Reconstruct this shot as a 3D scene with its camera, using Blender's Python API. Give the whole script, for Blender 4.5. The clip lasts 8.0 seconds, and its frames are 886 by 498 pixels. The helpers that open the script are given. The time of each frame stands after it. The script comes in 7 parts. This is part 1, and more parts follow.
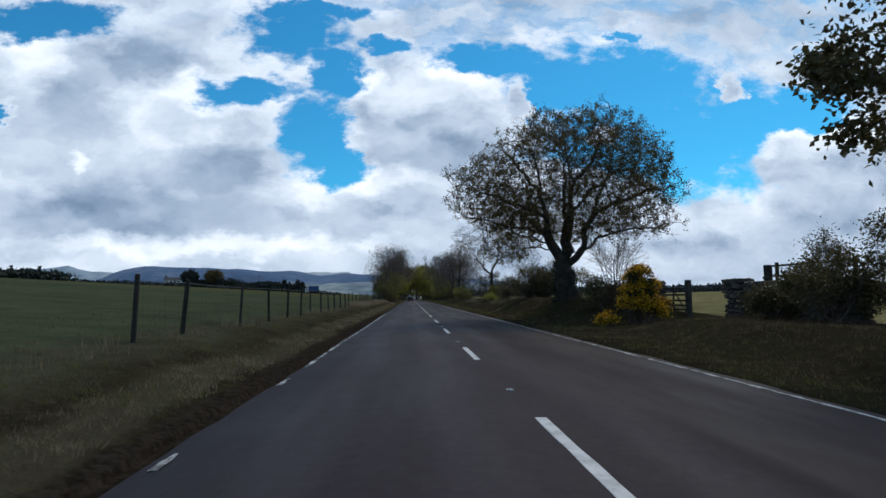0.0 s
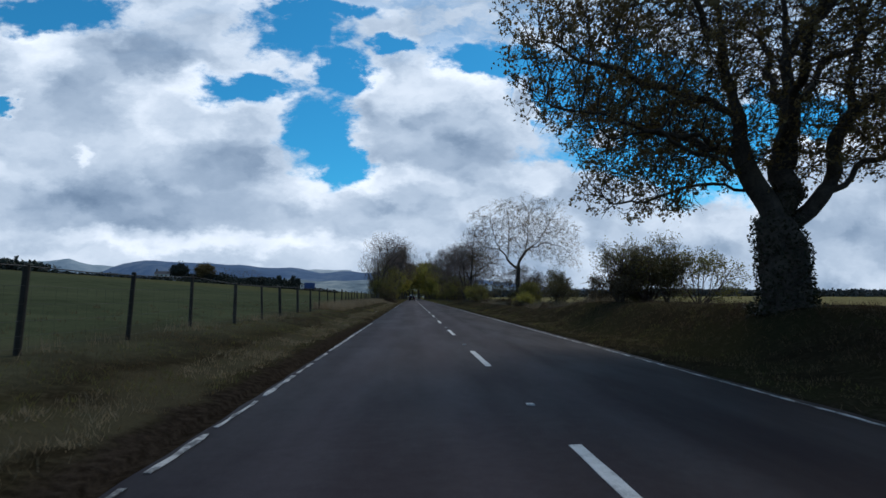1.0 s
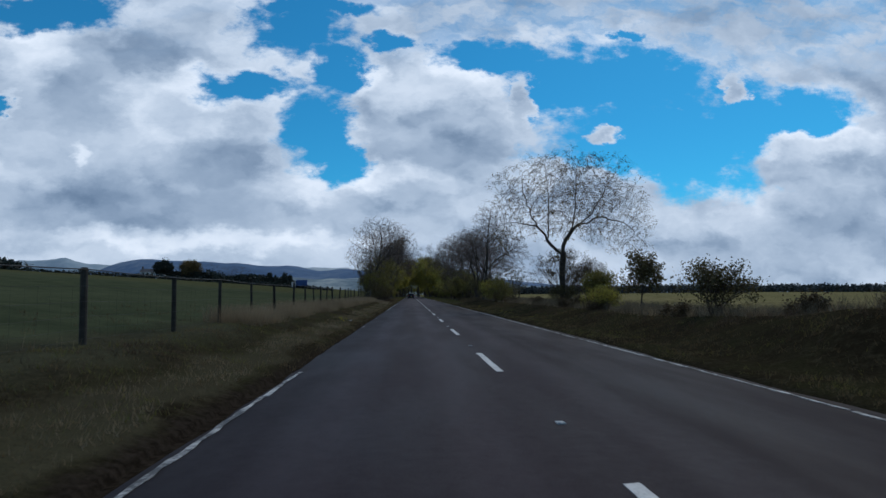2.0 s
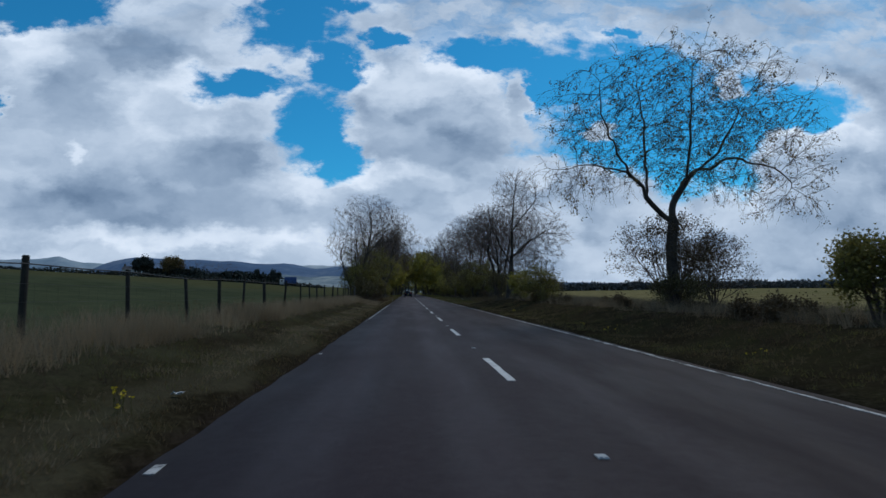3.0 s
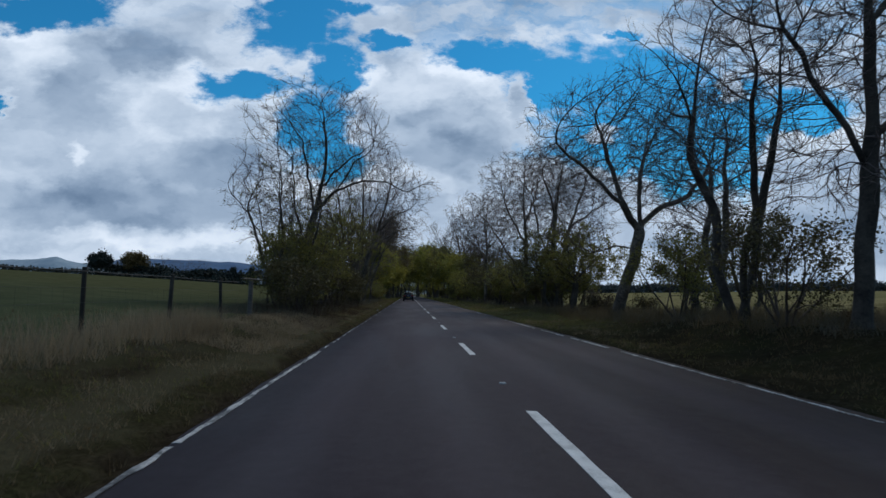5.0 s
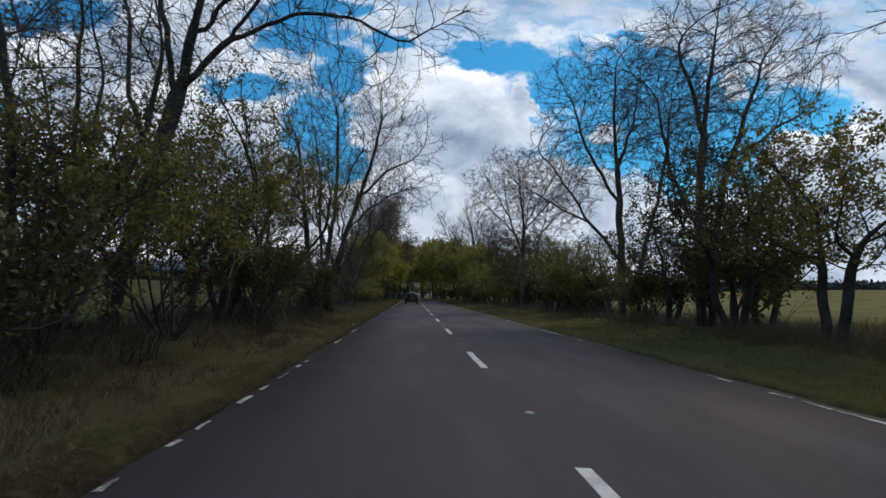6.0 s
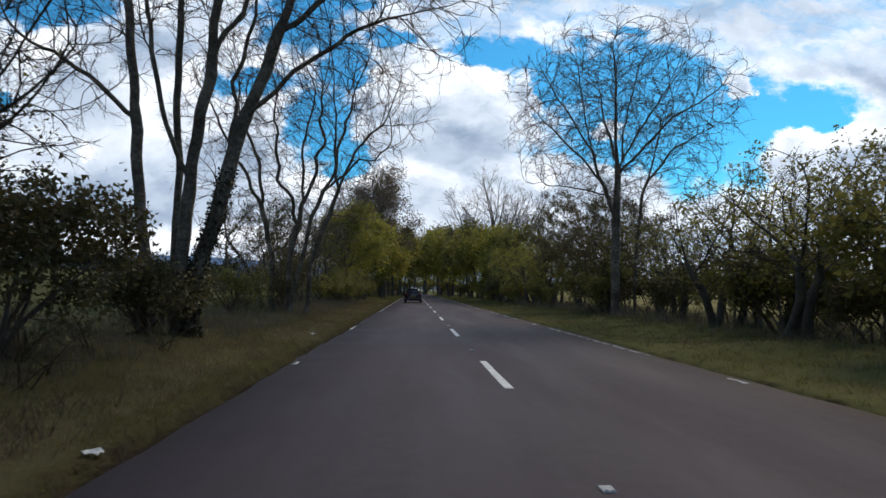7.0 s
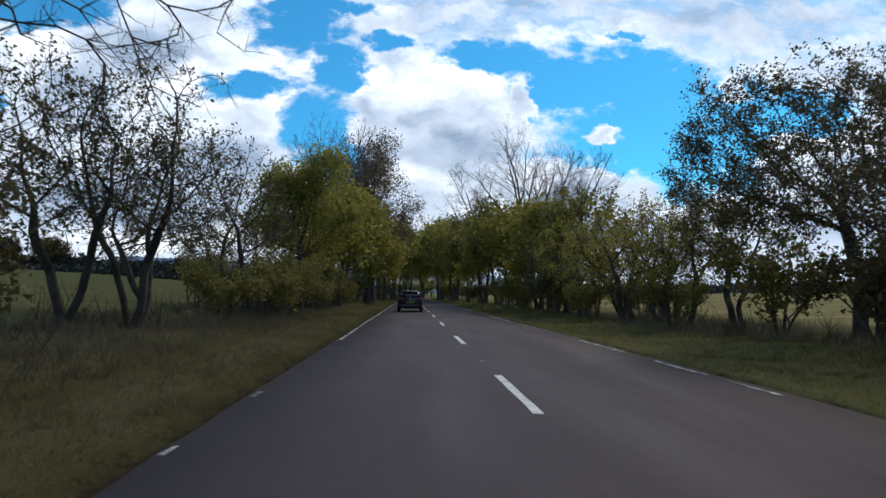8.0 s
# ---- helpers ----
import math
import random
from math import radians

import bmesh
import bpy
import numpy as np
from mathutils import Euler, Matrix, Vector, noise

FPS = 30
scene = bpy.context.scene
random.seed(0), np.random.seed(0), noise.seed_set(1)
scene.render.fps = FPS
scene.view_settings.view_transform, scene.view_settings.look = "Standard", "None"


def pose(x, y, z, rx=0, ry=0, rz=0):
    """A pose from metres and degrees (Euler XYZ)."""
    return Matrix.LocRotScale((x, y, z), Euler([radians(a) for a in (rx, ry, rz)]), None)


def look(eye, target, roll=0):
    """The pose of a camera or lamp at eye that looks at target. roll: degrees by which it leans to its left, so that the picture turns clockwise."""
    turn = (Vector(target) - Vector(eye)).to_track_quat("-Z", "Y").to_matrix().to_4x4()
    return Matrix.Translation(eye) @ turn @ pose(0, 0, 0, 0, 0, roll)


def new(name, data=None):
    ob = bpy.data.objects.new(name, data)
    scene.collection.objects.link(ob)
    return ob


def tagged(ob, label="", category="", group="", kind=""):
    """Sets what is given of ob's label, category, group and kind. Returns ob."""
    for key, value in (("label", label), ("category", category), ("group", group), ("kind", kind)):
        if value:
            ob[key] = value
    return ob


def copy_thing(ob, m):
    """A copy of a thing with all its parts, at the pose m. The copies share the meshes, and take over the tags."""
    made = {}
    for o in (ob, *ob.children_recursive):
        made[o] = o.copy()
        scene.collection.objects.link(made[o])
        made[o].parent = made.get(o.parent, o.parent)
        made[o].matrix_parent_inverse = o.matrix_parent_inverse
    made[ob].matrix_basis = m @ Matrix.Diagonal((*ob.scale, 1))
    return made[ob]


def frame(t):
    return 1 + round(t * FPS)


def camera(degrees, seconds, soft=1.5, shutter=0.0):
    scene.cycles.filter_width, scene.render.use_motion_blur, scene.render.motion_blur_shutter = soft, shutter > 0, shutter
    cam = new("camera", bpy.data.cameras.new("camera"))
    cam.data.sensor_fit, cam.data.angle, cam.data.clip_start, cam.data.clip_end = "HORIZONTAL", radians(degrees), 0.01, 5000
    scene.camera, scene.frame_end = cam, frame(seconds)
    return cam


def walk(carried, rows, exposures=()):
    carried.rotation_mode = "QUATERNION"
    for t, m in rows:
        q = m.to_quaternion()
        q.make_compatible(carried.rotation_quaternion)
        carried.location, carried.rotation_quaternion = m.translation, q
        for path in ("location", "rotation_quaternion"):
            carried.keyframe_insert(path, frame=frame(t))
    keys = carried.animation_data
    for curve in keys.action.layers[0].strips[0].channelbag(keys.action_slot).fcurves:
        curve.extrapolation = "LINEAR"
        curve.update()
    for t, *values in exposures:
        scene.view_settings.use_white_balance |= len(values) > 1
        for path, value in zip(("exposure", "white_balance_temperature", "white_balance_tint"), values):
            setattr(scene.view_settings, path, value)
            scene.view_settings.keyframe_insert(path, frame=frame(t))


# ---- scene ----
cam = camera(73.0, 8.0, soft=1.5, shutter=0.04)
EYE = 1.287
# seconds, across, along, yaw, pitch, roll
PATH = [
    (0.0, -1.35, 0.24, -3.10, 4.58, 0.73), (0.5, -1.38, 9.72, -3.04, 4.70, -0.46), (1.0, -1.43, 19.28, -2.98, 4.56, -0.31),
    (1.5, -1.49, 29.22, -2.95, 4.46, -0.16), (3.0, -1.50, 57.85, -3.38, 4.08, 0.20), (3.5, -1.47, 69.19, -3.47, 4.17, -0.08),
    (4.0, -1.41, 79.28, -3.28, 4.33, 0.45), (5.5, -1.31, 108.97, -3.30, 4.25, -0.15), (6.0, -1.26, 119.00, -2.93, 4.34, 0.23),
    (6.5, -1.26, 128.45, -2.92, 4.08, 0.24), (7.0, -1.25, 139.60, -2.76, 3.96, -0.09), (7.5, -1.33, 148.75, -2.95, 4.57, 0.10),
    (8.0, -1.40, 159.04, -3.19, 4.29, -0.21)]
walk(cam, [(t, pose(x, y, EYE, 90 + pitch, roll, yaw)) for t, x, y, yaw, pitch, roll in PATH],
     exposures=[(0.0, 0.06, 6500, 10), (1.5, -0.20, 6250, 10), (3.0, -0.36, 6100, 9), (4.0, -0.32, 6100, 9), (5.5, -0.20, 6450, 10), (6.2, 0.18, 6900, 13), (7.0, 0.42, 7000, 13), (7.5, 0.40, 6950, 13), (8.0, 0.40, 6700, 12)])

# ---- sky and sun ----
SUN_UP, SUN_TURN = radians(48), radians(35)          # height, and turn from the road's direction to the right
HOLES = [(-0.154, 0.274, 0.055, 0.058), (-0.121, 0.231, 0.04, 0.037), (-0.273, 0.35, 0.075, 0.025), (-0.61, 0.466, 0.11, 0.029),
         (-0.663, 0.313, 0.019, 0.011), (-0.191, 0.45, 0.081, 0.04), (-0.123, 0.377, 0.043, 0.044), (-0.037, 0.434, 0.039, 0.014),
         (0.138, 0.404, 0.109, 0.028), (0.345, 0.363, 0.192, 0.063), (0.443, 0.26, 0.182, 0.088), (0.585, 0.277, 0.067, 0.096),
         (0.69, 0.32, 0.083, 0.043), (0.377, 0.449, 0.026, 0.014), (-0.163, 0.49, 0.086, 0.018)]
PUFFS = [(0.192, 0.33, 0.028, 0.045), (0.344, 0.273, 0.036, 0.016), (0.568, 0.358, 0.027, 0.027), (0.041, 0.307, 0.146, 0.104),
         (0.273, 0.179, 0.148, 0.051), (0.706, 0.234, 0.156, 0.053)]
BASES = [(-0.40, 0.145, 0.23, 0.045), (-0.548, 0.315, 0.068, 0.067), (0.041, 0.239, 0.126, 0.033), (0.742, 0.124, 0.113, 0.05),
         (-0.452, 0.413, 0.102, 0.029), (-0.325, 0.214, 0.111, 0.038)]
CROWNS = [(-0.384, 0.318, 0.093, 0.058), (-0.633, 0.399, 0.063, 0.043), (-0.195, 0.187, 0.07, 0.038), (0.031, 0.356, 0.127, 0.045),
          (0.225, 0.207, 0.069, 0.027), (0.687, 0.269, 0.124, 0.03), (-0.544, 0.225, 0.016, 0.017), (-0.06, 0.2, 0.09, 0.025), (-0.35, 0.09, 0.36, 0.02)]


class Nodes:
    """Short calls to add and join shader nodes."""

    def __init__(self, tree):
        self.tree = tree
        tree.nodes.clear()

    def add(self, kind, operation=None):
        node = self.tree.nodes.new(kind)
        if operation:
            node.operation = operation
        return node

    def put(self, socket, value):
        if isinstance(value, bpy.types.NodeSocket):
            self.tree.links.new(value, socket)
        else:
            socket.default_value = value

    def math(self, op, a, b=0.0, c=None):
        n = self.add("ShaderNodeMath", operation=op)
        self.put(n.inputs[0], a)
        self.put(n.inputs[1], b)
        if c is not None:
            self.put(n.inputs[2], c)
        return n.outputs[0]

    def vec(self, op, a, b=None, out=0):
        n = self.add("ShaderNodeVectorMath", operation=op)
        self.put(n.inputs[0], a)
        if b is not None:
            self.put(n.inputs[1], b)
        return n.outputs[out]

    def scale(self, a, k):
        n = self.add("ShaderNodeVectorMath", operation="SCALE")
        self.put(n.inputs[0], a)
        self.put(n.inputs["Scale"], k)
        return n.outputs[0]

    def noise(self, vector, scale, detail=4.0, rough=0.55, out=0, distortion=0.0):
        n = self.add("ShaderNodeTexNoise")
        if vector is not None:
            self.put(n.inputs["Vector"], vector)
        n.inputs["Scale"].default_value, n.inputs["Detail"].default_value = scale, detail
        n.inputs["Roughness"].default_value, n.inputs["Distortion"].default_value = rough, distortion
        return n.outputs[out]

    def ramp(self, value, a, b, lo=0.0, hi=1.0, smooth=True):
        n = self.add("ShaderNodeMapRange")
        n.interpolation_type = "SMOOTHSTEP" if smooth else "LINEAR"
        for i, v in enumerate((value, a, b, lo, hi)):
            self.put(n.inputs[i], v)
        return n.outputs[0]

    def mix(self, k, a, b, blend="MIX"):
        n = self.add("ShaderNodeMix")
        n.data_type, n.blend_type = "RGBA", blend
        self.put(n.inputs[0], k)
        self.put(n.inputs[6], a)
        self.put(n.inputs[7], b)
        return n.outputs[2]


def build_sky():
    world = bpy.data.worlds.new("sky")
    scene.world = world
    world.use_nodes = True
    g = Nodes(world.node_tree)
    way = g.add("ShaderNodeTexCoord").outputs["Generated"]
    xyz = g.add("ShaderNodeSeparateXYZ")
    g.put(xyz.inputs[0], way)
    ahead = g.math("MAXIMUM", xyz.outputs[1], 0.12)
    flat = g.add("ShaderNodeCombineXYZ")
    g.put(flat.inputs[0], g.math("DIVIDE", xyz.outputs[0], ahead))
    g.put(flat.inputs[1], g.math("DIVIDE", xyz.outputs[2], ahead))
    plain = flat.outputs[0]
    stretched = g.vec("MULTIPLY", plain, (1.0, 1.6, 1.0))
    shift = g.vec("SUBTRACT", g.noise(stretched, 13.0, 6.0, 0.62, out=1), (0.5, 0.5, 0.5))
    bent = g.vec("ADD", plain, g.vec("MULTIPLY", shift, (0.13, 0.085, 0.0)))

    def nearness(spots):
        best = None
        for u, v, ru, rv in spots:
            d = g.vec("LENGTH", g.vec("DIVIDE", g.vec("SUBTRACT", bent, (u, v, 0)), (ru, rv, 1)), out=1)
            k = g.math("SUBTRACT", 1.0, d)
            best = k if best is None else g.math("MAXIMUM", best, k)
        return g.math("MAXIMUM", best, -1.0)

    fine = g.math("SUBTRACT", g.noise(stretched, 20.0, 9.0, 0.66), 0.5)
    broad = g.math("SUBTRACT", g.noise(way, 2.2, 6.0, 0.6), 0.5)
    hole, puff, base, crest = nearness(HOLES), nearness(PUFFS), nearness(BASES), nearness(CROWNS)
    calm = g.math("SUBTRACT", hole, g.math("MULTIPLY", g.math("MAXIMUM", puff, -0.15), 1.6))
    drawn = g.math("ADD", calm, g.math("MULTIPLY", fine, 1.6))
    calm = g.math("MULTIPLY_ADD", fine, 0.35, calm)
    free = g.math("MULTIPLY_ADD", broad, 6.0, -0.35)
    wide = g.math("ABSOLUTE", g.math("DIVIDE", xyz.outputs[0], ahead))
    high = g.math("DIVIDE", xyz.outputs[2], ahead)
    inside = g.math("MULTIPLY", g.ramp(wide, 0.8, 1.1, 1.0, 0.0), g.ramp(high, 0.52, 0.75, 1.0, 0.0))
    edge = g.math("ADD", g.math("MULTIPLY", drawn, inside), g.math("MULTIPLY", free, g.math("SUBTRACT", 1.0, inside)))
    low = g.ramp(xyz.outputs[2], 0.06, 0.16, -0.9, 0.0)
    edge = g.math("ADD", edge, low)
    blue = g.ramp(edge, -0.30, 0.42)

    veil = g.noise(g.vec("MULTIPLY", bent, (1.0, 2.6, 1.0)), 7.0, 6.0, 0.6)
    veil = g.math("MULTIPLY", g.ramp(veil, 0.40, 0.66, 0.0, 0.62), g.math("MULTIPLY", g.ramp(high, 0.37, 0.46), g.ramp(g.math("DIVIDE", xyz.outputs[0], ahead), -0.35, 0.1, 0.25, 1.0)))
    blue = g.math("MAXIMUM", blue, veil)

    sky = g.add("ShaderNodeTexSky")
    sky.sky_type, sky.sun_disc, sky.sun_elevation, sky.sun_rotation = "NISHITA", False, SUN_UP, SUN_TURN
    sky.air_density, sky.dust_density, sky.ozone_density = 1.0, 0.3, 2.5
    deep = g.mix(1.0, g.scale(sky.outputs[0], 0.1), (0.17, 0.82, 1.06, 1.0), "MULTIPLY")

    puffy = g.vec("ADD", stretched, g.scale(shift, 0.10))
    billow = g.noise(puffy, 4.6, 4.0, 0.45)
    relief = g.math("SUBTRACT", billow, g.noise(g.vec("ADD", puffy, (0.012, 0.045, 0.0)), 4.6, 4.0, 0.45))
    lit = g.ramp(calm, -1.1, 0.1, 0.62, 0.84)
    heap = g.noise(puffy, 9.0, 3.0, 0.5)
    lobes = g.math("ABSOLUTE", g.math("MULTIPLY_ADD", heap, 2.0, -1.0))
    lit = g.math("ADD", lit, g.ramp(billow, 0.32, 0.68, -0.06, 0.08))
    lit = g.math("ADD", lit, g.math("MULTIPLY", relief, 1.0))
    lit = g.math("ADD", lit, g.ramp(lobes, 0.0, 0.35, 0.03, -0.05))
    shade = g.math("MULTIPLY", g.ramp(g.math("ADD", base, g.math("MULTIPLY", fine, 0.7)), -0.6, 0.7), inside)
    shine = g.math("MULTIPLY", g.ramp(g.math("ADD", crest, g.math("MULTIPLY", fine, 0.8)), -0.45, 0.6), inside)
    lit = g.math("MULTIPLY_ADD", shine, 0.26, g.math("MULTIPLY", lit, g.math("MULTIPLY_ADD", shade, -0.27, 1.0)))
    # unseen sky overhead and behind is dimmed to weaken the ground's light
    lit = g.math("MULTIPLY", lit, g.math("MULTIPLY_ADD", inside, 0.45, 0.55))
    lit = g.math("MAXIMUM", lit, 0.12)
    tone = g.add("ShaderNodeCombineColor")
    for i, k in enumerate((0.87, 0.96, 1.08)):
        g.put(tone.inputs[i], g.math("MULTIPLY", g.math("POWER", lit, 1.32 - 0.24 * i), k))
    colour = g.mix(blue, tone.outputs[0], deep)
    out = g.add("ShaderNodeBackground")
    g.put(out.inputs[0], colour)
    out.inputs[1].default_value = 1.0
    g.put(g.add("ShaderNodeOutputWorld").inputs[0], out.outputs[0])


build_sky()
sun = new("sun", bpy.data.lights.new("sun", "SUN"))
sun.data.energy, sun.data.angle, sun.data.color = 1.35, radians(20), (1.0, 0.89, 0.74)
sun.matrix_world = look((0, 0, 60), (-60 * math.sin(SUN_TURN) / math.tan(SUN_UP), -60 * math.cos(SUN_TURN) / math.tan(SUN_UP), 0))


# ---- materials ----
def surface(name, tones, rough=0.85, size=1.0, fine=12.0, bump=0.3, metal=0.0, island=0.0, sheer=0.0, spec=0.3, objects=0.0):
    """A rough surface: tones run from dark to light with noise at two scales; size is the broad patches' width in metres."""
    m = bpy.data.materials.new(name)
    m.use_nodes = True
    g = Nodes(m.node_tree)
    at = g.add("ShaderNodeTexCoord").outputs["Object"]
    broad = g.noise(at, 1.0 / size, 4.0, 0.6)
    small = g.noise(at, fine / size, 5.0, 0.65)
    k = g.math("ADD", g.math("MULTIPLY", broad, 0.6), g.math("MULTIPLY", small, 0.4))
    k = g.ramp(k, 0.36, 0.64, smooth=False)
    if island:
        k = g.math("ADD", g.math("MULTIPLY", k, 1 - island), g.math("MULTIPLY", g.add("ShaderNodeNewGeometry").outputs["Random Per Island"], island))
    if objects:
        k = g.math("ADD", g.math("MULTIPLY", k, 1 - objects), g.math("MULTIPLY", g.add("ShaderNodeObjectInfo").outputs["Random"], objects))
    ramp = g.add("ShaderNodeValToRGB")
    g.put(ramp.inputs[0], k)
    while len(ramp.color_ramp.elements) < len(tones):
        ramp.color_ramp.elements.new(0.5)
    for i, (e, c) in enumerate(zip(ramp.color_ramp.elements, tones)):
        e.position, e.color = i / (len(tones) - 1), (*c, 1)
    b = g.add("ShaderNodeBsdfPrincipled")
    g.put(b.inputs["Base Color"], ramp.outputs[0])
    g.put(b.inputs["Roughness"], g.ramp(small, 0.2, 0.8, max(rough - 0.1, 0.05), min(rough + 0.1, 1.0)))
    b.inputs["Metallic"].default_value, b.inputs["Specular IOR Level"].default_value = metal, spec
    if bump:
        n = g.add("ShaderNodeBump")
        n.inputs["Strength"].default_value, n.inputs["Distance"].default_value = bump, 0.02 * size
        g.put(n.inputs["Height"], small)
        g.put(b.inputs["Normal"], n.outputs[0])
    last = b.outputs[0]
    if sheer:
        t = g.add("ShaderNodeBsdfTranslucent")
        g.put(t.inputs[0], ramp.outputs[0])
        s = g.add("ShaderNodeMixShader")
        g.put(s.inputs[0], sheer)
        g.put(s.inputs[1], last)
        g.put(s.inputs[2], t.outputs[0])
        last = s.outputs[0]
    g.put(g.add("ShaderNodeOutputMaterial").inputs[0], last)
    return m


def asphalt_material():
    """Worn grey asphalt: stone grain, paler wheel tracks, darker patches."""
    m = bpy.data.materials.new("asphalt")
    m.use_nodes = True
    g = Nodes(m.node_tree)
    at = g.add("ShaderNodeTexCoord").outputs["Object"]
    xyz = g.add("ShaderNodeSeparateXYZ")
    g.put(xyz.inputs[0], at)
    grain = g.noise(at, 60.0, 3.0, 0.7)
    patch = g.noise(g.vec("MULTIPLY", at, (1.0, 0.18, 1.0)), 0.9, 5.0, 0.6)
    track = g.math("ABSOLUTE", g.math("SUBTRACT", g.math("ABSOLUTE", g.math("SUBTRACT", g.math("ABSOLUTE", xyz.outputs[0]), 1.6)), 0.75))
    worn = g.math("MULTIPLY", g.ramp(track, 0.1, 0.5, 1.0, 0.0), 0.22)
    k = g.math("ADD", g.math("MULTIPLY_ADD", grain, 0.45, worn), g.math("MULTIPLY", patch, 0.5))
    # paler from about y 100 on: the brighter light there is put into the colour
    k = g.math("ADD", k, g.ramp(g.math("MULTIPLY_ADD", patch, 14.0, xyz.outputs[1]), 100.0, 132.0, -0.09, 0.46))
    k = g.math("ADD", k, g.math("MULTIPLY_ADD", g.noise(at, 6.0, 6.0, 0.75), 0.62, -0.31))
    # lens vignetting painted into the right lane as darker asphalt, fading further on
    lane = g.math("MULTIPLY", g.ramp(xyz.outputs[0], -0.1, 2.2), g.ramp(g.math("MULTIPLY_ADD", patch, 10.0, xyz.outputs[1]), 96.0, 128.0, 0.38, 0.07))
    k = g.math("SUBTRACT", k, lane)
    ramp = g.add("ShaderNodeValToRGB")
    g.put(ramp.inputs[0], k)
    e = ramp.color_ramp.elements
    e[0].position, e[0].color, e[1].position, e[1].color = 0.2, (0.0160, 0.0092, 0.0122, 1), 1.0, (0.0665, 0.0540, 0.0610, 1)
    mud = g.math("MULTIPLY_ADD", g.noise(g.vec("MULTIPLY", at, (1.0, 0.35, 1.0)), 2.2, 6.0, 0.7), 1.3, g.math("ABSOLUTE", xyz.outputs[0]))
    mud = g.math("MULTIPLY", g.ramp(mud, 3.92, 4.40, 0.0, 0.85), g.ramp(xyz.outputs[1], 100.0, 138.0, 0.45, 1.0))
    colour = g.mix(mud, ramp.outputs[0], g.mix(grain, (0.035, 0.026, 0.018, 1), (0.105, 0.080, 0.057, 1)))
    b = g.add("ShaderNodeBsdfPrincipled")
    g.put(b.inputs["Base Color"], colour)
    g.put(b.inputs["Roughness"], g.ramp(patch, 0.3, 0.7, 0.62, 0.8))
    b.inputs["Specular IOR Level"].default_value = 0.12
    n = g.add("ShaderNodeBump")
    n.inputs["Strength"].default_value, n.inputs["Distance"].default_value = 0.5, 0.006
    g.put(n.inputs["Height"], grain)
    g.put(b.inputs["Normal"], n.outputs[0])
    g.put(g.add("ShaderNodeOutputMaterial").inputs[0], b.outputs[0])
    return m


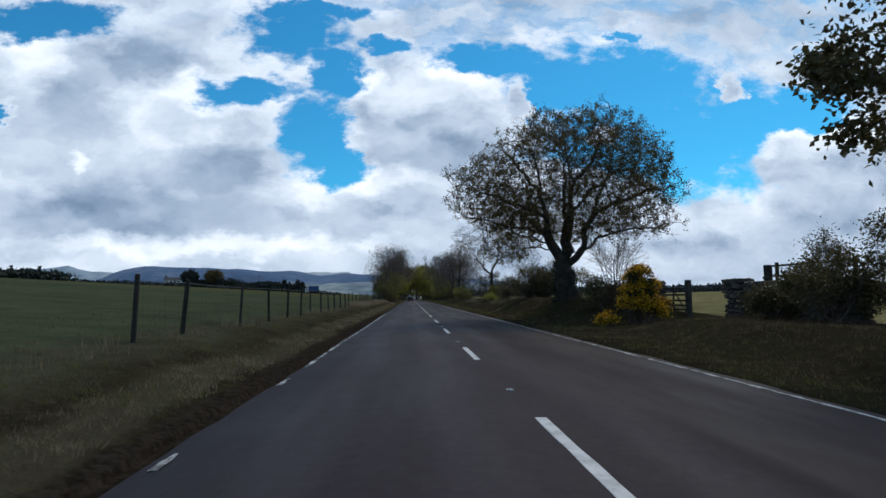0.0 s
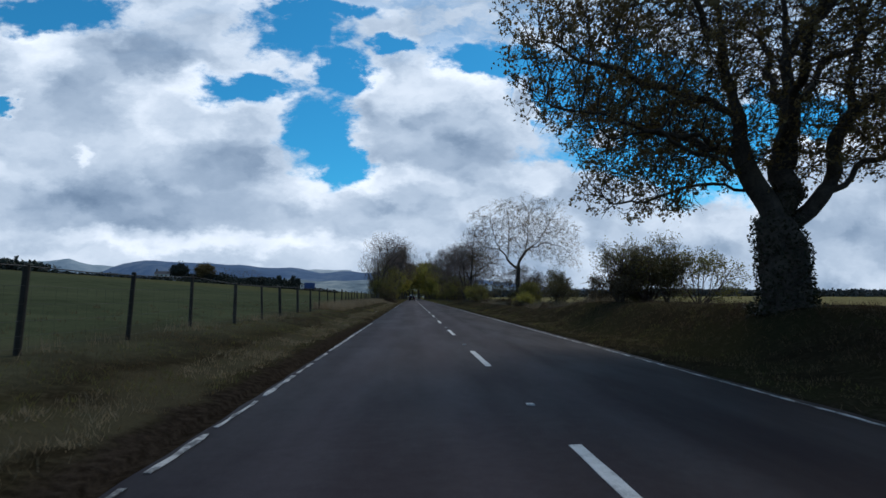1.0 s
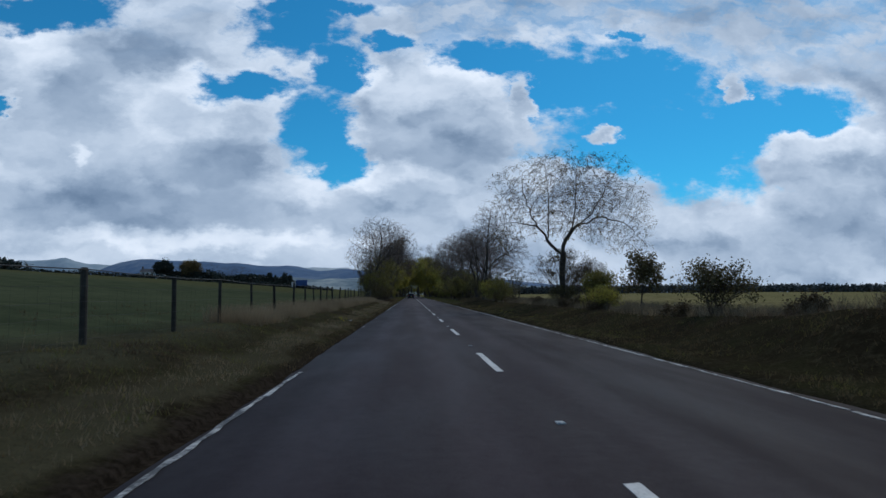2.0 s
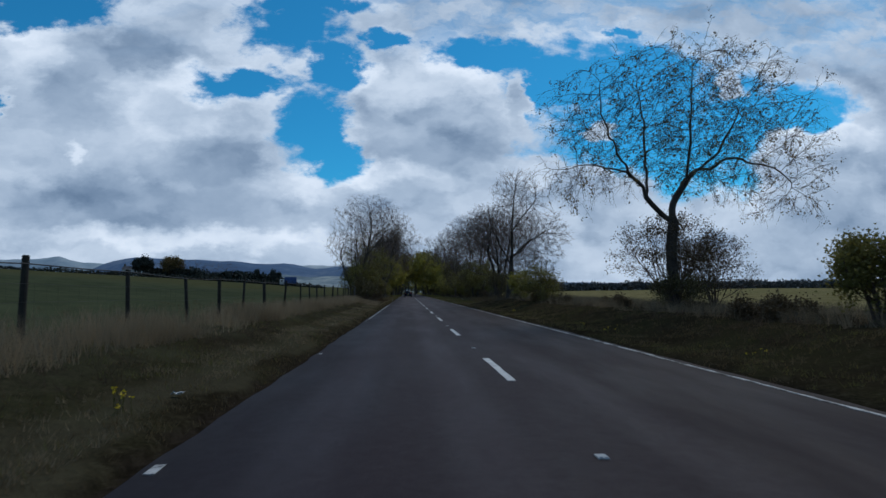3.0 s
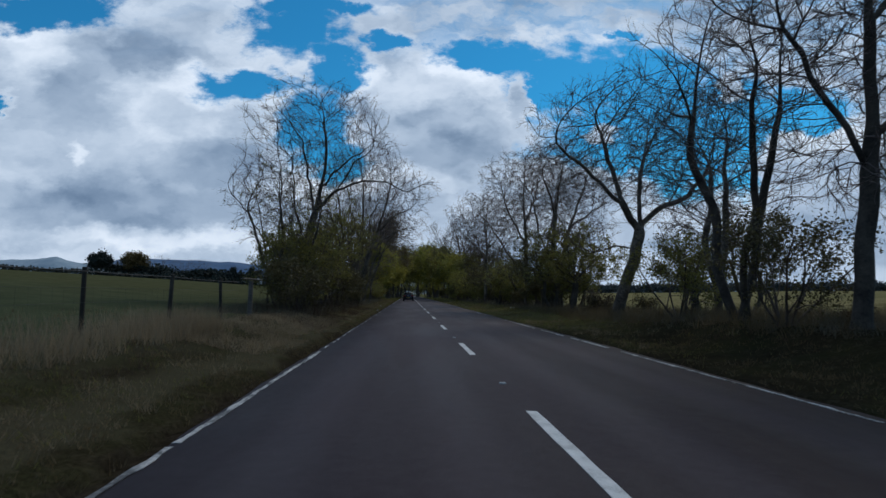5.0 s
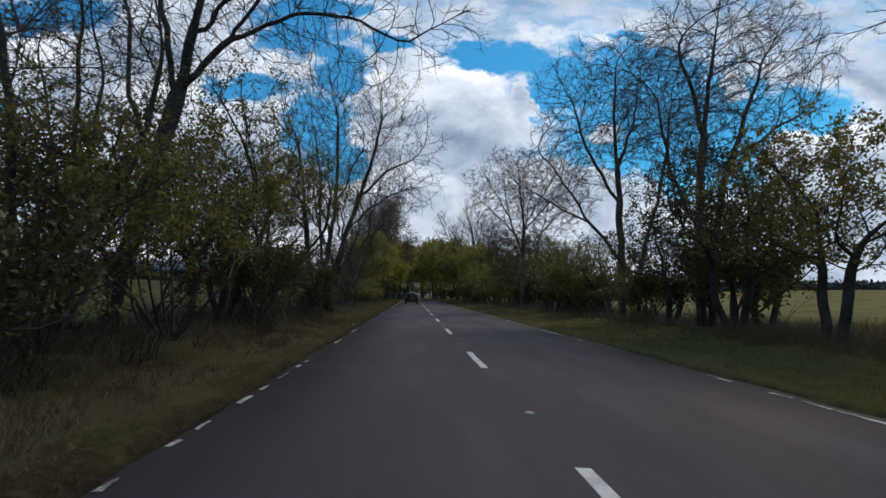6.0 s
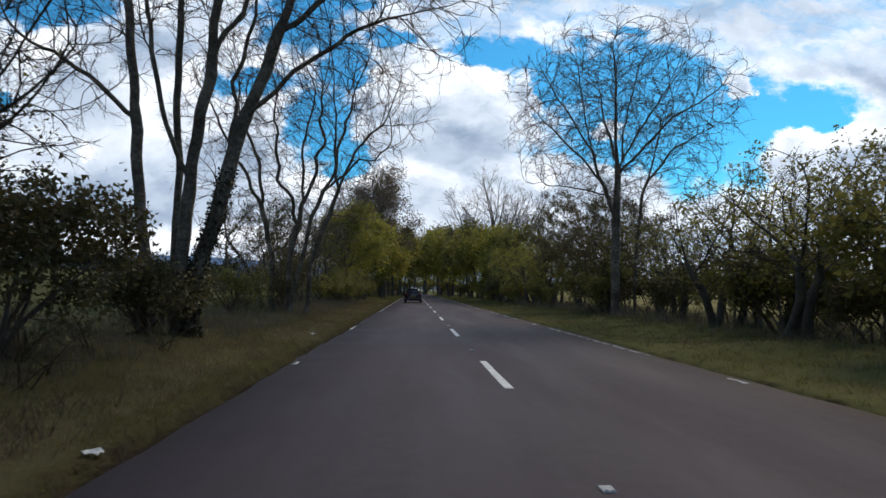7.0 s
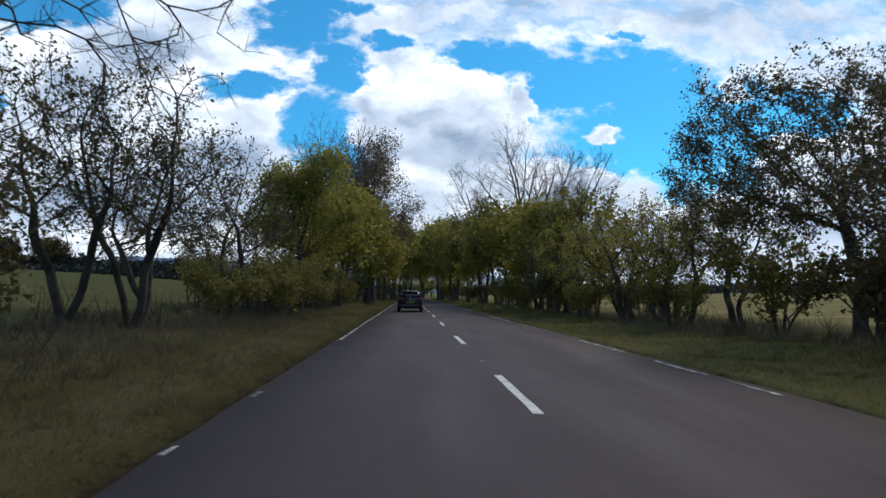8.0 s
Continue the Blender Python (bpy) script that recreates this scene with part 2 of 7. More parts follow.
def ground_material():
    """Rough verge turf by the road, a green crop on one side, a pale pasture on the other."""
    m = bpy.data.materials.new("grassland")
    m.use_nodes = True
    g = Nodes(m.node_tree)
    at = g.add("ShaderNodeTexCoord").outputs["Object"]
    xyz = g.add("ShaderNodeSeparateXYZ")
    g.put(xyz.inputs[0], at)
    x = g.math("ADD", xyz.outputs[0], g.math("MULTIPLY_ADD", g.noise(at, 0.35, 3.0), 2.4, -1.2))
    broad, fine = g.noise(at, 0.45, 5.0, 0.65), g.noise(at, 9.0, 5.0, 0.7)
    far = g.noise(at, 0.02, 3.0, 0.5)
    k = g.math("MULTIPLY_ADD", broad, 0.6, g.math("MULTIPLY", fine, 0.4))
    verge = g.mix(g.ramp(k, 0.36, 0.64), (0.022, 0.018, 0.011, 1), (0.064, 0.053, 0.031, 1))
    verge = g.mix(g.ramp(broad, 0.42, 0.6, 0.0, 0.7), verge, (0.034, 0.036, 0.015, 1))
    clod = g.noise(at, 24.0, 4.0, 0.7)
    verge = g.mix(g.ramp(clod, 0.42, 0.62, 0.0, 0.6), verge, (0.012, 0.010, 0.006, 1))
    verge = g.mix(g.ramp(g.noise(at, 5.0, 4.0, 0.7), 0.5, 0.68, 0.0, 0.5), verge, (0.075, 0.066, 0.040, 1))
    crop = g.mix(g.ramp(k, 0.35, 0.65), (0.046, 0.057, 0.032, 1), (0.082, 0.094, 0.052, 1))
    crop = g.mix(g.ramp(far, 0.4, 0.65, 0.0, 0.5), crop, (0.092, 0.102, 0.058, 1))
    crop = g.mix(g.ramp(xyz.outputs[1], 115.0, 165.0, 0.0, 0.8), crop, g.mix(g.ramp(k, 0.35, 0.65), (0.070, 0.069, 0.030, 1), (0.106, 0.106, 0.052, 1)))
    pasture = g.mix(g.ramp(k, 0.35, 0.65), (0.135, 0.117, 0.050, 1), (0.285, 0.240, 0.118, 1))
    pasture = g.mix(g.ramp(far, 0.42, 0.6, 0.0, 0.45), pasture, (0.15, 0.15, 0.065, 1))
    soil = g.mix(g.ramp(fine, 0.3, 0.7), (0.014, 0.011, 0.008, 1), (0.044, 0.035, 0.027, 1))
    lip = g.math("MULTIPLY", g.ramp(x, -5.3, -4.6), g.ramp(x, -4.1, -3.8, 1.0, 0.0))
    verge = g.mix(g.math("MULTIPLY", lip, 0.55), verge, (0.085, 0.077, 0.048, 1))
    verge = g.mix(g.ramp(x, -6.6, -5.0, 0.6, 0.0), verge, g.mix(g.ramp(k, 0.36, 0.64), (0.050, 0.052, 0.034, 1), (0.105, 0.105, 0.066, 1)))
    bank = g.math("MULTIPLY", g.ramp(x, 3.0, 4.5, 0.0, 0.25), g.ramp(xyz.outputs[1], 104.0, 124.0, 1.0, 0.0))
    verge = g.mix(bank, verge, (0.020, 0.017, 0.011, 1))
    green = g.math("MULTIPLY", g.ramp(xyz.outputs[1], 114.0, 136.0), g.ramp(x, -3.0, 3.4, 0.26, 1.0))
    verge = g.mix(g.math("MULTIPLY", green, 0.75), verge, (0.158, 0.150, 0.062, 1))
    c = g.mix(g.ramp(x, -8.6, -7.0), crop, verge)
    field = g.math("SUBTRACT", x, g.ramp(xyz.outputs[1], 36.0, 50.0, 0.0, 7.0))
    field = g.math("ADD", field, g.ramp(xyz.outputs[1], 122.0, 140.0, 0.0, 5.0))
    c = g.mix(g.ramp(field, 12.0, 17.0), c, pasture)
    bare = g.math("MULTIPLY", g.ramp(xyz.outputs[1], 34.0, 60.0, 0.30, 0.0), g.ramp(xyz.outputs[0], -1.0, 1.0, 1.0, 0.0))
    side = g.math("SUBTRACT", g.math("ABSOLUTE", xyz.outputs[0]), bare)
    c = g.mix(g.ramp(g.math("ADD", side, g.math("MULTIPLY_ADD", g.noise(at, 1.6, 5.0, 0.7), 0.7, -0.1)), 3.72, 4.02), soil, c)
    b = g.add("ShaderNodeBsdfPrincipled")
    g.put(b.inputs["Base Color"], c)
    b.inputs["Roughness"].default_value, b.inputs["Specular IOR Level"].default_value = 1.0, 0.0
    n = g.add("ShaderNodeBump")
    n.inputs["Strength"].default_value, n.inputs["Distance"].default_value = 0.8, 0.06
    g.put(n.inputs["Height"], fine)
    g.put(b.inputs["Normal"], n.outputs[0])
    g.put(g.add("ShaderNodeOutputMaterial").inputs[0], b.outputs[0])
    return m


ASPHALT, TURF = asphalt_material(), ground_material()
PAINT = surface("road_paint", [(0.34, 0.34, 0.33), (0.62, 0.62, 0.60), (0.74, 0.74, 0.72)], 0.6, 0.3, 20, 0.25)
PAINT_WORN = surface("worn_road_paint", [(0.03, 0.03, 0.03), (0.10, 0.10, 0.10), (0.45, 0.45, 0.44), (0.6, 0.6, 0.58)], 0.65, 0.5, 12, 0.25)
STUD = surface("stud_housing", [(0.25, 0.25, 0.25), (0.6, 0.6, 0.58)], 0.4, 0.1, 6, 0.1)
BARK_DARK = surface("dark_bark", [(0.027, 0.022, 0.018), (0.075, 0.062, 0.05), (0.125, 0.106, 0.081)], 0.9, 0.5, 9, 0.9)
BARK_GREY = surface("grey_bark", [(0.045, 0.034, 0.025), (0.11, 0.087, 0.065), (0.24, 0.20, 0.155)], 0.88, 0.6, 8, 0.9)
BARK_BROWN = surface("brown_bark", [(0.05, 0.036, 0.028), (0.11, 0.082, 0.065), (0.17, 0.13, 0.105)], 0.9, 0.5, 9, 0.8)
TWIG_PURPLE = surface("purplish_twigs", [(0.085, 0.066, 0.060), (0.19, 0.15, 0.135)], 0.85, 0.5, 8, 0.2)
TWIG_DARK = surface("dark_twigs", [(0.031, 0.025, 0.02), (0.094, 0.075, 0.06)], 0.85, 0.5, 8, 0.2)
LEAF_OAK = surface("young_oak_leaf", [(0.092, 0.070, 0.032), (0.16, 0.12, 0.047), (0.23, 0.165, 0.062)], 0.6, 2.0, 6, 0, island=0.6, sheer=0.35)
LEAF_HAW = surface("hawthorn_leaf", [(0.105, 0.100, 0.030), (0.19, 0.176, 0.048), (0.275, 0.245, 0.07)], 0.55, 1.5, 6, 0, island=0.6, sheer=0.52)
LEAF_FRESH = surface("fresh_leaf", [(0.17, 0.165, 0.036), (0.29, 0.27, 0.055), (0.42, 0.365, 0.08)], 0.55, 1.5, 6, 0, island=0.6, sheer=0.56)
LEAF_DARK = surface("dark_leaf", [(0.060, 0.053, 0.024), (0.115, 0.098, 0.040), (0.18, 0.147, 0.060)], 0.55, 1.0, 6, 0, island=0.6, sheer=0.32)
LEAF_BEECH = surface("young_beech_leaf", [(0.11, 0.085, 0.052), (0.18, 0.135, 0.078), (0.25, 0.19, 0.11)], 0.6, 2.0, 6, 0, island=0.6, sheer=0.35)
IVY = surface("ivy_leaf", [(0.016, 0.018, 0.009), (0.032, 0.034, 0.016), (0.055, 0.054, 0.026)], 0.5, 1.0, 6, 0, island=0.6, sheer=0.15)
LEAF_BROWN = surface("brown_leaf", [(0.05, 0.036, 0.022), (0.10, 0.075, 0.04), (0.15, 0.11, 0.06)], 0.7, 1.0, 6, 0, island=0.6, sheer=0.3)
GORSE = surface("gorse_flower", [(0.55, 0.26, 0.009), (0.80, 0.44, 0.014), (0.90, 0.55, 0.025)], 0.6, 0.6, 6, 0, island=0.6, sheer=0.25)
GORSE_GREEN = surface("gorse_spine", [(0.025, 0.032, 0.012), (0.06, 0.07, 0.022)], 0.7, 0.6, 6, 0, island=0.5, sheer=0.15)
GRASS_GREEN = surface("green_grass", [(0.095, 0.094, 0.030), (0.15, 0.143, 0.044), (0.21, 0.192, 0.065)], 0.7, 4.0, 3, 0, island=0.35, sheer=0.45)
GRASS_DULL = surface("dull_grass", [(0.09, 0.069, 0.0368), (0.1434, 0.1092, 0.0586), (0.2168, 0.1625, 0.0887)], 0.75, 4.0, 3, 0, island=0.35, sheer=0.45)
GRASS_DRY = surface("dry_grass", [(0.1544, 0.1196, 0.0716), (0.2668, 0.208, 0.1296), (0.4072, 0.325, 0.2038)], 0.75, 3.0, 3, 0, island=0.4, sheer=0.45)
STALK = surface("dead_stalk", [(0.056, 0.038, 0.0247), (0.0896, 0.061, 0.0399), (0.1288, 0.088, 0.0589)], 0.85, 2.0, 4, 0, island=0.4, sheer=0.3)
STALK_PALE = surface("bleached_stalk", [(0.078, 0.068, 0.045), (0.13, 0.114, 0.077), (0.19, 0.168, 0.118)], 0.85, 2.0, 4, 0, island=0.4, sheer=0.3)
WEATHERED = surface("weathered_timber", [(0.018, 0.016, 0.012), (0.042, 0.037, 0.029), (0.09, 0.08, 0.064)], 0.85, 0.5, 10, 0.7, objects=0.4)
POST_GREY = surface("bleached_timber", [(0.06, 0.053, 0.045), (0.12, 0.105, 0.09), (0.2, 0.18, 0.155)], 0.85, 0.5, 10, 0.7)
WIRE = surface("galvanised_wire", [(0.04, 0.04, 0.04), (0.10, 0.095, 0.09)], 0.7, 0.5, 8, 0, metal=0.3)
STONE = surface("wall_stone", [(0.045, 0.036, 0.028), (0.10, 0.083, 0.068), (0.18, 0.155, 0.13)], 0.9, 0.4, 8, 0.8, objects=0.4)
FAR_WOOD = surface("far_wood_leaf", [(0.024, 0.032, 0.028), (0.050, 0.058, 0.046), (0.078, 0.080, 0.058)], 0.9, 12.0, 5, 0, island=0.5)
# distance haze is painted into these wood and hill tones, bluish and pale
HAZY_WOOD = surface("hazy_wood_leaf", [(0.05, 0.062, 0.066), (0.08, 0.09, 0.088), (0.11, 0.115, 0.10)], 0.9, 12.0, 5, 0, island=0.5)
HAZY_MOOR = surface("hazy_moor", [(0.055, 0.11, 0.21), (0.09, 0.16, 0.27), (0.19, 0.25, 0.33)], 0.95, 300.0, 7, 0)
HAZY_PALE_HILL = surface("hazy_pale_hill", [(0.22, 0.31, 0.38), (0.36, 0.44, 0.49), (0.62, 0.66, 0.67)], 0.95, 500.0, 6, 0)
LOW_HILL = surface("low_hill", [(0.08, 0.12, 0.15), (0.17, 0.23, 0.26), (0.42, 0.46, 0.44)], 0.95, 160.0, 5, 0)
RENDER_WHITE = surface("white_render", [(0.55, 0.55, 0.53), (0.78, 0.77, 0.74)], 0.85, 2.0, 8, 0.1)
SLATE = surface("slate", [(0.05, 0.05, 0.055), (0.12, 0.115, 0.12)], 0.7, 1.0, 9, 0.3)
LORRY_BLUE = surface("blue_lorry_paint", [(0.03, 0.07, 0.20), (0.05, 0.10, 0.27)], 0.4, 1.0, 4, 0)
CAR_PAINT = surface("dark_car_paint", [(0.010, 0.009, 0.016), (0.016, 0.013, 0.022)], 0.22, 1.0, 4, 0, spec=0.6)
BLACK_PLASTIC = surface("black_plastic", [(0.008, 0.008, 0.009), (0.018, 0.018, 0.019)], 0.6, 0.3, 10, 0.1)
DARK_GLASS = surface("tinted_glass", [(0.008, 0.009, 0.010), (0.012, 0.013, 0.014)], 0.06, 1.0, 4, 0, spec=0.7)
TYRE = surface("tyre_rubber", [(0.008, 0.008, 0.008), (0.02, 0.02, 0.02)], 0.85, 0.2, 10, 0.3)
ALLOY = surface("alloy", [(0.35, 0.35, 0.36), (0.5, 0.5, 0.5)], 0.3, 0.2, 6, 0, metal=1.0)
RED_LENS = surface("red_lens", [(0.22, 0.012, 0.014), (0.34, 0.03, 0.03)], 0.15, 0.2, 6, 0, spec=0.6)
PLATE_YELLOW = surface("yellow_plate", [(0.62, 0.46, 0.06), (0.72, 0.54, 0.08)], 0.4, 0.3, 6, 0)
WHITE_LITTER = surface("white_litter", [(0.5, 0.5, 0.5), (0.75, 0.75, 0.74)], 0.6, 0.1, 6, 0.2)
DAFFODIL = surface("yellow_petal", [(0.6, 0.42, 0.01), (0.75, 0.6, 0.03)], 0.6, 0.2, 6, 0, island=0.5, sheer=0.3)


# ---- building helpers ----
def part(name, data, material, parent=None, label=""):
    """One mesh object from a bmesh or a mesh, under a thing or a part."""
    if isinstance(data, bmesh.types.BMesh):
        mesh = bpy.data.meshes.new(name)
        data.to_mesh(mesh)
        data.free()
    else:
        mesh = data
    if material and not mesh.materials:
        mesh.materials.append(material)
    ob = new(name, mesh)
    if parent:
        ob.parent = parent
    return tagged(ob, label)


def sheet(name, verts, faces, smooth=False):
    """A mesh from arrays: verts (n, 3), faces (m, 3) or (m, 4)."""
    verts, faces = np.asarray(verts, np.float32), np.asarray(faces, np.int32)
    mesh, k = bpy.data.meshes.new(name), faces.shape[1]
    mesh.vertices.add(len(verts))
    mesh.vertices.foreach_set("co", verts.ravel())
    mesh.loops.add(faces.size)
    mesh.loops.foreach_set("vertex_index", faces.ravel())
    mesh.polygons.add(len(faces))
    mesh.polygons.foreach_set("loop_start", np.arange(0, faces.size, k, dtype=np.int32))
    mesh.polygons.foreach_set("use_smooth", np.full(len(faces), smooth))
    mesh.update(calc_edges=True)
    mesh.validate()
    return mesh


def box(bm, size, centre, turn=0.0, tilt=0.0, bevel=0.0):
    """A box in bm, bevelled, turned about z and tilted about y (degrees)."""
    made = bmesh.ops.create_cube(bm, size=1.0)["verts"]
    if bevel:
        bmesh.ops.scale(bm, vec=size, verts=made)
        edges = list({e for v in made for e in v.link_edges})
        made = bmesh.ops.bevel(bm, geom=edges, offset=bevel, segments=1, affect="EDGES")["verts"]
    else:
        bmesh.ops.scale(bm, vec=size, verts=made)
    bmesh.ops.transform(bm, matrix=pose(*centre, 0, tilt, turn), verts=made)
    return bm


def wave(x, y, s, seed):
    """Smooth pseudo-random relief between about -1 and 1, s metres across."""
    a, b = x / s + seed * 1.7, y / s - seed * 2.3
    return (np.sin(a * 2.1 + 1.3 * np.sin(b * 1.7)) + np.sin(b * 2.7 + 1.1 * np.sin(a * 2.3 + 0.5)) + np.sin((a + b) * 3.9 + 2.0)) / 3


def step(v, a, b):
    k = np.clip((v - a) / (b - a), 0, 1)
    return k * k * (3 - 2 * k)


def land(x, y):
    """Height of the ground: a level road bed, a low verge, a bank on the right, a field that climbs away on the left."""
    x, y = np.asarray(x, float), np.asarray(y, float)
    left = 0.10 * step(-x, 3.6, 4.1) + 0.34 * step(-x, 4.2, 6.6) + 17.0 * np.tanh(np.maximum(-x - 7, 0) * 0.0045)
    top = 0.55 + 0.55 * step(y, 26, 32) * (1 - step(y, 46, 58)) - 0.30 * step(y, 112, 124) + 0.1 * step(y, 92, 108) * (1 - step(y, 112, 120))
    top = top - 0.35 * step(y, 18, 20) * (1 - step(y, 23, 25.5))
    right = 0.06 * step(x, 3.62, 4.0) + (top - 0.06) * step(x, 4.6, 7.2) - (top - 0.1) * (step(x, 9.5, 14.0) * (1 - 0.8 * step(y, 44, 56) * (1 - step(y, 108, 122))) + 0.8 * step(y, 44, 56) * (1 - step(y, 108, 122)) * step(x, 13, 26)) + 0.9 * step(x, 16, 60) + 1.6 * step(x, 60, 300)
    bumps = step(np.abs(x), 3.64, 4.6) * (0.05 * wave(x, y, 1.3, 1) + 0.06 * wave(x, y, 4.5, 2))
    far = step(np.hypot(x, y - 80), 120, 500) * wave(x, y, 160, 3) * 0.6
    return np.where(np.abs(x) < 3.63, -0.06, left + right + bumps) + far


def floor_at(x, y):
    return float(land(x, y))


# ---- land and road ----
def build_ground():
    far = np.array([11, 13, 15, 18, 22, 27, 33, 40, 50, 62, 78, 98, 125, 160, 210, 280, 380, 520, 720, 1000, 1400, 2000, 3000, 4700.])
    near = np.concatenate([np.arange(3.0, 3.63, 0.62), np.arange(3.66, 8.0, 0.22), np.arange(8.0, 10.6, 0.5)])
    xs = np.concatenate([-far[::-1], -near[::-1], [0.0], near, far])
    ahead = 260 * 1.19 ** np.arange(1, 17)
    ys = np.concatenate([[-4700, -2500, -1200, -600, -300, -150, -80, -45], np.arange(-25, 200, 0.6), np.arange(200, 262, 2.0), ahead[ahead < 4000], [4700]])
    gx, gy = np.meshgrid(xs, ys)
    gz = land(gx, gy)
    n, m = gx.shape
    i = np.arange(n * m).reshape(n, m)
    faces = np.stack([i[:-1, :-1], i[:-1, 1:], i[1:, 1:], i[1:, :-1]], -1).reshape(-1, 4)
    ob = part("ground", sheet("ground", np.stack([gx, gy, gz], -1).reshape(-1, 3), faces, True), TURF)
    return tagged(ob, "rough grassy verges and farm fields beside the road", "ground", kind="structure")


def strip(name, y0, y1, x, width, rng, rag=0.012, z=0.004, cut=0.6, thick=0.004):
    """A painted strip along the road with slightly ragged edges and a little thickness."""
    n = max(2, int((y1 - y0) / cut) + 1)
    ys = np.linspace(y0, y1, n)
    a, b = x - width / 2 + rng.uniform(-rag, rag, n), x + width / 2 + rng.uniform(-rag, rag, n)
    ya = ys + np.where((np.arange(n) % (n - 1)) == 0, rng.uniform(-0.03, 0.03, n), 0)
    up, low = np.full(n, z + thick), np.full(n, z - 0.003)
    v = np.concatenate([np.stack(c, -1) for c in ((a, ya, up), (b, ys, up), (a, ya, low), (b, ys, low))])
    k = np.arange(n - 1)
    f = [np.stack([k, k + n, k + n + 1, k + 1], -1), np.stack([k + 2 * n, k, k + 1, k + 2 * n + 1], -1), np.stack([k + n, k + 3 * n, k + 3 * n + 1, k + n + 1], -1),
         np.array([[2 * n, 3 * n, n, 0], [n - 1, 2 * n - 1, 4 * n - 1, 3 * n - 1]])]
    return sheet(name, v, np.concatenate(f))


def build_road():
    rng = np.random.default_rng(4)
    ys = np.concatenate([np.arange(-60, 262, 0.35), np.arange(262, 900, 12.0)])
    n = len(ys)
    left = -3.42 + 0.03 * wave(ys, ys * 0, 0.9, 5) + 0.05 * wave(ys, ys * 0, 7.0, 6)
    right = 3.56 + 0.05 * wave(ys, ys * 0, 1.2, 7) + 0.07 * wave(ys, ys * 0, 7.0, 8)
    cols = [left, left * 0.5, left * 0, right * 0.5, right]
    v = np.concatenate([np.stack([c, ys, np.full(n, 0.004 if j in (1, 2, 3) else 0.0)], -1) for j, c in enumerate(cols)]
                       + [np.stack([c, ys, np.full(n, -0.12)], -1) for c in (left, right)])
    k = np.arange(n - 1)
    order = [5, 0, 1, 2, 3, 4, 6]
    f = np.concatenate([np.stack([k + a * n, k + b * n, k + b * n + 1, k + a * n + 1], -1) for a, b in zip(order, order[1:])])
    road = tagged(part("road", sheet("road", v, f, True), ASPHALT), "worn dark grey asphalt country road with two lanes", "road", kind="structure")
    for j in range(-2, 40):
        y = 3.5 + 9 * j
        part("centre_dash", strip("centre_dash", y, y + 3.0 + rng.uniform(-0.12, 0.12), rng.uniform(-0.01, 0.01), 0.12, rng, 0.007, 0.006, 0.4), PAINT, road)
    stud = bmesh.new()
    box(stud, (0.09, 0.12, 0.016), (0, 0, 0.006), bevel=0.005)
    box(stud, (0.03, 0.02, 0.010), (-0.02, -0.045, 0.016), bevel=0.002)
    box(stud, (0.03, 0.02, 0.010), (0.02, -0.045, 0.016), bevel=0.002)
    mesh = bpy.data.meshes.new("road_stud")
    stud.to_mesh(mesh)
    for j in range(-1, 34):
        part("road_stud", mesh, STUD, road).location = (0, 8.5 + 9 * j, 0.004)

    def edge(x, width, runs, breaks):
        """Edge line at x: each run is painted in lengths with worn breaks between them."""
        for y, y1 in runs:
            while y < y1:
                lot = min(rng.uniform(*breaks[0]), y1 - y)
                if lot > 0.15:
                    part("edge_line", strip("edge_line", y, y + lot, x + 0.015 * math.sin(y * 0.3), width * rng.uniform(0.8, 1.1), rng, 0.018, 0.004, 0.2), PAINT_WORN, road)
                y += lot + rng.uniform(*breaks[1])

    # the right line is whole at first and breaks up later; grass has eaten at the left one
    edge(3.37, 0.065, [(-20, 112)], ((7, 16), (0.05, 0.25)))
    edge(3.37, 0.065, [(113, 116.2), (117.1, 120.1), (121.1, 126), (126.2, 126.6), (127.6, 128.3), (135.4, 135.7), (137.1, 140.4), (147.8, 148.3), (151.3, 160.2), (162, 163), (166.6, 167.9),
                       (168.5, 170.6), (172.4, 175.6), (181.7, 185), (187, 330)], ((2, 5), (0.05, 0.2)))
    edge(-3.33, 0.062, [(-20, -4), (5.0, 5.5), (9.4, 10.2), (11.8, 34)], ((0.6, 2.4), (0.15, 0.6)))
    edge(-3.33, 0.05, [(112, 131)], ((0.2, 0.9), (0.25, 1.0)))
    edge(-3.33, 0.07, [(34, 48.6), (62.3, 62.55), (70.5, 70.75), (84.6, 84.9), (86.5, 112), (135.2, 136.8), (139.6, 141.6), (150.2, 150.6), (159.4, 161.6), (164.0, 164.3), (166.7, 167.1), (176, 300)], ((3, 8), (0.03, 0.2)))
    return road


GROUND, ROAD = build_ground(), build_road()


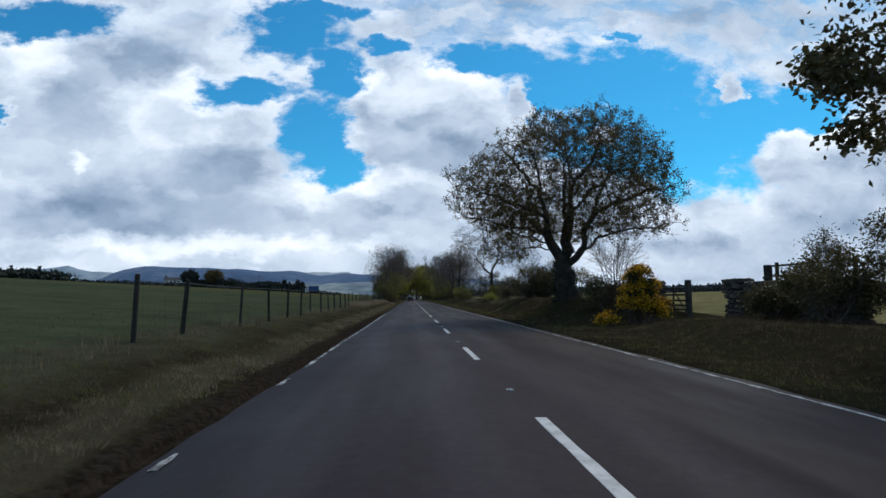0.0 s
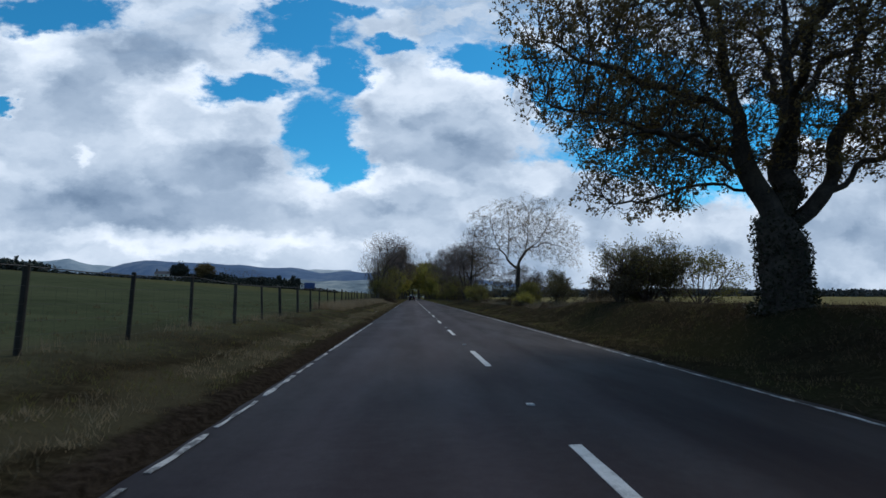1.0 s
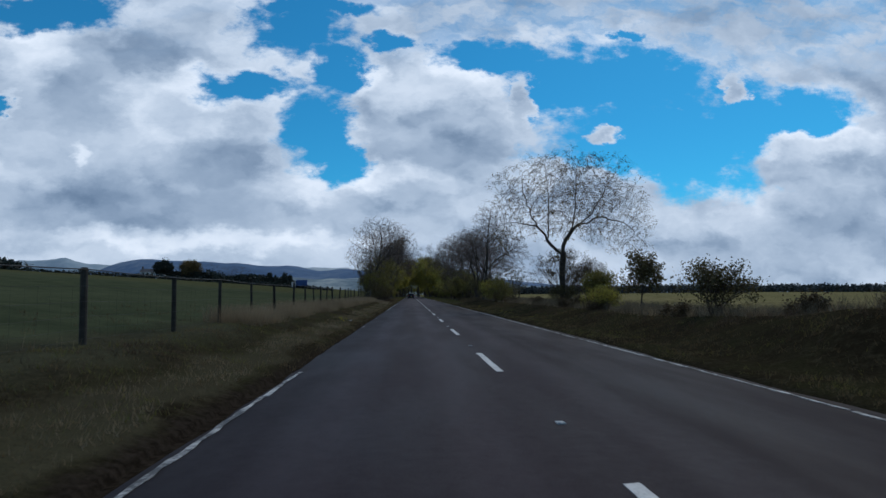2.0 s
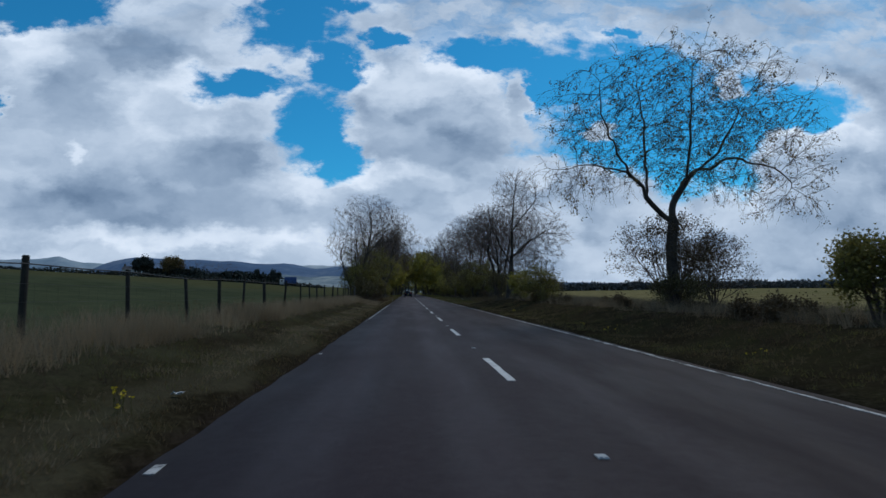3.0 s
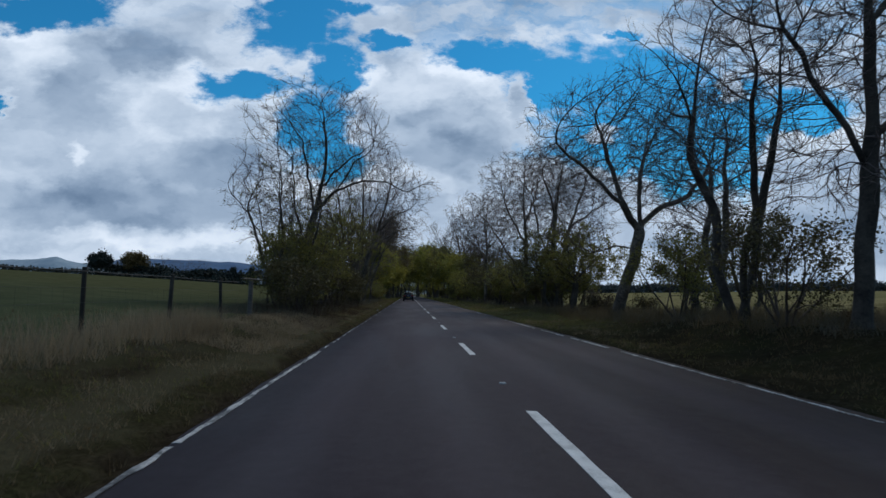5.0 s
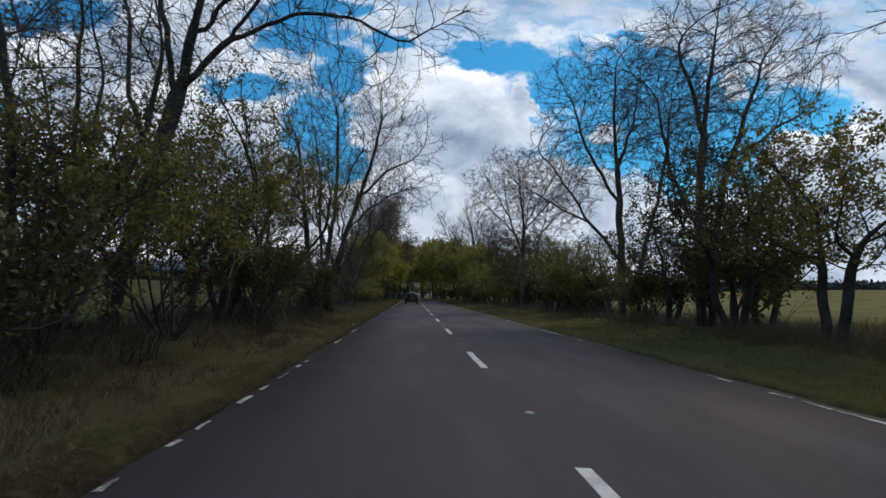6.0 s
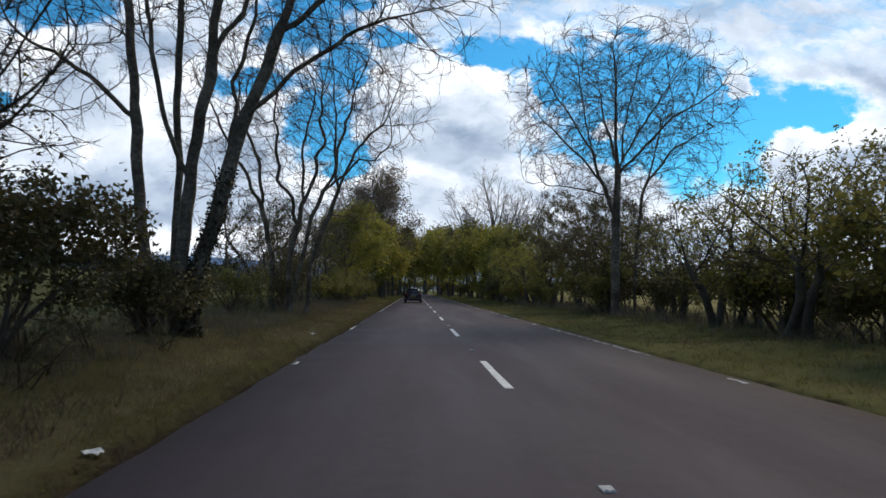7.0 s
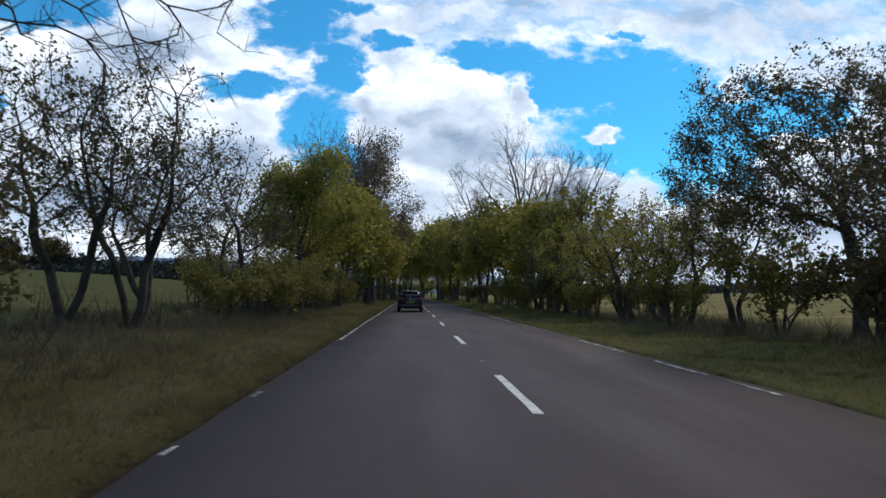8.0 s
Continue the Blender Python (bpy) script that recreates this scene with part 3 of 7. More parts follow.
def build_hill(name, label, material, dist, deep, height, lo, hi, z=-8.0):
    """A far ridge: height is a function of the bearing (across over ahead); it slopes up and down again over its depth."""
    us = np.linspace(lo, hi, 160)
    rows = []
    for k in np.linspace(0, 1, 9):
        d = dist + deep * k
        rise = math.sin(math.pi * min(k * 0.62 / 0.62, 1)) ** 0.8
        h = height(us) * (dist + deep / 2) * rise * (1 + 0.05 * wave(us * d, np.full_like(us, d), 260, 4))
        rows.append(np.stack([us * d, np.full_like(us, d), z + h], -1))
    n, m = len(rows), len(us)
    i = np.arange(n * m).reshape(n, m)
    faces = np.stack([i[:-1, :-1], i[:-1, 1:], i[1:, 1:], i[1:, :-1]], -1).reshape(-1, 4)
    return tagged(part(name, sheet(name, np.concatenate(rows), faces, True), material), label, "hill", kind="structure")


def bell(u, c, w):
    return np.exp(-((u - c) / w) ** 2)


# the ridges' blue comes from haze put into their base colour
build_hill("hill_north", "long moor on the skyline with blue haze in its colour", HAZY_MOOR, 2300, 900,
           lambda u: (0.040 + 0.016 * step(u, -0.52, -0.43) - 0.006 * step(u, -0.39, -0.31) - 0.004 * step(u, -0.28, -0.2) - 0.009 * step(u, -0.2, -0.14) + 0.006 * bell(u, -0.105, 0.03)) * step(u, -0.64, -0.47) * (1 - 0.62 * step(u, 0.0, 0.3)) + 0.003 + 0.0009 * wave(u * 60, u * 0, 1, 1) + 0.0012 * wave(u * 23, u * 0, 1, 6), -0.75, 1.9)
build_hill("hill_west", "pale hill with a conical top and haze in its colour", HAZY_PALE_HILL, 3300, 800,
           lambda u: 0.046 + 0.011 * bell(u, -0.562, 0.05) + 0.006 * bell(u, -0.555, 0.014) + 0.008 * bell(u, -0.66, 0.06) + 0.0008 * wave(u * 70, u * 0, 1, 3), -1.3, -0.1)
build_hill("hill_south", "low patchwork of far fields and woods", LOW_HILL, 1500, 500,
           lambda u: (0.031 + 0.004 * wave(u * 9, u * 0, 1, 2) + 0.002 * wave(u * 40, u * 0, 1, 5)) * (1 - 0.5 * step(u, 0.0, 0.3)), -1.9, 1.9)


# ---- trees and shrubs ----
def unit(v):
    return v / np.maximum(np.linalg.norm(v, axis=-1, keepdims=True), 1e-9)


def wander(rng, start, way, length, steps, gnarl, pull):
    """Polylines (n, steps + 1, 3) from the starts, bending at random and by pull."""
    pts, p, d = [start], start, unit(way)
    for _ in range(steps):
        d = unit(d + gnarl * rng.normal(size=d.shape) + pull)
        p = p + d * (length / steps)[:, None]
        pts.append(p)
    return np.stack(pts, 1)


def exits(start, way, env):
    """How far each ray runs until it leaves the crown's ellipsoid; 0 where it misses it."""
    p, d = (start - env[0]) / env[1], way / env[1]
    a, b, c = (d * d).sum(-1), (p * d).sum(-1), (p * p).sum(-1) - 1
    q = b * b - a * c
    return np.where(q > 0, np.maximum((-b + np.sqrt(np.maximum(q, 0))) / a, 0), 0)


def shoots(rng, pts, radii, lengths, count, t0, angles, ratio, env, limbs, thick=0.62):
    """Starts, directions, lengths and radii of count branches on every polyline. Limbs reach for the crown's edge, the rest stay inside it."""
    n, s = len(pts), pts.shape[1] - 1
    t = (t0 + (1 - t0) * (np.arange(count)[None] + rng.random((n, count))) / count) * 0.995
    i = np.minimum((t * s).astype(int), s - 1)
    k = (t * s - i)[..., None]
    row = np.arange(n)[:, None]
    a, b = pts[row, i], pts[row, i + 1]
    start, along = a * (1 - k) + b * k, unit(b - a)
    r = radii[row, i] * (1 - k[..., 0]) + radii[row, i + 1] * k[..., 0]
    side = unit(np.cross(along, rng.normal(size=along.shape)))
    turn = rng.random((n, 1)) * 6.28 + np.arange(count)[None] * 2.4 + rng.normal(size=(n, count)) * 0.4
    first = unit(np.cross(along, np.array([0.31, 0.95, 0.02])))
    side = first * np.cos(turn)[..., None] + np.cross(along, first) * np.sin(turn)[..., None]
    late = (t - t0) / (1 - t0)
    angle = np.radians(rng.uniform(*angles, size=(n, count))) * ((1.15 - 0.75 * late) if limbs else (1 - 0.45 * t ** 3))
    way = along * np.cos(angle)[..., None] + side * np.sin(angle)[..., None]
    length = lengths[:, None] * ratio * rng.uniform(0.65, 1.2, (n, count)) * (1 - 0.4 * t)
    start, way, length, r = start.reshape(-1, 3), way.reshape(-1, 3), length.ravel(), r.ravel()
    reach = exits(start, way, env)
    length = reach * rng.uniform(0.6, 0.98, len(reach)) if limbs else np.minimum(length, reach * rng.uniform(0.9, 1.1, len(reach)))
    r = np.minimum(r * thick, length * 0.019)
    keep = length > 0.08
    return start[keep], way[keep], length[keep], r[keep]


def tubes(pts, radii, sides):
    """Tapered tubes round polylines: verts and quads."""
    n, s, _ = pts.shape
    along = np.gradient(pts, axis=1)
    along = unit(along)
    ref = np.where(np.abs(along[..., 2:3]) < 0.9, np.array([0, 0, 1.0]), np.array([1.0, 0, 0]))
    a = unit(np.cross(along, ref))
    b = np.cross(along, a)
    ang = np.arange(sides) * 2 * np.pi / sides
    ring = a[:, :, None] * np.cos(ang)[:, None] + b[:, :, None] * np.sin(ang)[:, None]
    v = (pts[:, :, None] + ring * radii[:, :, None, None]).reshape(-1, 3)
    i = np.arange(n * s * sides).reshape(n, s, sides)
    j = np.roll(i, -1, axis=2)
    f = np.stack([i[:, :-1], j[:, :-1], j[:, 1:], i[:, 1:]], -1).reshape(-1, 4)
    return v, f


def joined(pieces):
    vs, fs, k = [], [], 0
    for v, f in pieces:
        vs.append(v)
        fs.append(f + k)
        k += len(v)
    return np.concatenate(vs), np.concatenate(fs)


def leaves_at(rng, places, size, flat=0.0):
    """Small leaves at the places, a triangle each."""
    n = len(places)
    a = unit(rng.normal(size=(n, 3)) * np.array([1, 1, 1 - flat]))
    b = unit(np.cross(a, rng.normal(size=(n, 3))))
    s = size * rng.uniform(0.6, 1.3, (n, 1))
    v = np.stack([places, places + a * s + b * s * 0.36, places + a * s * 0.85 - b * s * 0.38], 1).reshape(-1, 3)
    return v, np.arange(n * 3).reshape(n, 3)


def broad_leaves(rng, places, size):
    """Larger leaves, each a folded rhomb that hangs from its stalk."""
    n = len(places)
    a = unit(rng.normal(size=(n, 3)) * np.array([1, 1, 0.7]) + np.array([0, 0, -0.7]))
    b = unit(np.cross(a, rng.normal(size=(n, 3))))
    c = np.cross(a, b)
    s = size * rng.uniform(0.6, 1.2, (n, 1))
    v = np.stack([places, places + a * s * 0.5 + b * s * 0.34 + c * s * 0.1, places + a * s, places + a * s * 0.5 - b * s * 0.34 + c * s * 0.1], 1).reshape(-1, 3)
    k = np.arange(n)[:, None] * 4
    return v, np.concatenate([k + np.array([0, 1, 2]), k + np.array([0, 2, 3])])


def plant(name, label, category, x, y, seed, height, spread, stems, levels, bark, twig, trunk_r=0.2, clear=0.25, gnarl=0.05, pull=(0, 0, 0.05),
          leaf=None, leaves=0, leaf_size=0.1, crown=None, lean=(0, 0), stem_tilt=0.0, group="", sink=0.12, cluster=0.12, z=None, angles=(28, 62), ivy=0.0, bole=0.6, fork=0.45, broad=False):
    """A tree or shrub: stems rise from the base, each level of branches grows on the one before, leaves sit on the last.
    levels: rows of (count, ratio, steps, sides), the first count shared by the stems. crown: centre and radii of its ellipsoid,
    from the base. clear: share of the height without branches; bole: share that the stems reach; fork: where limbs begin on them."""
    rng = np.random.default_rng(seed)
    env = crown or ((lean[0] * height * 0.6, lean[1] * height * 0.6, height * (0.5 + clear / 2)), (spread, spread, height * (0.5 - clear / 2)))
    env = (np.array(env[0], float), np.array(env[1], float))
    pull = np.array(pull, float)
    turn = np.arange(stems) * 2.4 + rng.random() * 6
    tilt = np.radians(stem_tilt) * rng.uniform(0.5, 1.1, stems)
    start = np.stack([np.cos(turn) * trunk_r * (stems > 1) * 1.2, np.sin(turn) * trunk_r * (stems > 1) * 1.2, np.full(stems, -sink)], -1)
    way = unit(np.stack([np.cos(turn) * np.sin(tilt) + lean[0], np.sin(turn) * np.sin(tilt) + lean[1], np.cos(tilt)], -1))
    length = np.minimum(height * bole * rng.uniform(0.9, 1.1, stems) / np.maximum(np.cos(tilt), 0.5), np.maximum(exits(start, way, env) * 0.9, height * 0.3))
    pts = wander(rng, start, way, length, 9, gnarl * (0.8 if stems == 1 else 1.0), np.array([0, 0, 0.05]))
    prof = np.linspace(1, 0.42, 10)
    prof[0] *= 1.35
    prof[1] *= 1.06
    radii = trunk_r * prof[None] * rng.uniform(0.75, 1.1, (stems, 1))
    groups = [(pts, radii, 9)]
    for d, (count, ratio, steps, sides) in enumerate(levels):
        if d == 0:
            count = max(2, round(count / stems))
        s, w, l, r = shoots(rng, groups[-1][0], groups[-1][1], length, count, fork if d == 0 else 0.16, angles, ratio, env, d == 0, 0.7 if d == 0 else 0.6)
        if not len(s):
            break
        length = l
        p = wander(rng, s, w, l, steps, gnarl * (1.8 + 0.5 * d), pull * (0.6 + 0.4 * d))
        rr = np.maximum(r[:, None] * np.linspace(1, 0.3, steps + 1)[None], 0.0045)
        groups.append((p, rr, sides))
    base = new(name)
    base.location = (x, y, floor_at(x, y) if z is None else z)
    tagged(base, label, category, group)
    part("trunk", sheet("trunk", *tubes(*groups[0]), True), bark, base)
    tagged(part("crown", sheet("crown", *joined([tubes(*g) for g in groups[1:3]]), True), bark, base), kind="stuff")
    if len(groups) > 3:
        tagged(part("twig_mass", sheet("twig_mass", *joined([tubes(*g) for g in groups[3:]]), True), twig, base), kind="stuff")
    if leaf and leaves:
        last = groups[-1][0]
        some = rng.permutation(len(last))[:max(20, int(len(last) * 0.45))]
        i, j = rng.choice(some, leaves), rng.integers(1, last.shape[1], leaves)
        spot = last[i, j] + rng.normal(size=(leaves, 3)) * cluster
        spot[:, 2] = np.maximum(spot[:, 2], 0.03)
        tagged(part("foliage", sheet("foliage", *(broad_leaves if broad else leaves_at)(rng, spot, leaf_size)), leaf, base), kind="stuff")
    if ivy:
        n = 5200
        k = rng.random(n) ** 1.3 * ivy
        i = np.minimum((k * 9).astype(int), 8)
        f = (k * 9 - i)[:, None]
        c = pts[0][i] * (1 - f) + pts[0][i + 1] * f
        r = (radii[0][i] * (1 - f[:, 0]) + radii[0][i + 1] * f[:, 0]) * rng.uniform(1.0, 1.22, n)
        a = rng.random(n) * 6.28
        spot = c + np.stack([np.cos(a) * r, np.sin(a) * r, rng.normal(size=n) * 0.03], -1)
        tagged(part("ivy", sheet("ivy", *leaves_at(rng, spot, 0.10)), LEAF_DARK, base, "dark green ivy on the trunk"), kind="stuff")
    return base


def tube_lines(lines, sides):
    """Tubes round polylines of differing length: each line is (points (k, 3), radii (k,))."""
    pts = np.concatenate([p for p, _ in lines])
    rad = np.concatenate([r for _, r in lines])
    own = np.concatenate([np.full(len(p), i) for i, (p, _) in enumerate(lines)])
    along = unit(np.concatenate([np.gradient(p, axis=0) for p, _ in lines]))
    mean = np.array([np.abs(np.diff(p, axis=0)).sum(0) for p, _ in lines])
    ref = np.eye(3)[mean.argmin(1)][own]
    a = unit(np.cross(along, ref))
    b = np.cross(along, a)
    ang = np.arange(sides) * 2 * np.pi / sides
    v = (pts[:, None] + (a[:, None] * np.cos(ang)[:, None] + b[:, None] * np.sin(ang)[:, None]) * rad[:, None, None]).reshape(-1, 3)
    i = np.nonzero(own[:-1] == own[1:])[0][:, None] * sides
    j = np.arange(sides)[None]
    k = (j + 1) % sides
    return v, np.stack([i + j, i + k, i + sides + k, i + sides + j], -1).reshape(-1, 4)


def spikes(rng, start, end, radius):
    """Twigs that taper to a point: a three-cornered foot and a tip, as triangles."""
    n = len(start)
    along = unit(end - start)
    a = unit(np.cross(along, rng.normal(size=(n, 3))))
    b = np.cross(along, a)
    r = np.asarray(radius)[:, None]
    v = np.stack([start + a * r, start - a * r * 0.5 + b * r * 0.87, start - a * r * 0.5 - b * r * 0.87, end], 1).reshape(-1, 3)
    k = np.arange(n)[:, None] * 4
    return v, np.concatenate([k + np.array([0, 1, 3]), k + np.array([1, 2, 3]), k + np.array([2, 0, 3])])


def colonise(rng, stems, crowns, points, size, reach, kill, pull, wobble, inertia):
    """Branches that grow towards free places in the crown. Returns places, parents and the count of stem nodes."""
    pos, parent, free, ways = [], [], [], []
    for line in stems:
        line = np.array(line, float)
        seg = np.linalg.norm(np.diff(line, axis=0), axis=1)
        at = np.concatenate([[0], np.cumsum(seg)])
        n = max(2, int(round(at[-1] / size)))
        k = np.linspace(0, at[-1], n + 1)
        p = np.stack([np.interp(k, at, line[:, c]) for c in range(3)], -1)
        joins = line[0, 2] > 0.3 and len(pos)
        soft = p.copy()
        soft[1:-1] = (p[:-2] + 2 * p[1:-1] + p[2:]) / 4
        soft[1:-1] += (rng.normal(size=(n - 1, 3)) * 0.9 + 0.35 * np.sin(k[1:-1, None] * rng.uniform(1.8, 4.0, 3) + rng.random(3) * 6)) * size * wobble * (1.6 if joins else 0.7)
        last = int(np.argmin(np.linalg.norm(np.array(pos) - line[0], axis=1))) if joins else -1
        for i, q in enumerate(soft):
            if i == 0 and joins:
                continue
            pos.append(q)
            parent.append(last)
            free.append((0 if i >= n * 0.34 or joins else 9))
            ways.append(unit(q - pos[last]) if last >= 0 else np.array([0, 0, 1.0]))
            last = len(pos) - 1
    count = len(pos)
    marks = []
    whole = sum(c[1][0] * c[1][1] * c[1][2] for c in crowns)
    for centre, radii in crowns:
        n = max(12, int(points * radii[0] * radii[1] * radii[2] / whole))
        d = unit(rng.normal(size=(n, 3)))
        lump = 1 + 0.13 * np.sin(d[:, :1] * 5 + centre[0] * 3 + 1) * np.cos(d[:, 1:2] * 4 + d[:, 2:3] * 5) - 0.08 * np.sin(d[:, 2:3] * 9 + d[:, :1] * 6)
        marks.append(np.array(centre) + d * np.array(radii) * lump * rng.random((n, 1)) ** 0.42)
    marks = np.concatenate(marks)
    pos, ways, free = np.array(pos), np.array(ways), np.array(free)
    gap = np.linalg.norm(marks[:, None] - pos[None], axis=2) + 50.0 * (free > 2)[None]
    near, dist = gap.argmin(1), gap.min(1)
    pull = np.array(pull, float)
    for _ in range(110):
        on = (dist < reach) & (free[near] < 3)
        if not on.any():
            break
        total = np.zeros((len(pos), 3))
        np.add.at(total, near[on], unit(marks[on] - pos[near[on]]))
        who = np.unique(near[on])
        d = unit(unit(total[who]) + inertia * ways[who] + pull + wobble * rng.normal(size=(len(who), 3)))
        fresh = pos[who] + d * size
        k = np.arange(len(fresh)) + len(pos)
        free[who] += 1
        pos, ways = np.concatenate([pos, fresh]), np.concatenate([ways, d])
        free = np.concatenate([free, np.zeros(len(fresh), int)])
        parent.extend(who.tolist())
        gap = np.linalg.norm(marks[:, None] - fresh[None], axis=2)
        best = gap.min(1)
        closer = best < dist
        near, dist = np.where(closer, k[gap.argmin(1)], near), np.where(closer, best, dist)
        keep = dist > kill
        marks, near, dist = marks[keep], near[keep], dist[keep]
        if not len(marks):
            break
    return pos, np.array(parent), ways, count


def grown(name, label, category, x, y, seed, stems, crowns, trunk_r, bark, twig, points=900, size=0.4, reach=4.0, kill=0.75, pull=(0, 0, 0.1), wobble=0.14,
          twigs=1500, twig_len=0.6, droop=0.0, leaf=None, leaves=0, leaf_size=0.08, cluster=0.08, group="", ivy=0, tip=0.010, twig_r=0.0066, inertia=0.45, taper=1.3, rim=0.0):
    """A tree whose branches grow into the free places of its crown; limbs thicken with what they carry."""
    rng = np.random.default_rng(seed)
    pos, parent, ways, count = colonise(rng, stems, crowns, points, size, reach, kill, pull, wobble, inertia)
    n = len(pos)
    power, kids = np.zeros(n), [[] for _ in range(n)]
    for i in range(n - 1, -1, -1):
        power[i] = max(power[i], 1.0)
        if parent[i] >= 0:
            power[parent[i]] += power[i] + 0.03
            kids[parent[i]].append(i)
    rad = tip * power ** (math.log(trunk_r / tip) / math.log(max(power.max(), 2.0)))
    rad = tip + (trunk_r - tip) * ((rad - tip) / (trunk_r - tip)) ** taper
    soft = pos.copy()
    for i in range(n):
        if parent[i] >= 0 and kids[i]:
            main = max(kids[i], key=lambda c: rad[c])
            soft[i] = 0.5 * pos[i] + 0.25 * (pos[parent[i]] + pos[main])
    pos = soft
    lines = []
    for i in range(n):
        p = parent[i]
        if p >= 0 and max(kids[p], key=lambda c: rad[c]) == i:
            continue
        chain = [i]
        while kids[chain[-1]]:
            chain.append(max(kids[chain[-1]], key=lambda c: rad[c]))
        pts, r = pos[chain], rad[chain].copy()
        if p >= 0:
            pts, r = np.concatenate([pos[p][None], pts]), np.concatenate([[min(rad[p] * 0.9, r[0] * 1.15)], r])
        else:
            r[0] *= 1.35
            if len(r) > 2:
                r[1] *= 1.08
        if len(pts) < 2:
            continue
        r[-1] *= 0.5
        lines.append((pts, r, p < 0))
    base = new(name)
    base.location = (x, y, floor_at(x, y) - 0.04)
    tagged(base, label, category, group)
    for pts, r, root in lines:
        if root:
            part("trunk", sheet("trunk", *tube_lines([(pts, r)], 9), True), bark, base)
    limbs = [(p, r) for p, r, root in lines if not root and r[0] > 0.03]
    thin = [(p, r) for p, r, root in lines if not root and r[0] <= 0.03]
    if limbs:
        tagged(part("crown", sheet("crown", *tube_lines(limbs, 6), True), bark, base), kind="stuff")
    able = np.nonzero((rad < 0.04) & (np.arange(n) >= count))[0]
    pick = rng.choice(able, twigs)
    hang = np.array([0, 0, -droop])
    start = pos[pick]
    d = unit(ways[pick] + rng.normal(size=(twigs, 3)) * 0.5 + hang * 0.6)
    length = (twig_len * rng.uniform(0.45, 1.25, twigs))[:, None]
    mid = start + d * length * 0.5
    d2 = unit(d + rng.normal(size=(twigs, 3)) * 0.3 + hang + np.array([0, 0, 0.1]))
    end = mid + d2 * length * 0.5
    thick = np.full(twigs, twig_r)
    pieces = [tube_lines([(p, r) for p, r in thin], 3)] if thin else []
    pieces.append(tubes(np.stack([start, mid], 1), np.stack([thick, thick * 0.75], 1), 3))
    tris, tips = [spikes(rng, mid, end, thick * 0.75)], [mid, end]
    for j in range(3):
        k = rng.uniform(0.15, 0.95, (twigs, 1))
        foot = np.where(k < 0.5, start + (mid - start) * k * 2, mid + (end - mid) * (k * 2 - 1))
        top = foot + unit(d2 * 0.7 + rng.normal(size=(twigs, 3)) * 0.6 + hang * 0.8) * length * rng.uniform(0.25, 0.55, (twigs, 1))
        tris.append(spikes(rng, foot, top, thick * 0.6))
        tips.append(top)
    v, f = joined(pieces)
    w, g = joined(tris)
    f = np.concatenate([f[:, [0, 1, 2]], f[:, [0, 2, 3]], g + len(v)])
    tagged(part("twig_mass", sheet("twig_mass", np.concatenate([v, w]), f, True), twig, base), kind="stuff")
    if leaf and leaves:
        out = np.linalg.norm((start - pos[count:].mean(0)) / (pos[count:].std(0) + 0.1), axis=1)
        some = rng.permutation(np.nonzero(out >= np.quantile(out, rim))[0])
        some = some[:int(len(some) * 0.7)]
        tufts = max(1, leaves // 5)
        spot = np.stack(tips)[rng.integers(0, 5, tufts), rng.choice(some, tufts)] + rng.normal(size=(tufts, 3)) * cluster
        spot = np.repeat(spot, 5, 0)[:leaves] + rng.normal(size=(min(leaves, tufts * 5), 3)) * leaf_size * 0.65
        spot[:, 2] = np.maximum(spot[:, 2], 0.05)
        tagged(part("foliage", sheet("foliage", *leaves_at(rng, spot, leaf_size)), leaf, base), kind="stuff")
    if ivy:
        pts, r, _ = lines[0]
        i = np.minimum((rng.random(ivy) ** 1.5 * min(13, len(pts) - 1)).astype(int), len(pts) - 2)
        k = rng.random((ivy, 1))
        a = rng.random(ivy) * 6.28
        out = (r[i] * rng.uniform(1.0, 1.15, ivy))[:, None]
        spot = pts[i] * (1 - k) + pts[i + 1] * k + np.stack([np.cos(a), np.sin(a), 0 * a], -1) * out
        tagged(part("ivy", sheet("ivy", *leaves_at(rng, spot, 0.075)), IVY, base, "dark green ivy on the trunk"), kind="stuff")
    return base


MID = ((9, 0.55, 6, 5), (8, 0.56, 4, 4), (6, 0.56, 3, 3), (8, 0.70, 1, 3))
BUSH = ((24, 0.50, 4, 4), (6, 0.52, 2, 3), (6, 0.60, 1, 3))
FINE = ((30, 0.45, 4, 4), (7, 0.48, 3, 3), (7, 0.6, 1, 3))
LOW = ((10, 0.5, 3, 3), (5, 0.5, 2, 3), (3, 0.6, 1, 3))
FAR = ((12, 0.5, 4, 4), (6, 0.48, 2, 3), (5, 0.5, 1, 3))


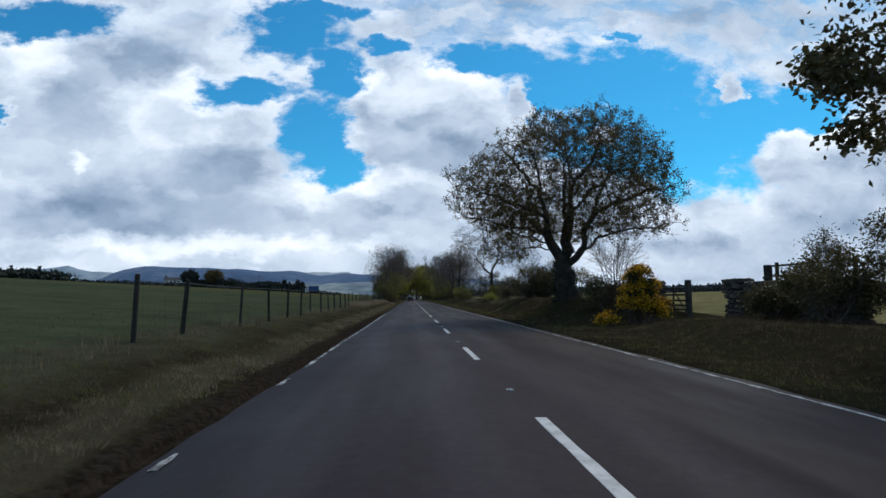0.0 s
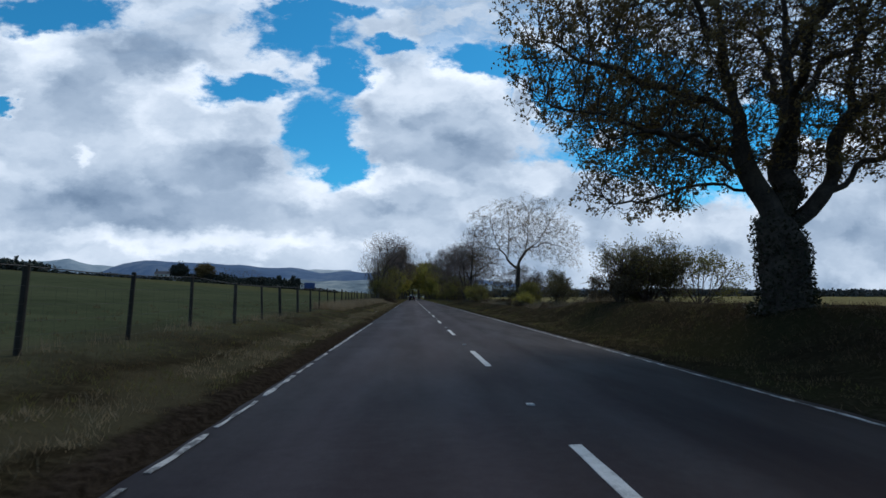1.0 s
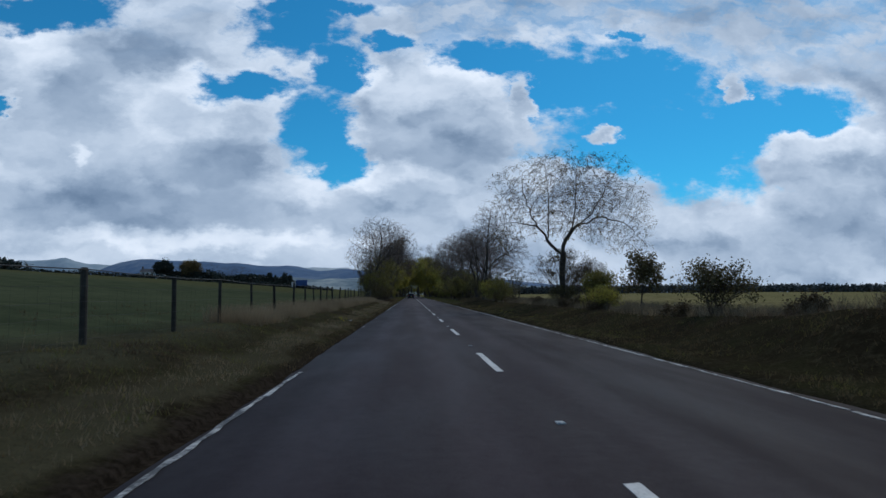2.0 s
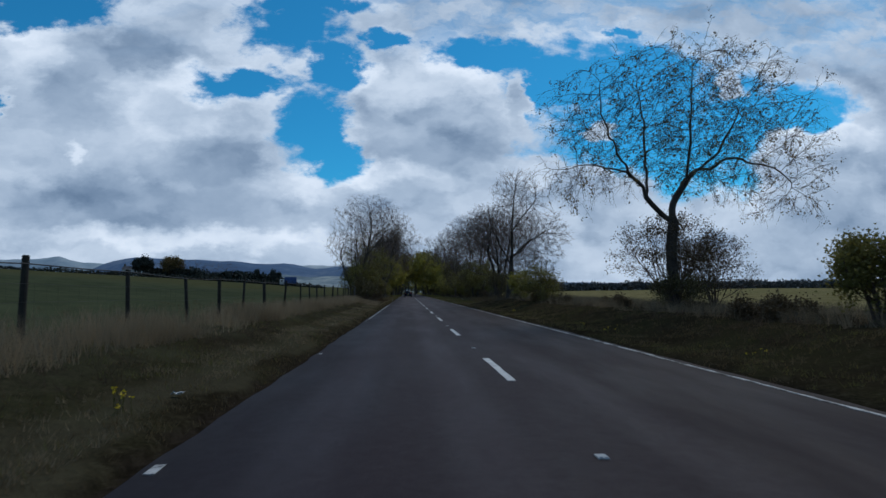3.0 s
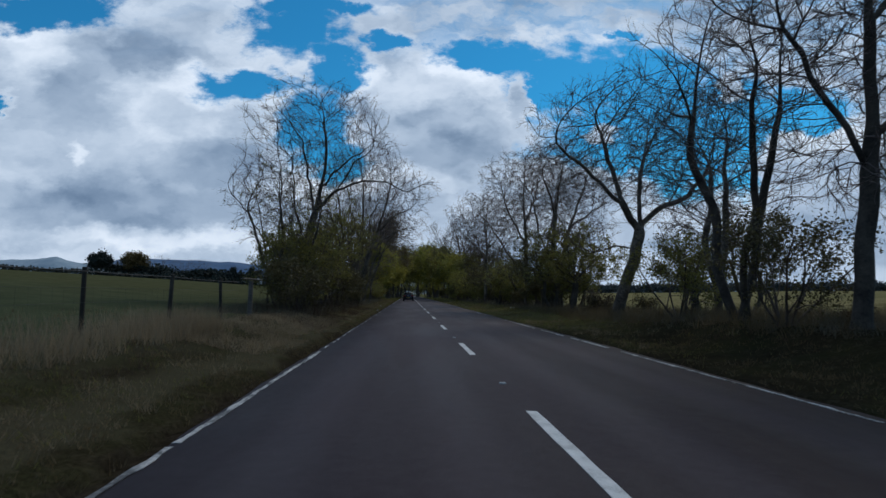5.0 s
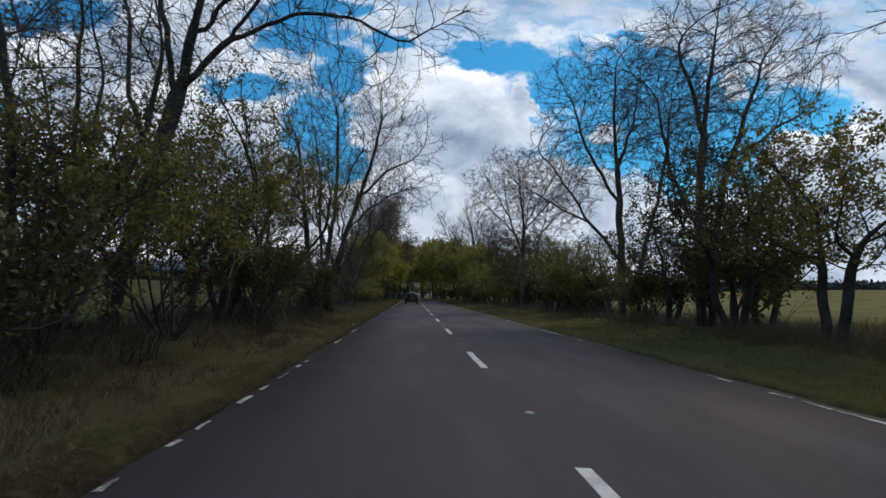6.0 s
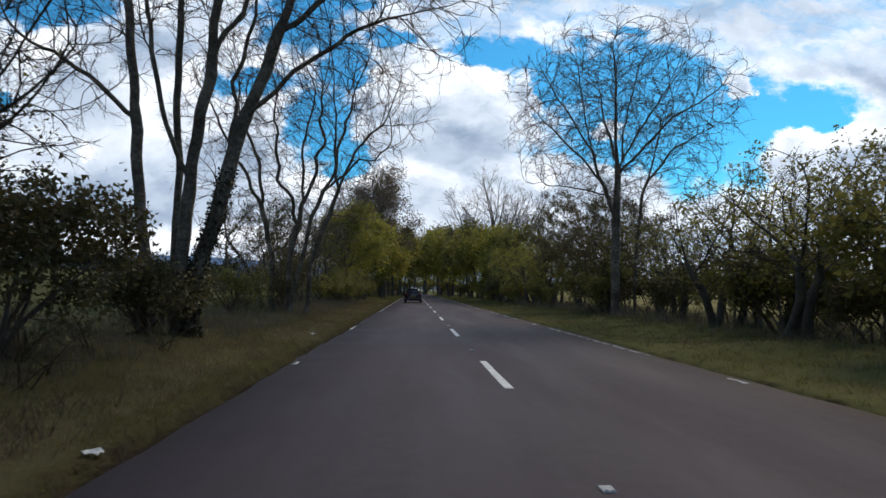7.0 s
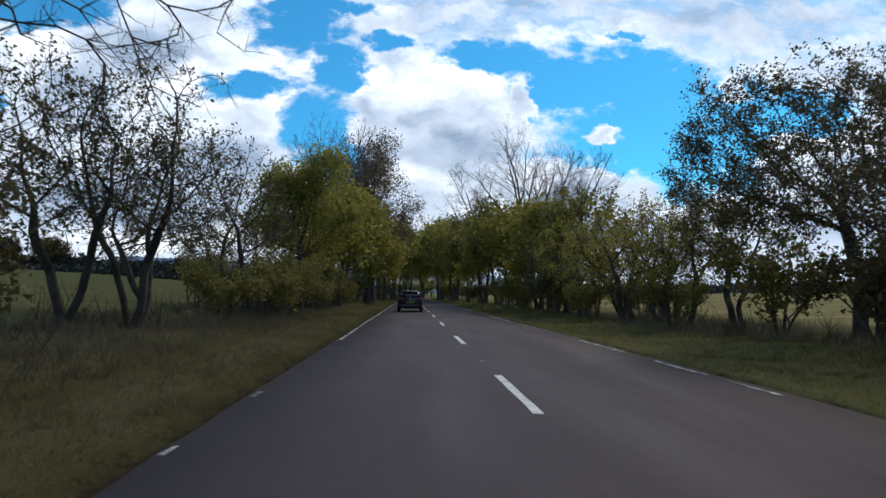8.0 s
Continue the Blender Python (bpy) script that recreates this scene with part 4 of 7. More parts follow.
def oak(x, y):
    trunk = [(0, 0, -0.15), (-0.02, 0, 1.0), (-0.1, 0, 1.9), (-0.55, 0, 2.7), (-0.95, 0.1, 3.5), (-1.0, 0.1, 4.6), (-1.3, 0.1, 6.2), (-1.6, 0, 8.2)]
    limbs = [[(-0.1, 0, 1.9), (0.0, 0.1, 2.7), (0.1, 0.2, 3.6), (0.45, 0.3, 4.6), (0.5, 0.4, 6.2), (0.3, 0.3, 8.6)], [(0.0, 0, 1.5), (0.45, -0.1, 2.1), (0.85, -0.2, 2.7), (0.95, -0.3, 3.5), (1.4, -0.3, 4.4), (2.0, 0, 6.0)],
             [(0.85, -0.2, 2.7), (1.7, -0.2, 3.3), (3.0, -0.3, 3.8), (4.6, -0.2, 3.9), (5.8, 0, 3.9)], [(-0.95, 0.1, 3.5), (-2.2, -0.2, 3.9), (-3.8, -0.3, 4.2), (-5.6, -0.2, 4.6)],
             [(-0.8, 0, 3.1), (-1.9, -0.5, 3.3), (-3.3, -0.9, 3.7), (-4.8, -1.0, 3.8)], [(-0.6, 0, 2.8), (-1.4, 0.3, 2.85), (-2.6, 0.5, 2.6), (-3.6, 0.6, 2.5), (-4.1, 0.6, 2.1)],
             [(-1.0, 0.1, 4.6), (-2.4, 0.6, 5.3), (-4.2, 0.8, 6.0), (-5.4, 0.8, 6.5)], [(-1.2, 0.1, 5.6), (-2.4, -0.8, 7.0), (-3.6, -1.2, 8.2)], [(0.5, 0.3, 5.0), (1.8, 0.8, 6.2), (3.4, 1.0, 7.2), (4.8, 1.0, 7.8)],
             [(1.4, -0.3, 4.4), (2.8, -1.0, 5.2), (4.4, -1.2, 5.8), (5.8, -1.0, 6.0)], [(0.45, 0.3, 4.6), (0.9, 1.8, 6.2), (1.2, 2.8, 8.0)], [(0.1, 0.2, 3.6), (-0.4, -1.6, 5.2), (-0.6, -2.8, 7.0)],
             [(1.6, -0.2, 4.9), (2.6, 0.8, 6.6), (3.2, 0.8, 8.6)], [(0.5, 0.4, 6.2), (1.6, -0.6, 7.8), (2.0, -0.8, 9.4)], [(-0.95, 0.1, 3.6), (-1.3, 1.6, 4.4), (-1.6, 3.4, 5.2), (-1.8, 4.8, 5.6)]]
    return grown("oak_tree", "broad old oak with ivy-clad dark trunk and young bronze leaves", "tree", x, y, 11, [trunk] + limbs,
                 [((0.8, 0, 7.6), (4.7, 4.2, 2.9)), ((-3.3, 0, 5.9), (3.1, 3.0, 2.3)), ((3.6, 0, 6.3), (2.8, 3.0, 2.6)), ((-3.2, 0.4, 2.9), (1.6, 1.4, 0.8)), ((3.9, -0.2, 4.2), (2.4, 2.0, 0.9)), ((0.0, 0, 4.7), (3.6, 3.2, 1.7)), ((-1.4, 3.9, 5.4), (2.6, 2.0, 2.0)), ((1.0, -2.6, 5.6), (2.6, 1.8, 1.6))], 0.54, BARK_DARK, TWIG_DARK,
                 points=15000, size=0.24, reach=3.0, kill=0.25, pull=(0, 0, 0.02), wobble=0.3, twigs=11000, twig_len=0.42, leaf=LEAF_OAK, leaves=76000, leaf_size=0.09, cluster=0.05, rim=0.28, ivy=4200, tip=0.012, twig_r=0.007, taper=1.42)


def ash(x, y, seed, height, spread, stems=1, tilt=8, trunk_r=0.18, crown=None, lines=None, **extra):
    """A tall bare tree; lines are its stems and main limbs, else they are set out at random."""
    rng = np.random.default_rng(seed)
    given = dict(points=int(150 * spread * spread + 500), twigs=int(45 * spread * spread + 300), bark=BARK_GREY, twig=TWIG_PURPLE, kill=0.34, size=0.28, pull=(0, 0, 0.06), wobble=0.19, inertia=0.8)
    given.update(extra)
    given["twigs"], given["points"] = int(given["twigs"] * 1.9), int(given["points"] * 0.72)
    if lines is None:
        lines, a0 = [], rng.random() * 6
        for k in range(stems):
            a, t = a0 + k * 6.28 / stems + rng.uniform(-0.4, 0.4), math.tan(radians(tilt)) * rng.uniform(0.5, 1.2)
            foot = 0.22 * (stems > 1)
            lines.append([(math.cos(a) * (foot + t * h * height) + rng.normal() * 0.12, math.sin(a) * (foot + t * h * height) + rng.normal() * 0.12, h * height - 0.12 * (h == 0)) for h in (0, 0.16, 0.32, 0.5, 0.66)])
    crowns = crown or [((0, 0, height * 0.64), (spread, spread, height * 0.36))]
    return grown("ash_tree", given.pop("label", "tall bare ash with grey bark and fine purplish twigs"), "tree", x, y, seed, lines, crowns, trunk_r, **given)


def hawthorn(x, y, seed, height, spread, stems=2, crown=None, trunk_r=0.11, lines=None, **extra):
    """A low gnarled thorn tree with a flat-bottomed crown."""
    rng = np.random.default_rng(seed)
    given = dict(points=int(60 * spread * spread + 150), twigs=int(45 * spread * spread + 140), bark=BARK_DARK, twig=TWIG_DARK, kill=0.4, size=0.27, reach=3.0, pull=(0, 0, 0.0), wobble=0.24, inertia=0.55, twig_len=0.42,
                 leaf=LEAF_HAW, leaves=int(640 * spread * spread + 1200), leaf_size=0.078, cluster=0.09, group="hawthorns of the roadside hedge")
    given.update(extra)
    given_lines, lines, a0 = lines, [], rng.random() * 6
    for k in range(stems):
        a, t = a0 + k * 6.28 / stems + rng.uniform(-0.5, 0.5), rng.uniform(0.12, 0.4)
        lines.append([(math.cos(a) * (0.12 + t * h * height) + rng.normal() * 0.13, math.sin(a) * (0.12 + t * h * height) + rng.normal() * 0.13, h * height - 0.12 * (h == 0)) for h in (0, 0.11, 0.21, 0.31, 0.42)])
    crowns = crown or [((0, 0, height * 0.64), (spread, spread, height * 0.36)), ((0, 0, height * 0.44), (spread * 0.85, spread * 0.85, height * 0.16))]
    return grown("hawthorn_tree", given.pop("label", "gnarled hawthorn with dark stems and small fresh green leaves"), "tree", x, y, seed, given_lines or lines, crowns, trunk_r, **given)


def shrub(x, y, seed, height, spread, **extra):
    given = dict(stems=7, levels=BUSH, bark=BARK_BROWN, twig=TWIG_DARK, trunk_r=0.035, clear=0.12, gnarl=0.10, pull=(0, 0, 0.03), leaf=LEAF_HAW, leaves=5000,
                 leaf_size=0.075, stem_tilt=38, cluster=0.12, bole=0.7, fork=0.12)
    given.update(extra)
    return plant("shrub", given.pop("label", "dense leafy green roadside shrub"), "shrub", x, y, seed, height, spread, **given)


# right side, from the start of the drive onwards
plant("lime_tree", "leafy tree overhanging the verge by the gateway", "tree", 9.15, 9.4, 21, 9.5, 3.3, 1, MID, BARK_DARK, TWIG_DARK, 0.22, 0.18,
      leaf=LEAF_DARK, leaves=22000, leaf_size=0.16, broad=True, crown=((-0.55, 0, 5.9), (3.0, 3.0, 3.7)), pull=(0, 0, -0.03), cluster=0.16)
shrub(10.6, 14.2, 22, 2.9, 1.2, leaf=LEAF_DARK, leaves=5000, label="dark tangled bramble and thorn beside the gateway")
oak(7.15, 32.6)
plant("sapling_clump", "clump of thin pale bare saplings behind the gorse", "shrub", 8.4, 28.4, 23, 3.9, 1.9, 9, FINE, BARK_GREY, TWIG_PURPLE, 0.03, 0.15, 0.04,
      stem_tilt=22)
shrub(7.4, 27.0, 24, 1.5, 1.3, leaf=LEAF_DARK, leaves=4200, label="low dark evergreen shrub on the bank")
shrub(7.9, 25.4, 25, 1.3, 1.2, leaf=LEAF_BROWN, leaves=3200, label="brown bracken and bramble below the oak")
shrub(8.8, 44.9, 26, 2.5, 3.0, stems=15, stem_tilt=50, clear=0.04, levels=FINE, twig=TWIG_DARK, leaf=LEAF_DARK, leaves=4200, leaf_size=0.075, label="wide spreading thorn shrub just coming into leaf")
shrub(7.5, 44.6, 226, 2.9, 1.5, stems=8, stem_tilt=26, clear=0.1, levels=FINE, twig=TWIG_DARK, leaf=LEAF_HAW, leaves=1500, leaf_size=0.075, label="thin upright thorn stems with a few young leaves")
shrub(9.9, 45.4, 227, 3.2, 1.4, stems=8, stem_tilt=22, clear=0.1, levels=FINE, twig=TWIG_DARK, leaf=LEAF_HAW, leaves=1500, leaf_size=0.075, label="thin upright thorn stems with a few young leaves")
shrub(9.0, 45.2, 127, 2.0, 1.5, clear=0.02, leaf=LEAF_DARK, leaves=11000, leaf_size=0.09, label="dense dark green shrub inside the thorn")
shrub(7.4, 44.4, 28, 1.3, 1.4, clear=0.02, leaf=LEAF_BROWN, leaves=5000, leaf_size=0.08, label="low brown bramble at the thorn's foot")
shrub(11.0, 44.6, 27, 2.5, 1.9, clear=0.04, leaf=LEAF_HAW, leaves=4600, label="taller thorn shrub coming into leaf")
shrub(7.7, 56.2, 29, 1.7, 1.3, leaf=LEAF_DARK, leaves=4200, label="small round dark green shrub")
shrub(7.4, 66.0, 30, 1.1, 0.9, leaf=LEAF_FRESH, leaves=3000, label="low yellow-green shrub on the bank")
shrub(8.8, 70.4, 31, 2.1, 1.1, leaf=LEAF_HAW, leaves=8000, leaf_size=0.08, label="clipped-looking round green bush", stem_tilt=25)
plant("thorn_sapling", "small ragged thorn tree behind the bank", "tree", 11.0, 70.5, 32, 3.2, 1.2, 1, BUSH, BARK_DARK, TWIG_DARK, 0.06, 0.2, leaf=LEAF_DARK, leaves=2500, leaf_size=0.14)
BIRCH = [[(0, 0, -0.1), (-0.05, 0, 1.6), (0.0, 0, 3.0), (0.15, 0.1, 3.7), (0.75, 0.2, 4.6), (0.95, 0.3, 6.4), (1.0, 0.2, 8.4)], [(0.0, 0, 2.9), (-0.9, -0.2, 3.9), (-1.6, -0.4, 4.6), (-2.6, -0.5, 4.8), (-4.3, -0.6, 4.7)],
         [(-1.5, -0.4, 4.5), (-2.2, 0, 6.0), (-2.5, 0.2, 8.2)], [(-0.9, -0.2, 3.9), (-0.7, 0.5, 5.8), (-0.8, 0.8, 8.6)], [(0.7, 0.2, 4.5), (2.0, 0.4, 5.6), (3.0, 0.5, 7.4)], [(0.9, 0.3, 4.8), (2.4, 0.3, 5.3), (3.8, 0.2, 5.0), (4.8, 0.2, 4.1)]]
grown("birch_tree", "spreading birch with dark trunk, drooping twigs and a few small leaves", "tree", 9.95, 83.1, 33, [[tuple(c * 1.26 for c in p) for p in line] for line in BIRCH],
      [((0.4, 0, 8.4), (5.7, 4.6, 3.2)), ((-4.2, -0.7, 5.5), (2.3, 2.0, 1.2)), ((3.5, 0, 6.8), (3.2, 3.0, 2.2)), ((5.2, 0.2, 5.2), (1.9, 2.0, 1.5))], 0.23, BARK_DARK, TWIG_DARK,
      taper=1.6, points=4200, size=0.3, kill=0.42, pull=(0, 0, 0.04), wobble=0.24, twigs=3400, twig_len=0.8, droop=0.42, leaf=LEAF_OAK, leaves=7000, leaf_size=0.10, cluster=0.05, tip=0.009, twig_r=0.007)
shrub(10.3, 83.9, 34, 4.2, 3.0, stems=15, stem_tilt=25, leaf=LEAF_BROWN, leaves=8000, leaf_size=0.08, levels=FINE, label="pale leafless shrub round the birch's foot", twig=TWIG_PURPLE)
shrub(12.4, 84.4, 235, 3.4, 2.2, stems=11, stem_tilt=25, leaf=LEAF_BROWN, leaves=3500, leaf_size=0.07, levels=FINE, label="pale leafless shrub behind the birch", twig=TWIG_PURPLE)
shrub(9.8, 82.4, 35, 1.4, 1.6, leaf=LEAF_DARK, leaves=4500, label="dark undergrowth at the birch's foot")
shrub(6.9, 100.8, 36, 2.3, 1.1, leaf=LEAF_FRESH, leaves=4500, label="yellow-green shrub on the bank")
shrub(7.2, 97.4, 37, 2.4, 1.5, clear=0.03, leaf=LEAF_HAW, leaves=7000, label="ragged green shrub by the field")
shrub(8.4, 99.4, 38, 1.6, 1.4, clear=0.03, leaf=LEAF_DARK, leaves=4600, label="ragged green shrub by the field")
ash(7.2, 109.8, 39, 11.5, 4.0, trunk_r=0.17, bark=BARK_DARK, pull=(0.10, 0, 0.05), label="windswept bare tree leaning away from the road", points=7000, twigs=2600, twig_len=0.55, wobble=0.14, inertia=1.0, kill=0.3,
    lines=[[(0, 0, -0.12), (0.2, 0, 1.8), (0.45, 0, 4.0), (0.5, 0, 6.6), (0.7, 0, 9.2)], [(0.45, 0, 3.8), (1.6, 0, 4.8), (3.2, 0.2, 5.9)], [(0.5, 0, 6.0), (1.5, -0.3, 7.4), (2.4, -0.4, 8.6)], [(0.4, 0, 3.0), (-0.4, 0, 4.4), (-1.2, 0.2, 6.2)]],
    crown=[((1.0, 0, 8.6), (2.3, 2.2, 2.8)), ((2.4, 0, 5.6), (2.9, 2.4, 2.3)), ((-1.2, 0, 6.2), (1.8, 2.0, 2.2)), ((1.0, 0, 3.2), (1.9, 1.8, 1.1))])
ash(6.9, 113.5, 40, 8.6, 2.8, trunk_r=0.12, stems=3, tilt=13, bark=BARK_DARK, label="bare many-stemmed hedge tree")
shrub(6.8, 111.5, 41, 2.6, 1.8, leaf=LEAF_DARK, leaves=5200, label="dark shrub under the hedge trees")
shrub(7.0, 117.0, 42, 2.6, 1.7, leaf=LEAF_HAW, leaves=4600, label="thorn shrub at the hedge's foot")
ash(7.8, 125.0, 43, 10.9, 4.9, trunk_r=0.26, label="leaning bare ash with a forked grey trunk", points=8000, twigs=2600, twig_len=0.5, kill=0.30, size=0.26, wobble=0.2,
    lines=[[(0, 0, -0.12), (0.25, 0, 0.9), (0.75, 0, 2.2), (1.0, 0, 3.2), (1.2, 0, 4.1), (1.3, 0.4, 5.6), (1.7, 0.5, 7.6)], [(1.15, 0, 3.9), (0.2, -0.2, 5.2), (-1.2, -0.3, 6.6), (-3.0, -0.3, 8.0)],
           [(1.0, 0, 3.1), (0.2, 0.2, 3.2), (-0.8, 0.2, 2.9), (-1.7, 0.2, 3.2)], [(1.2, 0, 4.1), (2.0, -0.2, 4.9), (3.2, -0.2, 5.4), (4.2, -0.2, 6.6)], [(0.3, -0.2, 5.0), (0.0, 0.3, 7.0), (-0.6, 0.5, 9.2)]],
    crown=[((1.0, 0, 7.8), (5.2, 4.4, 3.3)), ((-1.7, 0.2, 3.9), (1.6, 1.4, 0.9)), ((3.6, 0, 5.2), (2.2, 2.4, 1.2))])
hawthorn(10.2, 122.6, 44, 3.9, 1.6, leaf=LEAF_DARK, leaves=8500)
hawthorn(13.6, 124.5, 45, 5.2, 1.8, leaf=LEAF_DARK, leaves=6500)
shrub(10.4, 128.0, 46, 0.9, 0.9, leaf=LEAF_DARK, leaves=1200, label="low dark thorn scrub in the field's edge")
shrub(7.7, 127.4, 146, 1.1, 1.1, clear=0.02, leaf=LEAF_BROWN, leaves=2600, label="tangled brown bramble mound below the hedge")
hawthorn(7.8, 131.3, 47, 4.8, 2.7, leaves=10000, leaf_size=0.095)
hawthorn(7.2, 134.4, 48, 5.2, 2.5, leaf=LEAF_DARK, leaves=9500, leaf_size=0.095)
ash(8.2, 138.2, 49, 11.6, 4.0, trunk_r=0.16, label="tall bare ash with a forked upright trunk", points=6500, twigs=2600, twig_len=0.5, kill=0.3, wobble=0.15, inertia=1.0, taper=1.4,
    lines=[[(0, 0, -0.12), (-0.05, 0, 2.5), (0.1, 0, 5.0), (0.5, 0, 8.0), (0.9, 0, 10.4)], [(0.4, 0.2, -0.12), (0.55, 0.2, 2.4), (0.95, 0.2, 4.6), (1.8, 0.2, 7.0), (2.6, 0.2, 9.2)], [(0, 0, 3.0), (-0.8, 0.1, 5.0), (-1.3, 0.1, 7.8)], [(0.3, 0, 6.4), (-0.4, -0.4, 8.2), (-0.8, -0.6, 9.8)],
           [(1.2, 0.2, 5.4), (2.6, 0, 6.6), (3.8, -0.1, 7.2)], [(0.6, 0.2, 3.0), (1.8, 0.4, 4.2), (3.2, 0.5, 5.0)]],
    crown=[((0.8, 0, 8.2), (3.6, 3.2, 3.3)), ((2.6, 0.2, 5.4), (1.8, 1.8, 1.2))])
ash(7.6, 143.9, 50, 12.6, 4.2, trunk_r=0.17, label="tall bare ash with two stems and a long low limb", points=7500, twigs=3000, twig_len=0.5, kill=0.3, wobble=0.15, inertia=1.0, taper=1.4,
    lines=[[(0, 0, -0.12), (0, 0, 2.5), (-0.05, 0, 5.5), (-0.2, 0, 8.5), (0.0, 0, 11.4)], [(0.7, 0.2, -0.12), (0.8, 0.2, 1.6), (1.05, 0.2, 3.1), (1.8, 0.3, 5.2), (2.3, 0.3, 7.6), (2.5, 0.3, 9.8)], [(0, 0, 2.4), (-1.0, -0.2, 3.5), (-1.9, -0.3, 4.8), (-2.7, -0.4, 6.0), (-3.9, -0.5, 7.4)],
           [(-0.05, 0, 5.0), (-1.2, 0.2, 7.0), (-1.9, 0.3, 9.4)], [(1.2, 0.2, 3.5), (2.4, 0, 4.6), (3.4, -0.1, 6.4)], [(-0.1, 0, 6.4), (0.8, 0.4, 8.4), (1.2, 0.5, 10.6)], [(-1.5, -0.25, 4.2), (-2.8, -0.4, 4.8), (-4.0, -0.5, 5.4)]],
    crown=[((0.4, 0, 8.8), (3.9, 3.4, 3.5)), ((-2.8, -0.3, 5.7), (2.2, 1.9, 2.1)), ((2.9, 0.1, 6.2), (1.6, 1.8, 1.8))])
ash(9.0, 118.6, 152, 8.2, 2.8, trunk_r=0.12, stems=2, tilt=9)
hawthorn(7.1, 152.2, 251, 4.2, 2.1, leaf=LEAF_HAW, leaves=3200)
hawthorn(7.3, 156.4, 252, 4.2, 2.0, leaf=LEAF_HAW, leaves=2800)
hawthorn(8.2, 140.5, 52, 4.6, 2.2, leaf=LEAF_DARK, leaves=9000)
hawthorn(9.4, 136.5, 53, 4.4, 2.2, leaf=LEAF_HAW, leaves=8000)
hawthorn(8.4, 151.0, 54, 4.4, 2.0, leaf=LEAF_HAW, leaves=1600)
hawthorn(8.6, 157.0, 55, 4.8, 2.2, leaf=LEAF_FRESH, leaves=1700)
hawthorn(11.5, 157.5, 56, 5.2, 2.2, leaves=1300)
ash(7.05, 164.0, 57, 12.6, 4.6, trunk_r=0.18, points=9500, twigs=3400, twig_len=0.5, label="tall bare ash with straight branches in a rounded fan", wobble=0.11, inertia=1.1, pull=(0, 0, 0.16), kill=0.3, taper=1.5,
    lines=[[(0, 0, -0.12), (0, 0, 2.0), (0.1, 0, 4.2), (0.2, 0, 6.0), (0.15, 0, 9.6), (0.3, 0, 11.2)], [(0.1, 0, 4.0), (-0.7, 0, 6.1), (-1.1, 0, 8.0), (-1.4, 0, 10.3)], [(-0.45, 0, 5.5), (-1.5, -0.3, 6.6), (-2.8, -0.5, 7.8), (-3.7, -0.6, 8.7)],
           [(-0.3, 0, 5.0), (-1.7, 0.2, 5.4), (-3.6, 0.4, 5.6)], [(-0.85, 0, 6.9), (-2.0, 0.3, 8.9), (-2.8, 0.5, 10.4)], [(0.2, 0, 5.4), (0.6, 0.4, 8.0), (1.4, 0.7, 10.6)], [(0.2, 0, 6.2), (1.4, -0.3, 8.3), (2.6, -0.5, 10.0)],
           [(0.9, 0.3, -0.12), (1.0, 0.3, 2.6), (1.3, 0.3, 5.0), (1.9, 0.3, 6.7), (2.3, 0.3, 8.6)], [(1.5, 0.3, 5.6), (2.9, 0.2, 7.3), (4.7, 0.1, 8.2)], [(0.2, 0, 5.9), (2.3, -0.8, 8.2), (4.0, -1.2, 9.2)], [(0.15, 0, 7.0), (-0.3, -1.4, 9.0), (-0.6, -2.0, 10.8)], [(0.2, 0, 6.4), (0.2, 1.8, 8.8), (0.3, 2.6, 10.6)]],
    crown=[((0.4, 0, 8.4), (4.7, 4.2, 3.8))])
hawthorn(8.4, 160.9, 58, 3.8, 1.8, leaves=900)
hawthorn(9.6, 178.8, 59, 5.6, 2.6, leaf=LEAF_DARK, leaves=6500, leaf_size=0.1, label="dark dense hawthorn with an arching crown")
hawthorn(9.9, 173.4, 60, 7.0, 3.6, leaf=LEAF_DARK, leaves=34000, leaf_size=0.085, trunk_r=0.17, points=1500, twigs=1600, wobble=0.3, crown=[((-1.0, 0.4, 4.9), (3.6, 3.0, 2.1)), ((-2.6, 0.4, 3.4), (1.9, 2.0, 1.1)), ((1.5, 0.2, 4.0), (2.4, 2.4, 1.6))], label="big dark hawthorn with an arching dense crown")
hawthorn(8.6, 180.4, 61, 5.0, 2.3, leaf=LEAF_FRESH, leaves=6000)
hawthorn(7.2, 182.5, 62, 4.8, 2.4, leaf=LEAF_FRESH, leaves=7000)
hawthorn(7.0, 188.0, 63, 5.0, 2.4, leaf=LEAF_FRESH, leaves=7000)

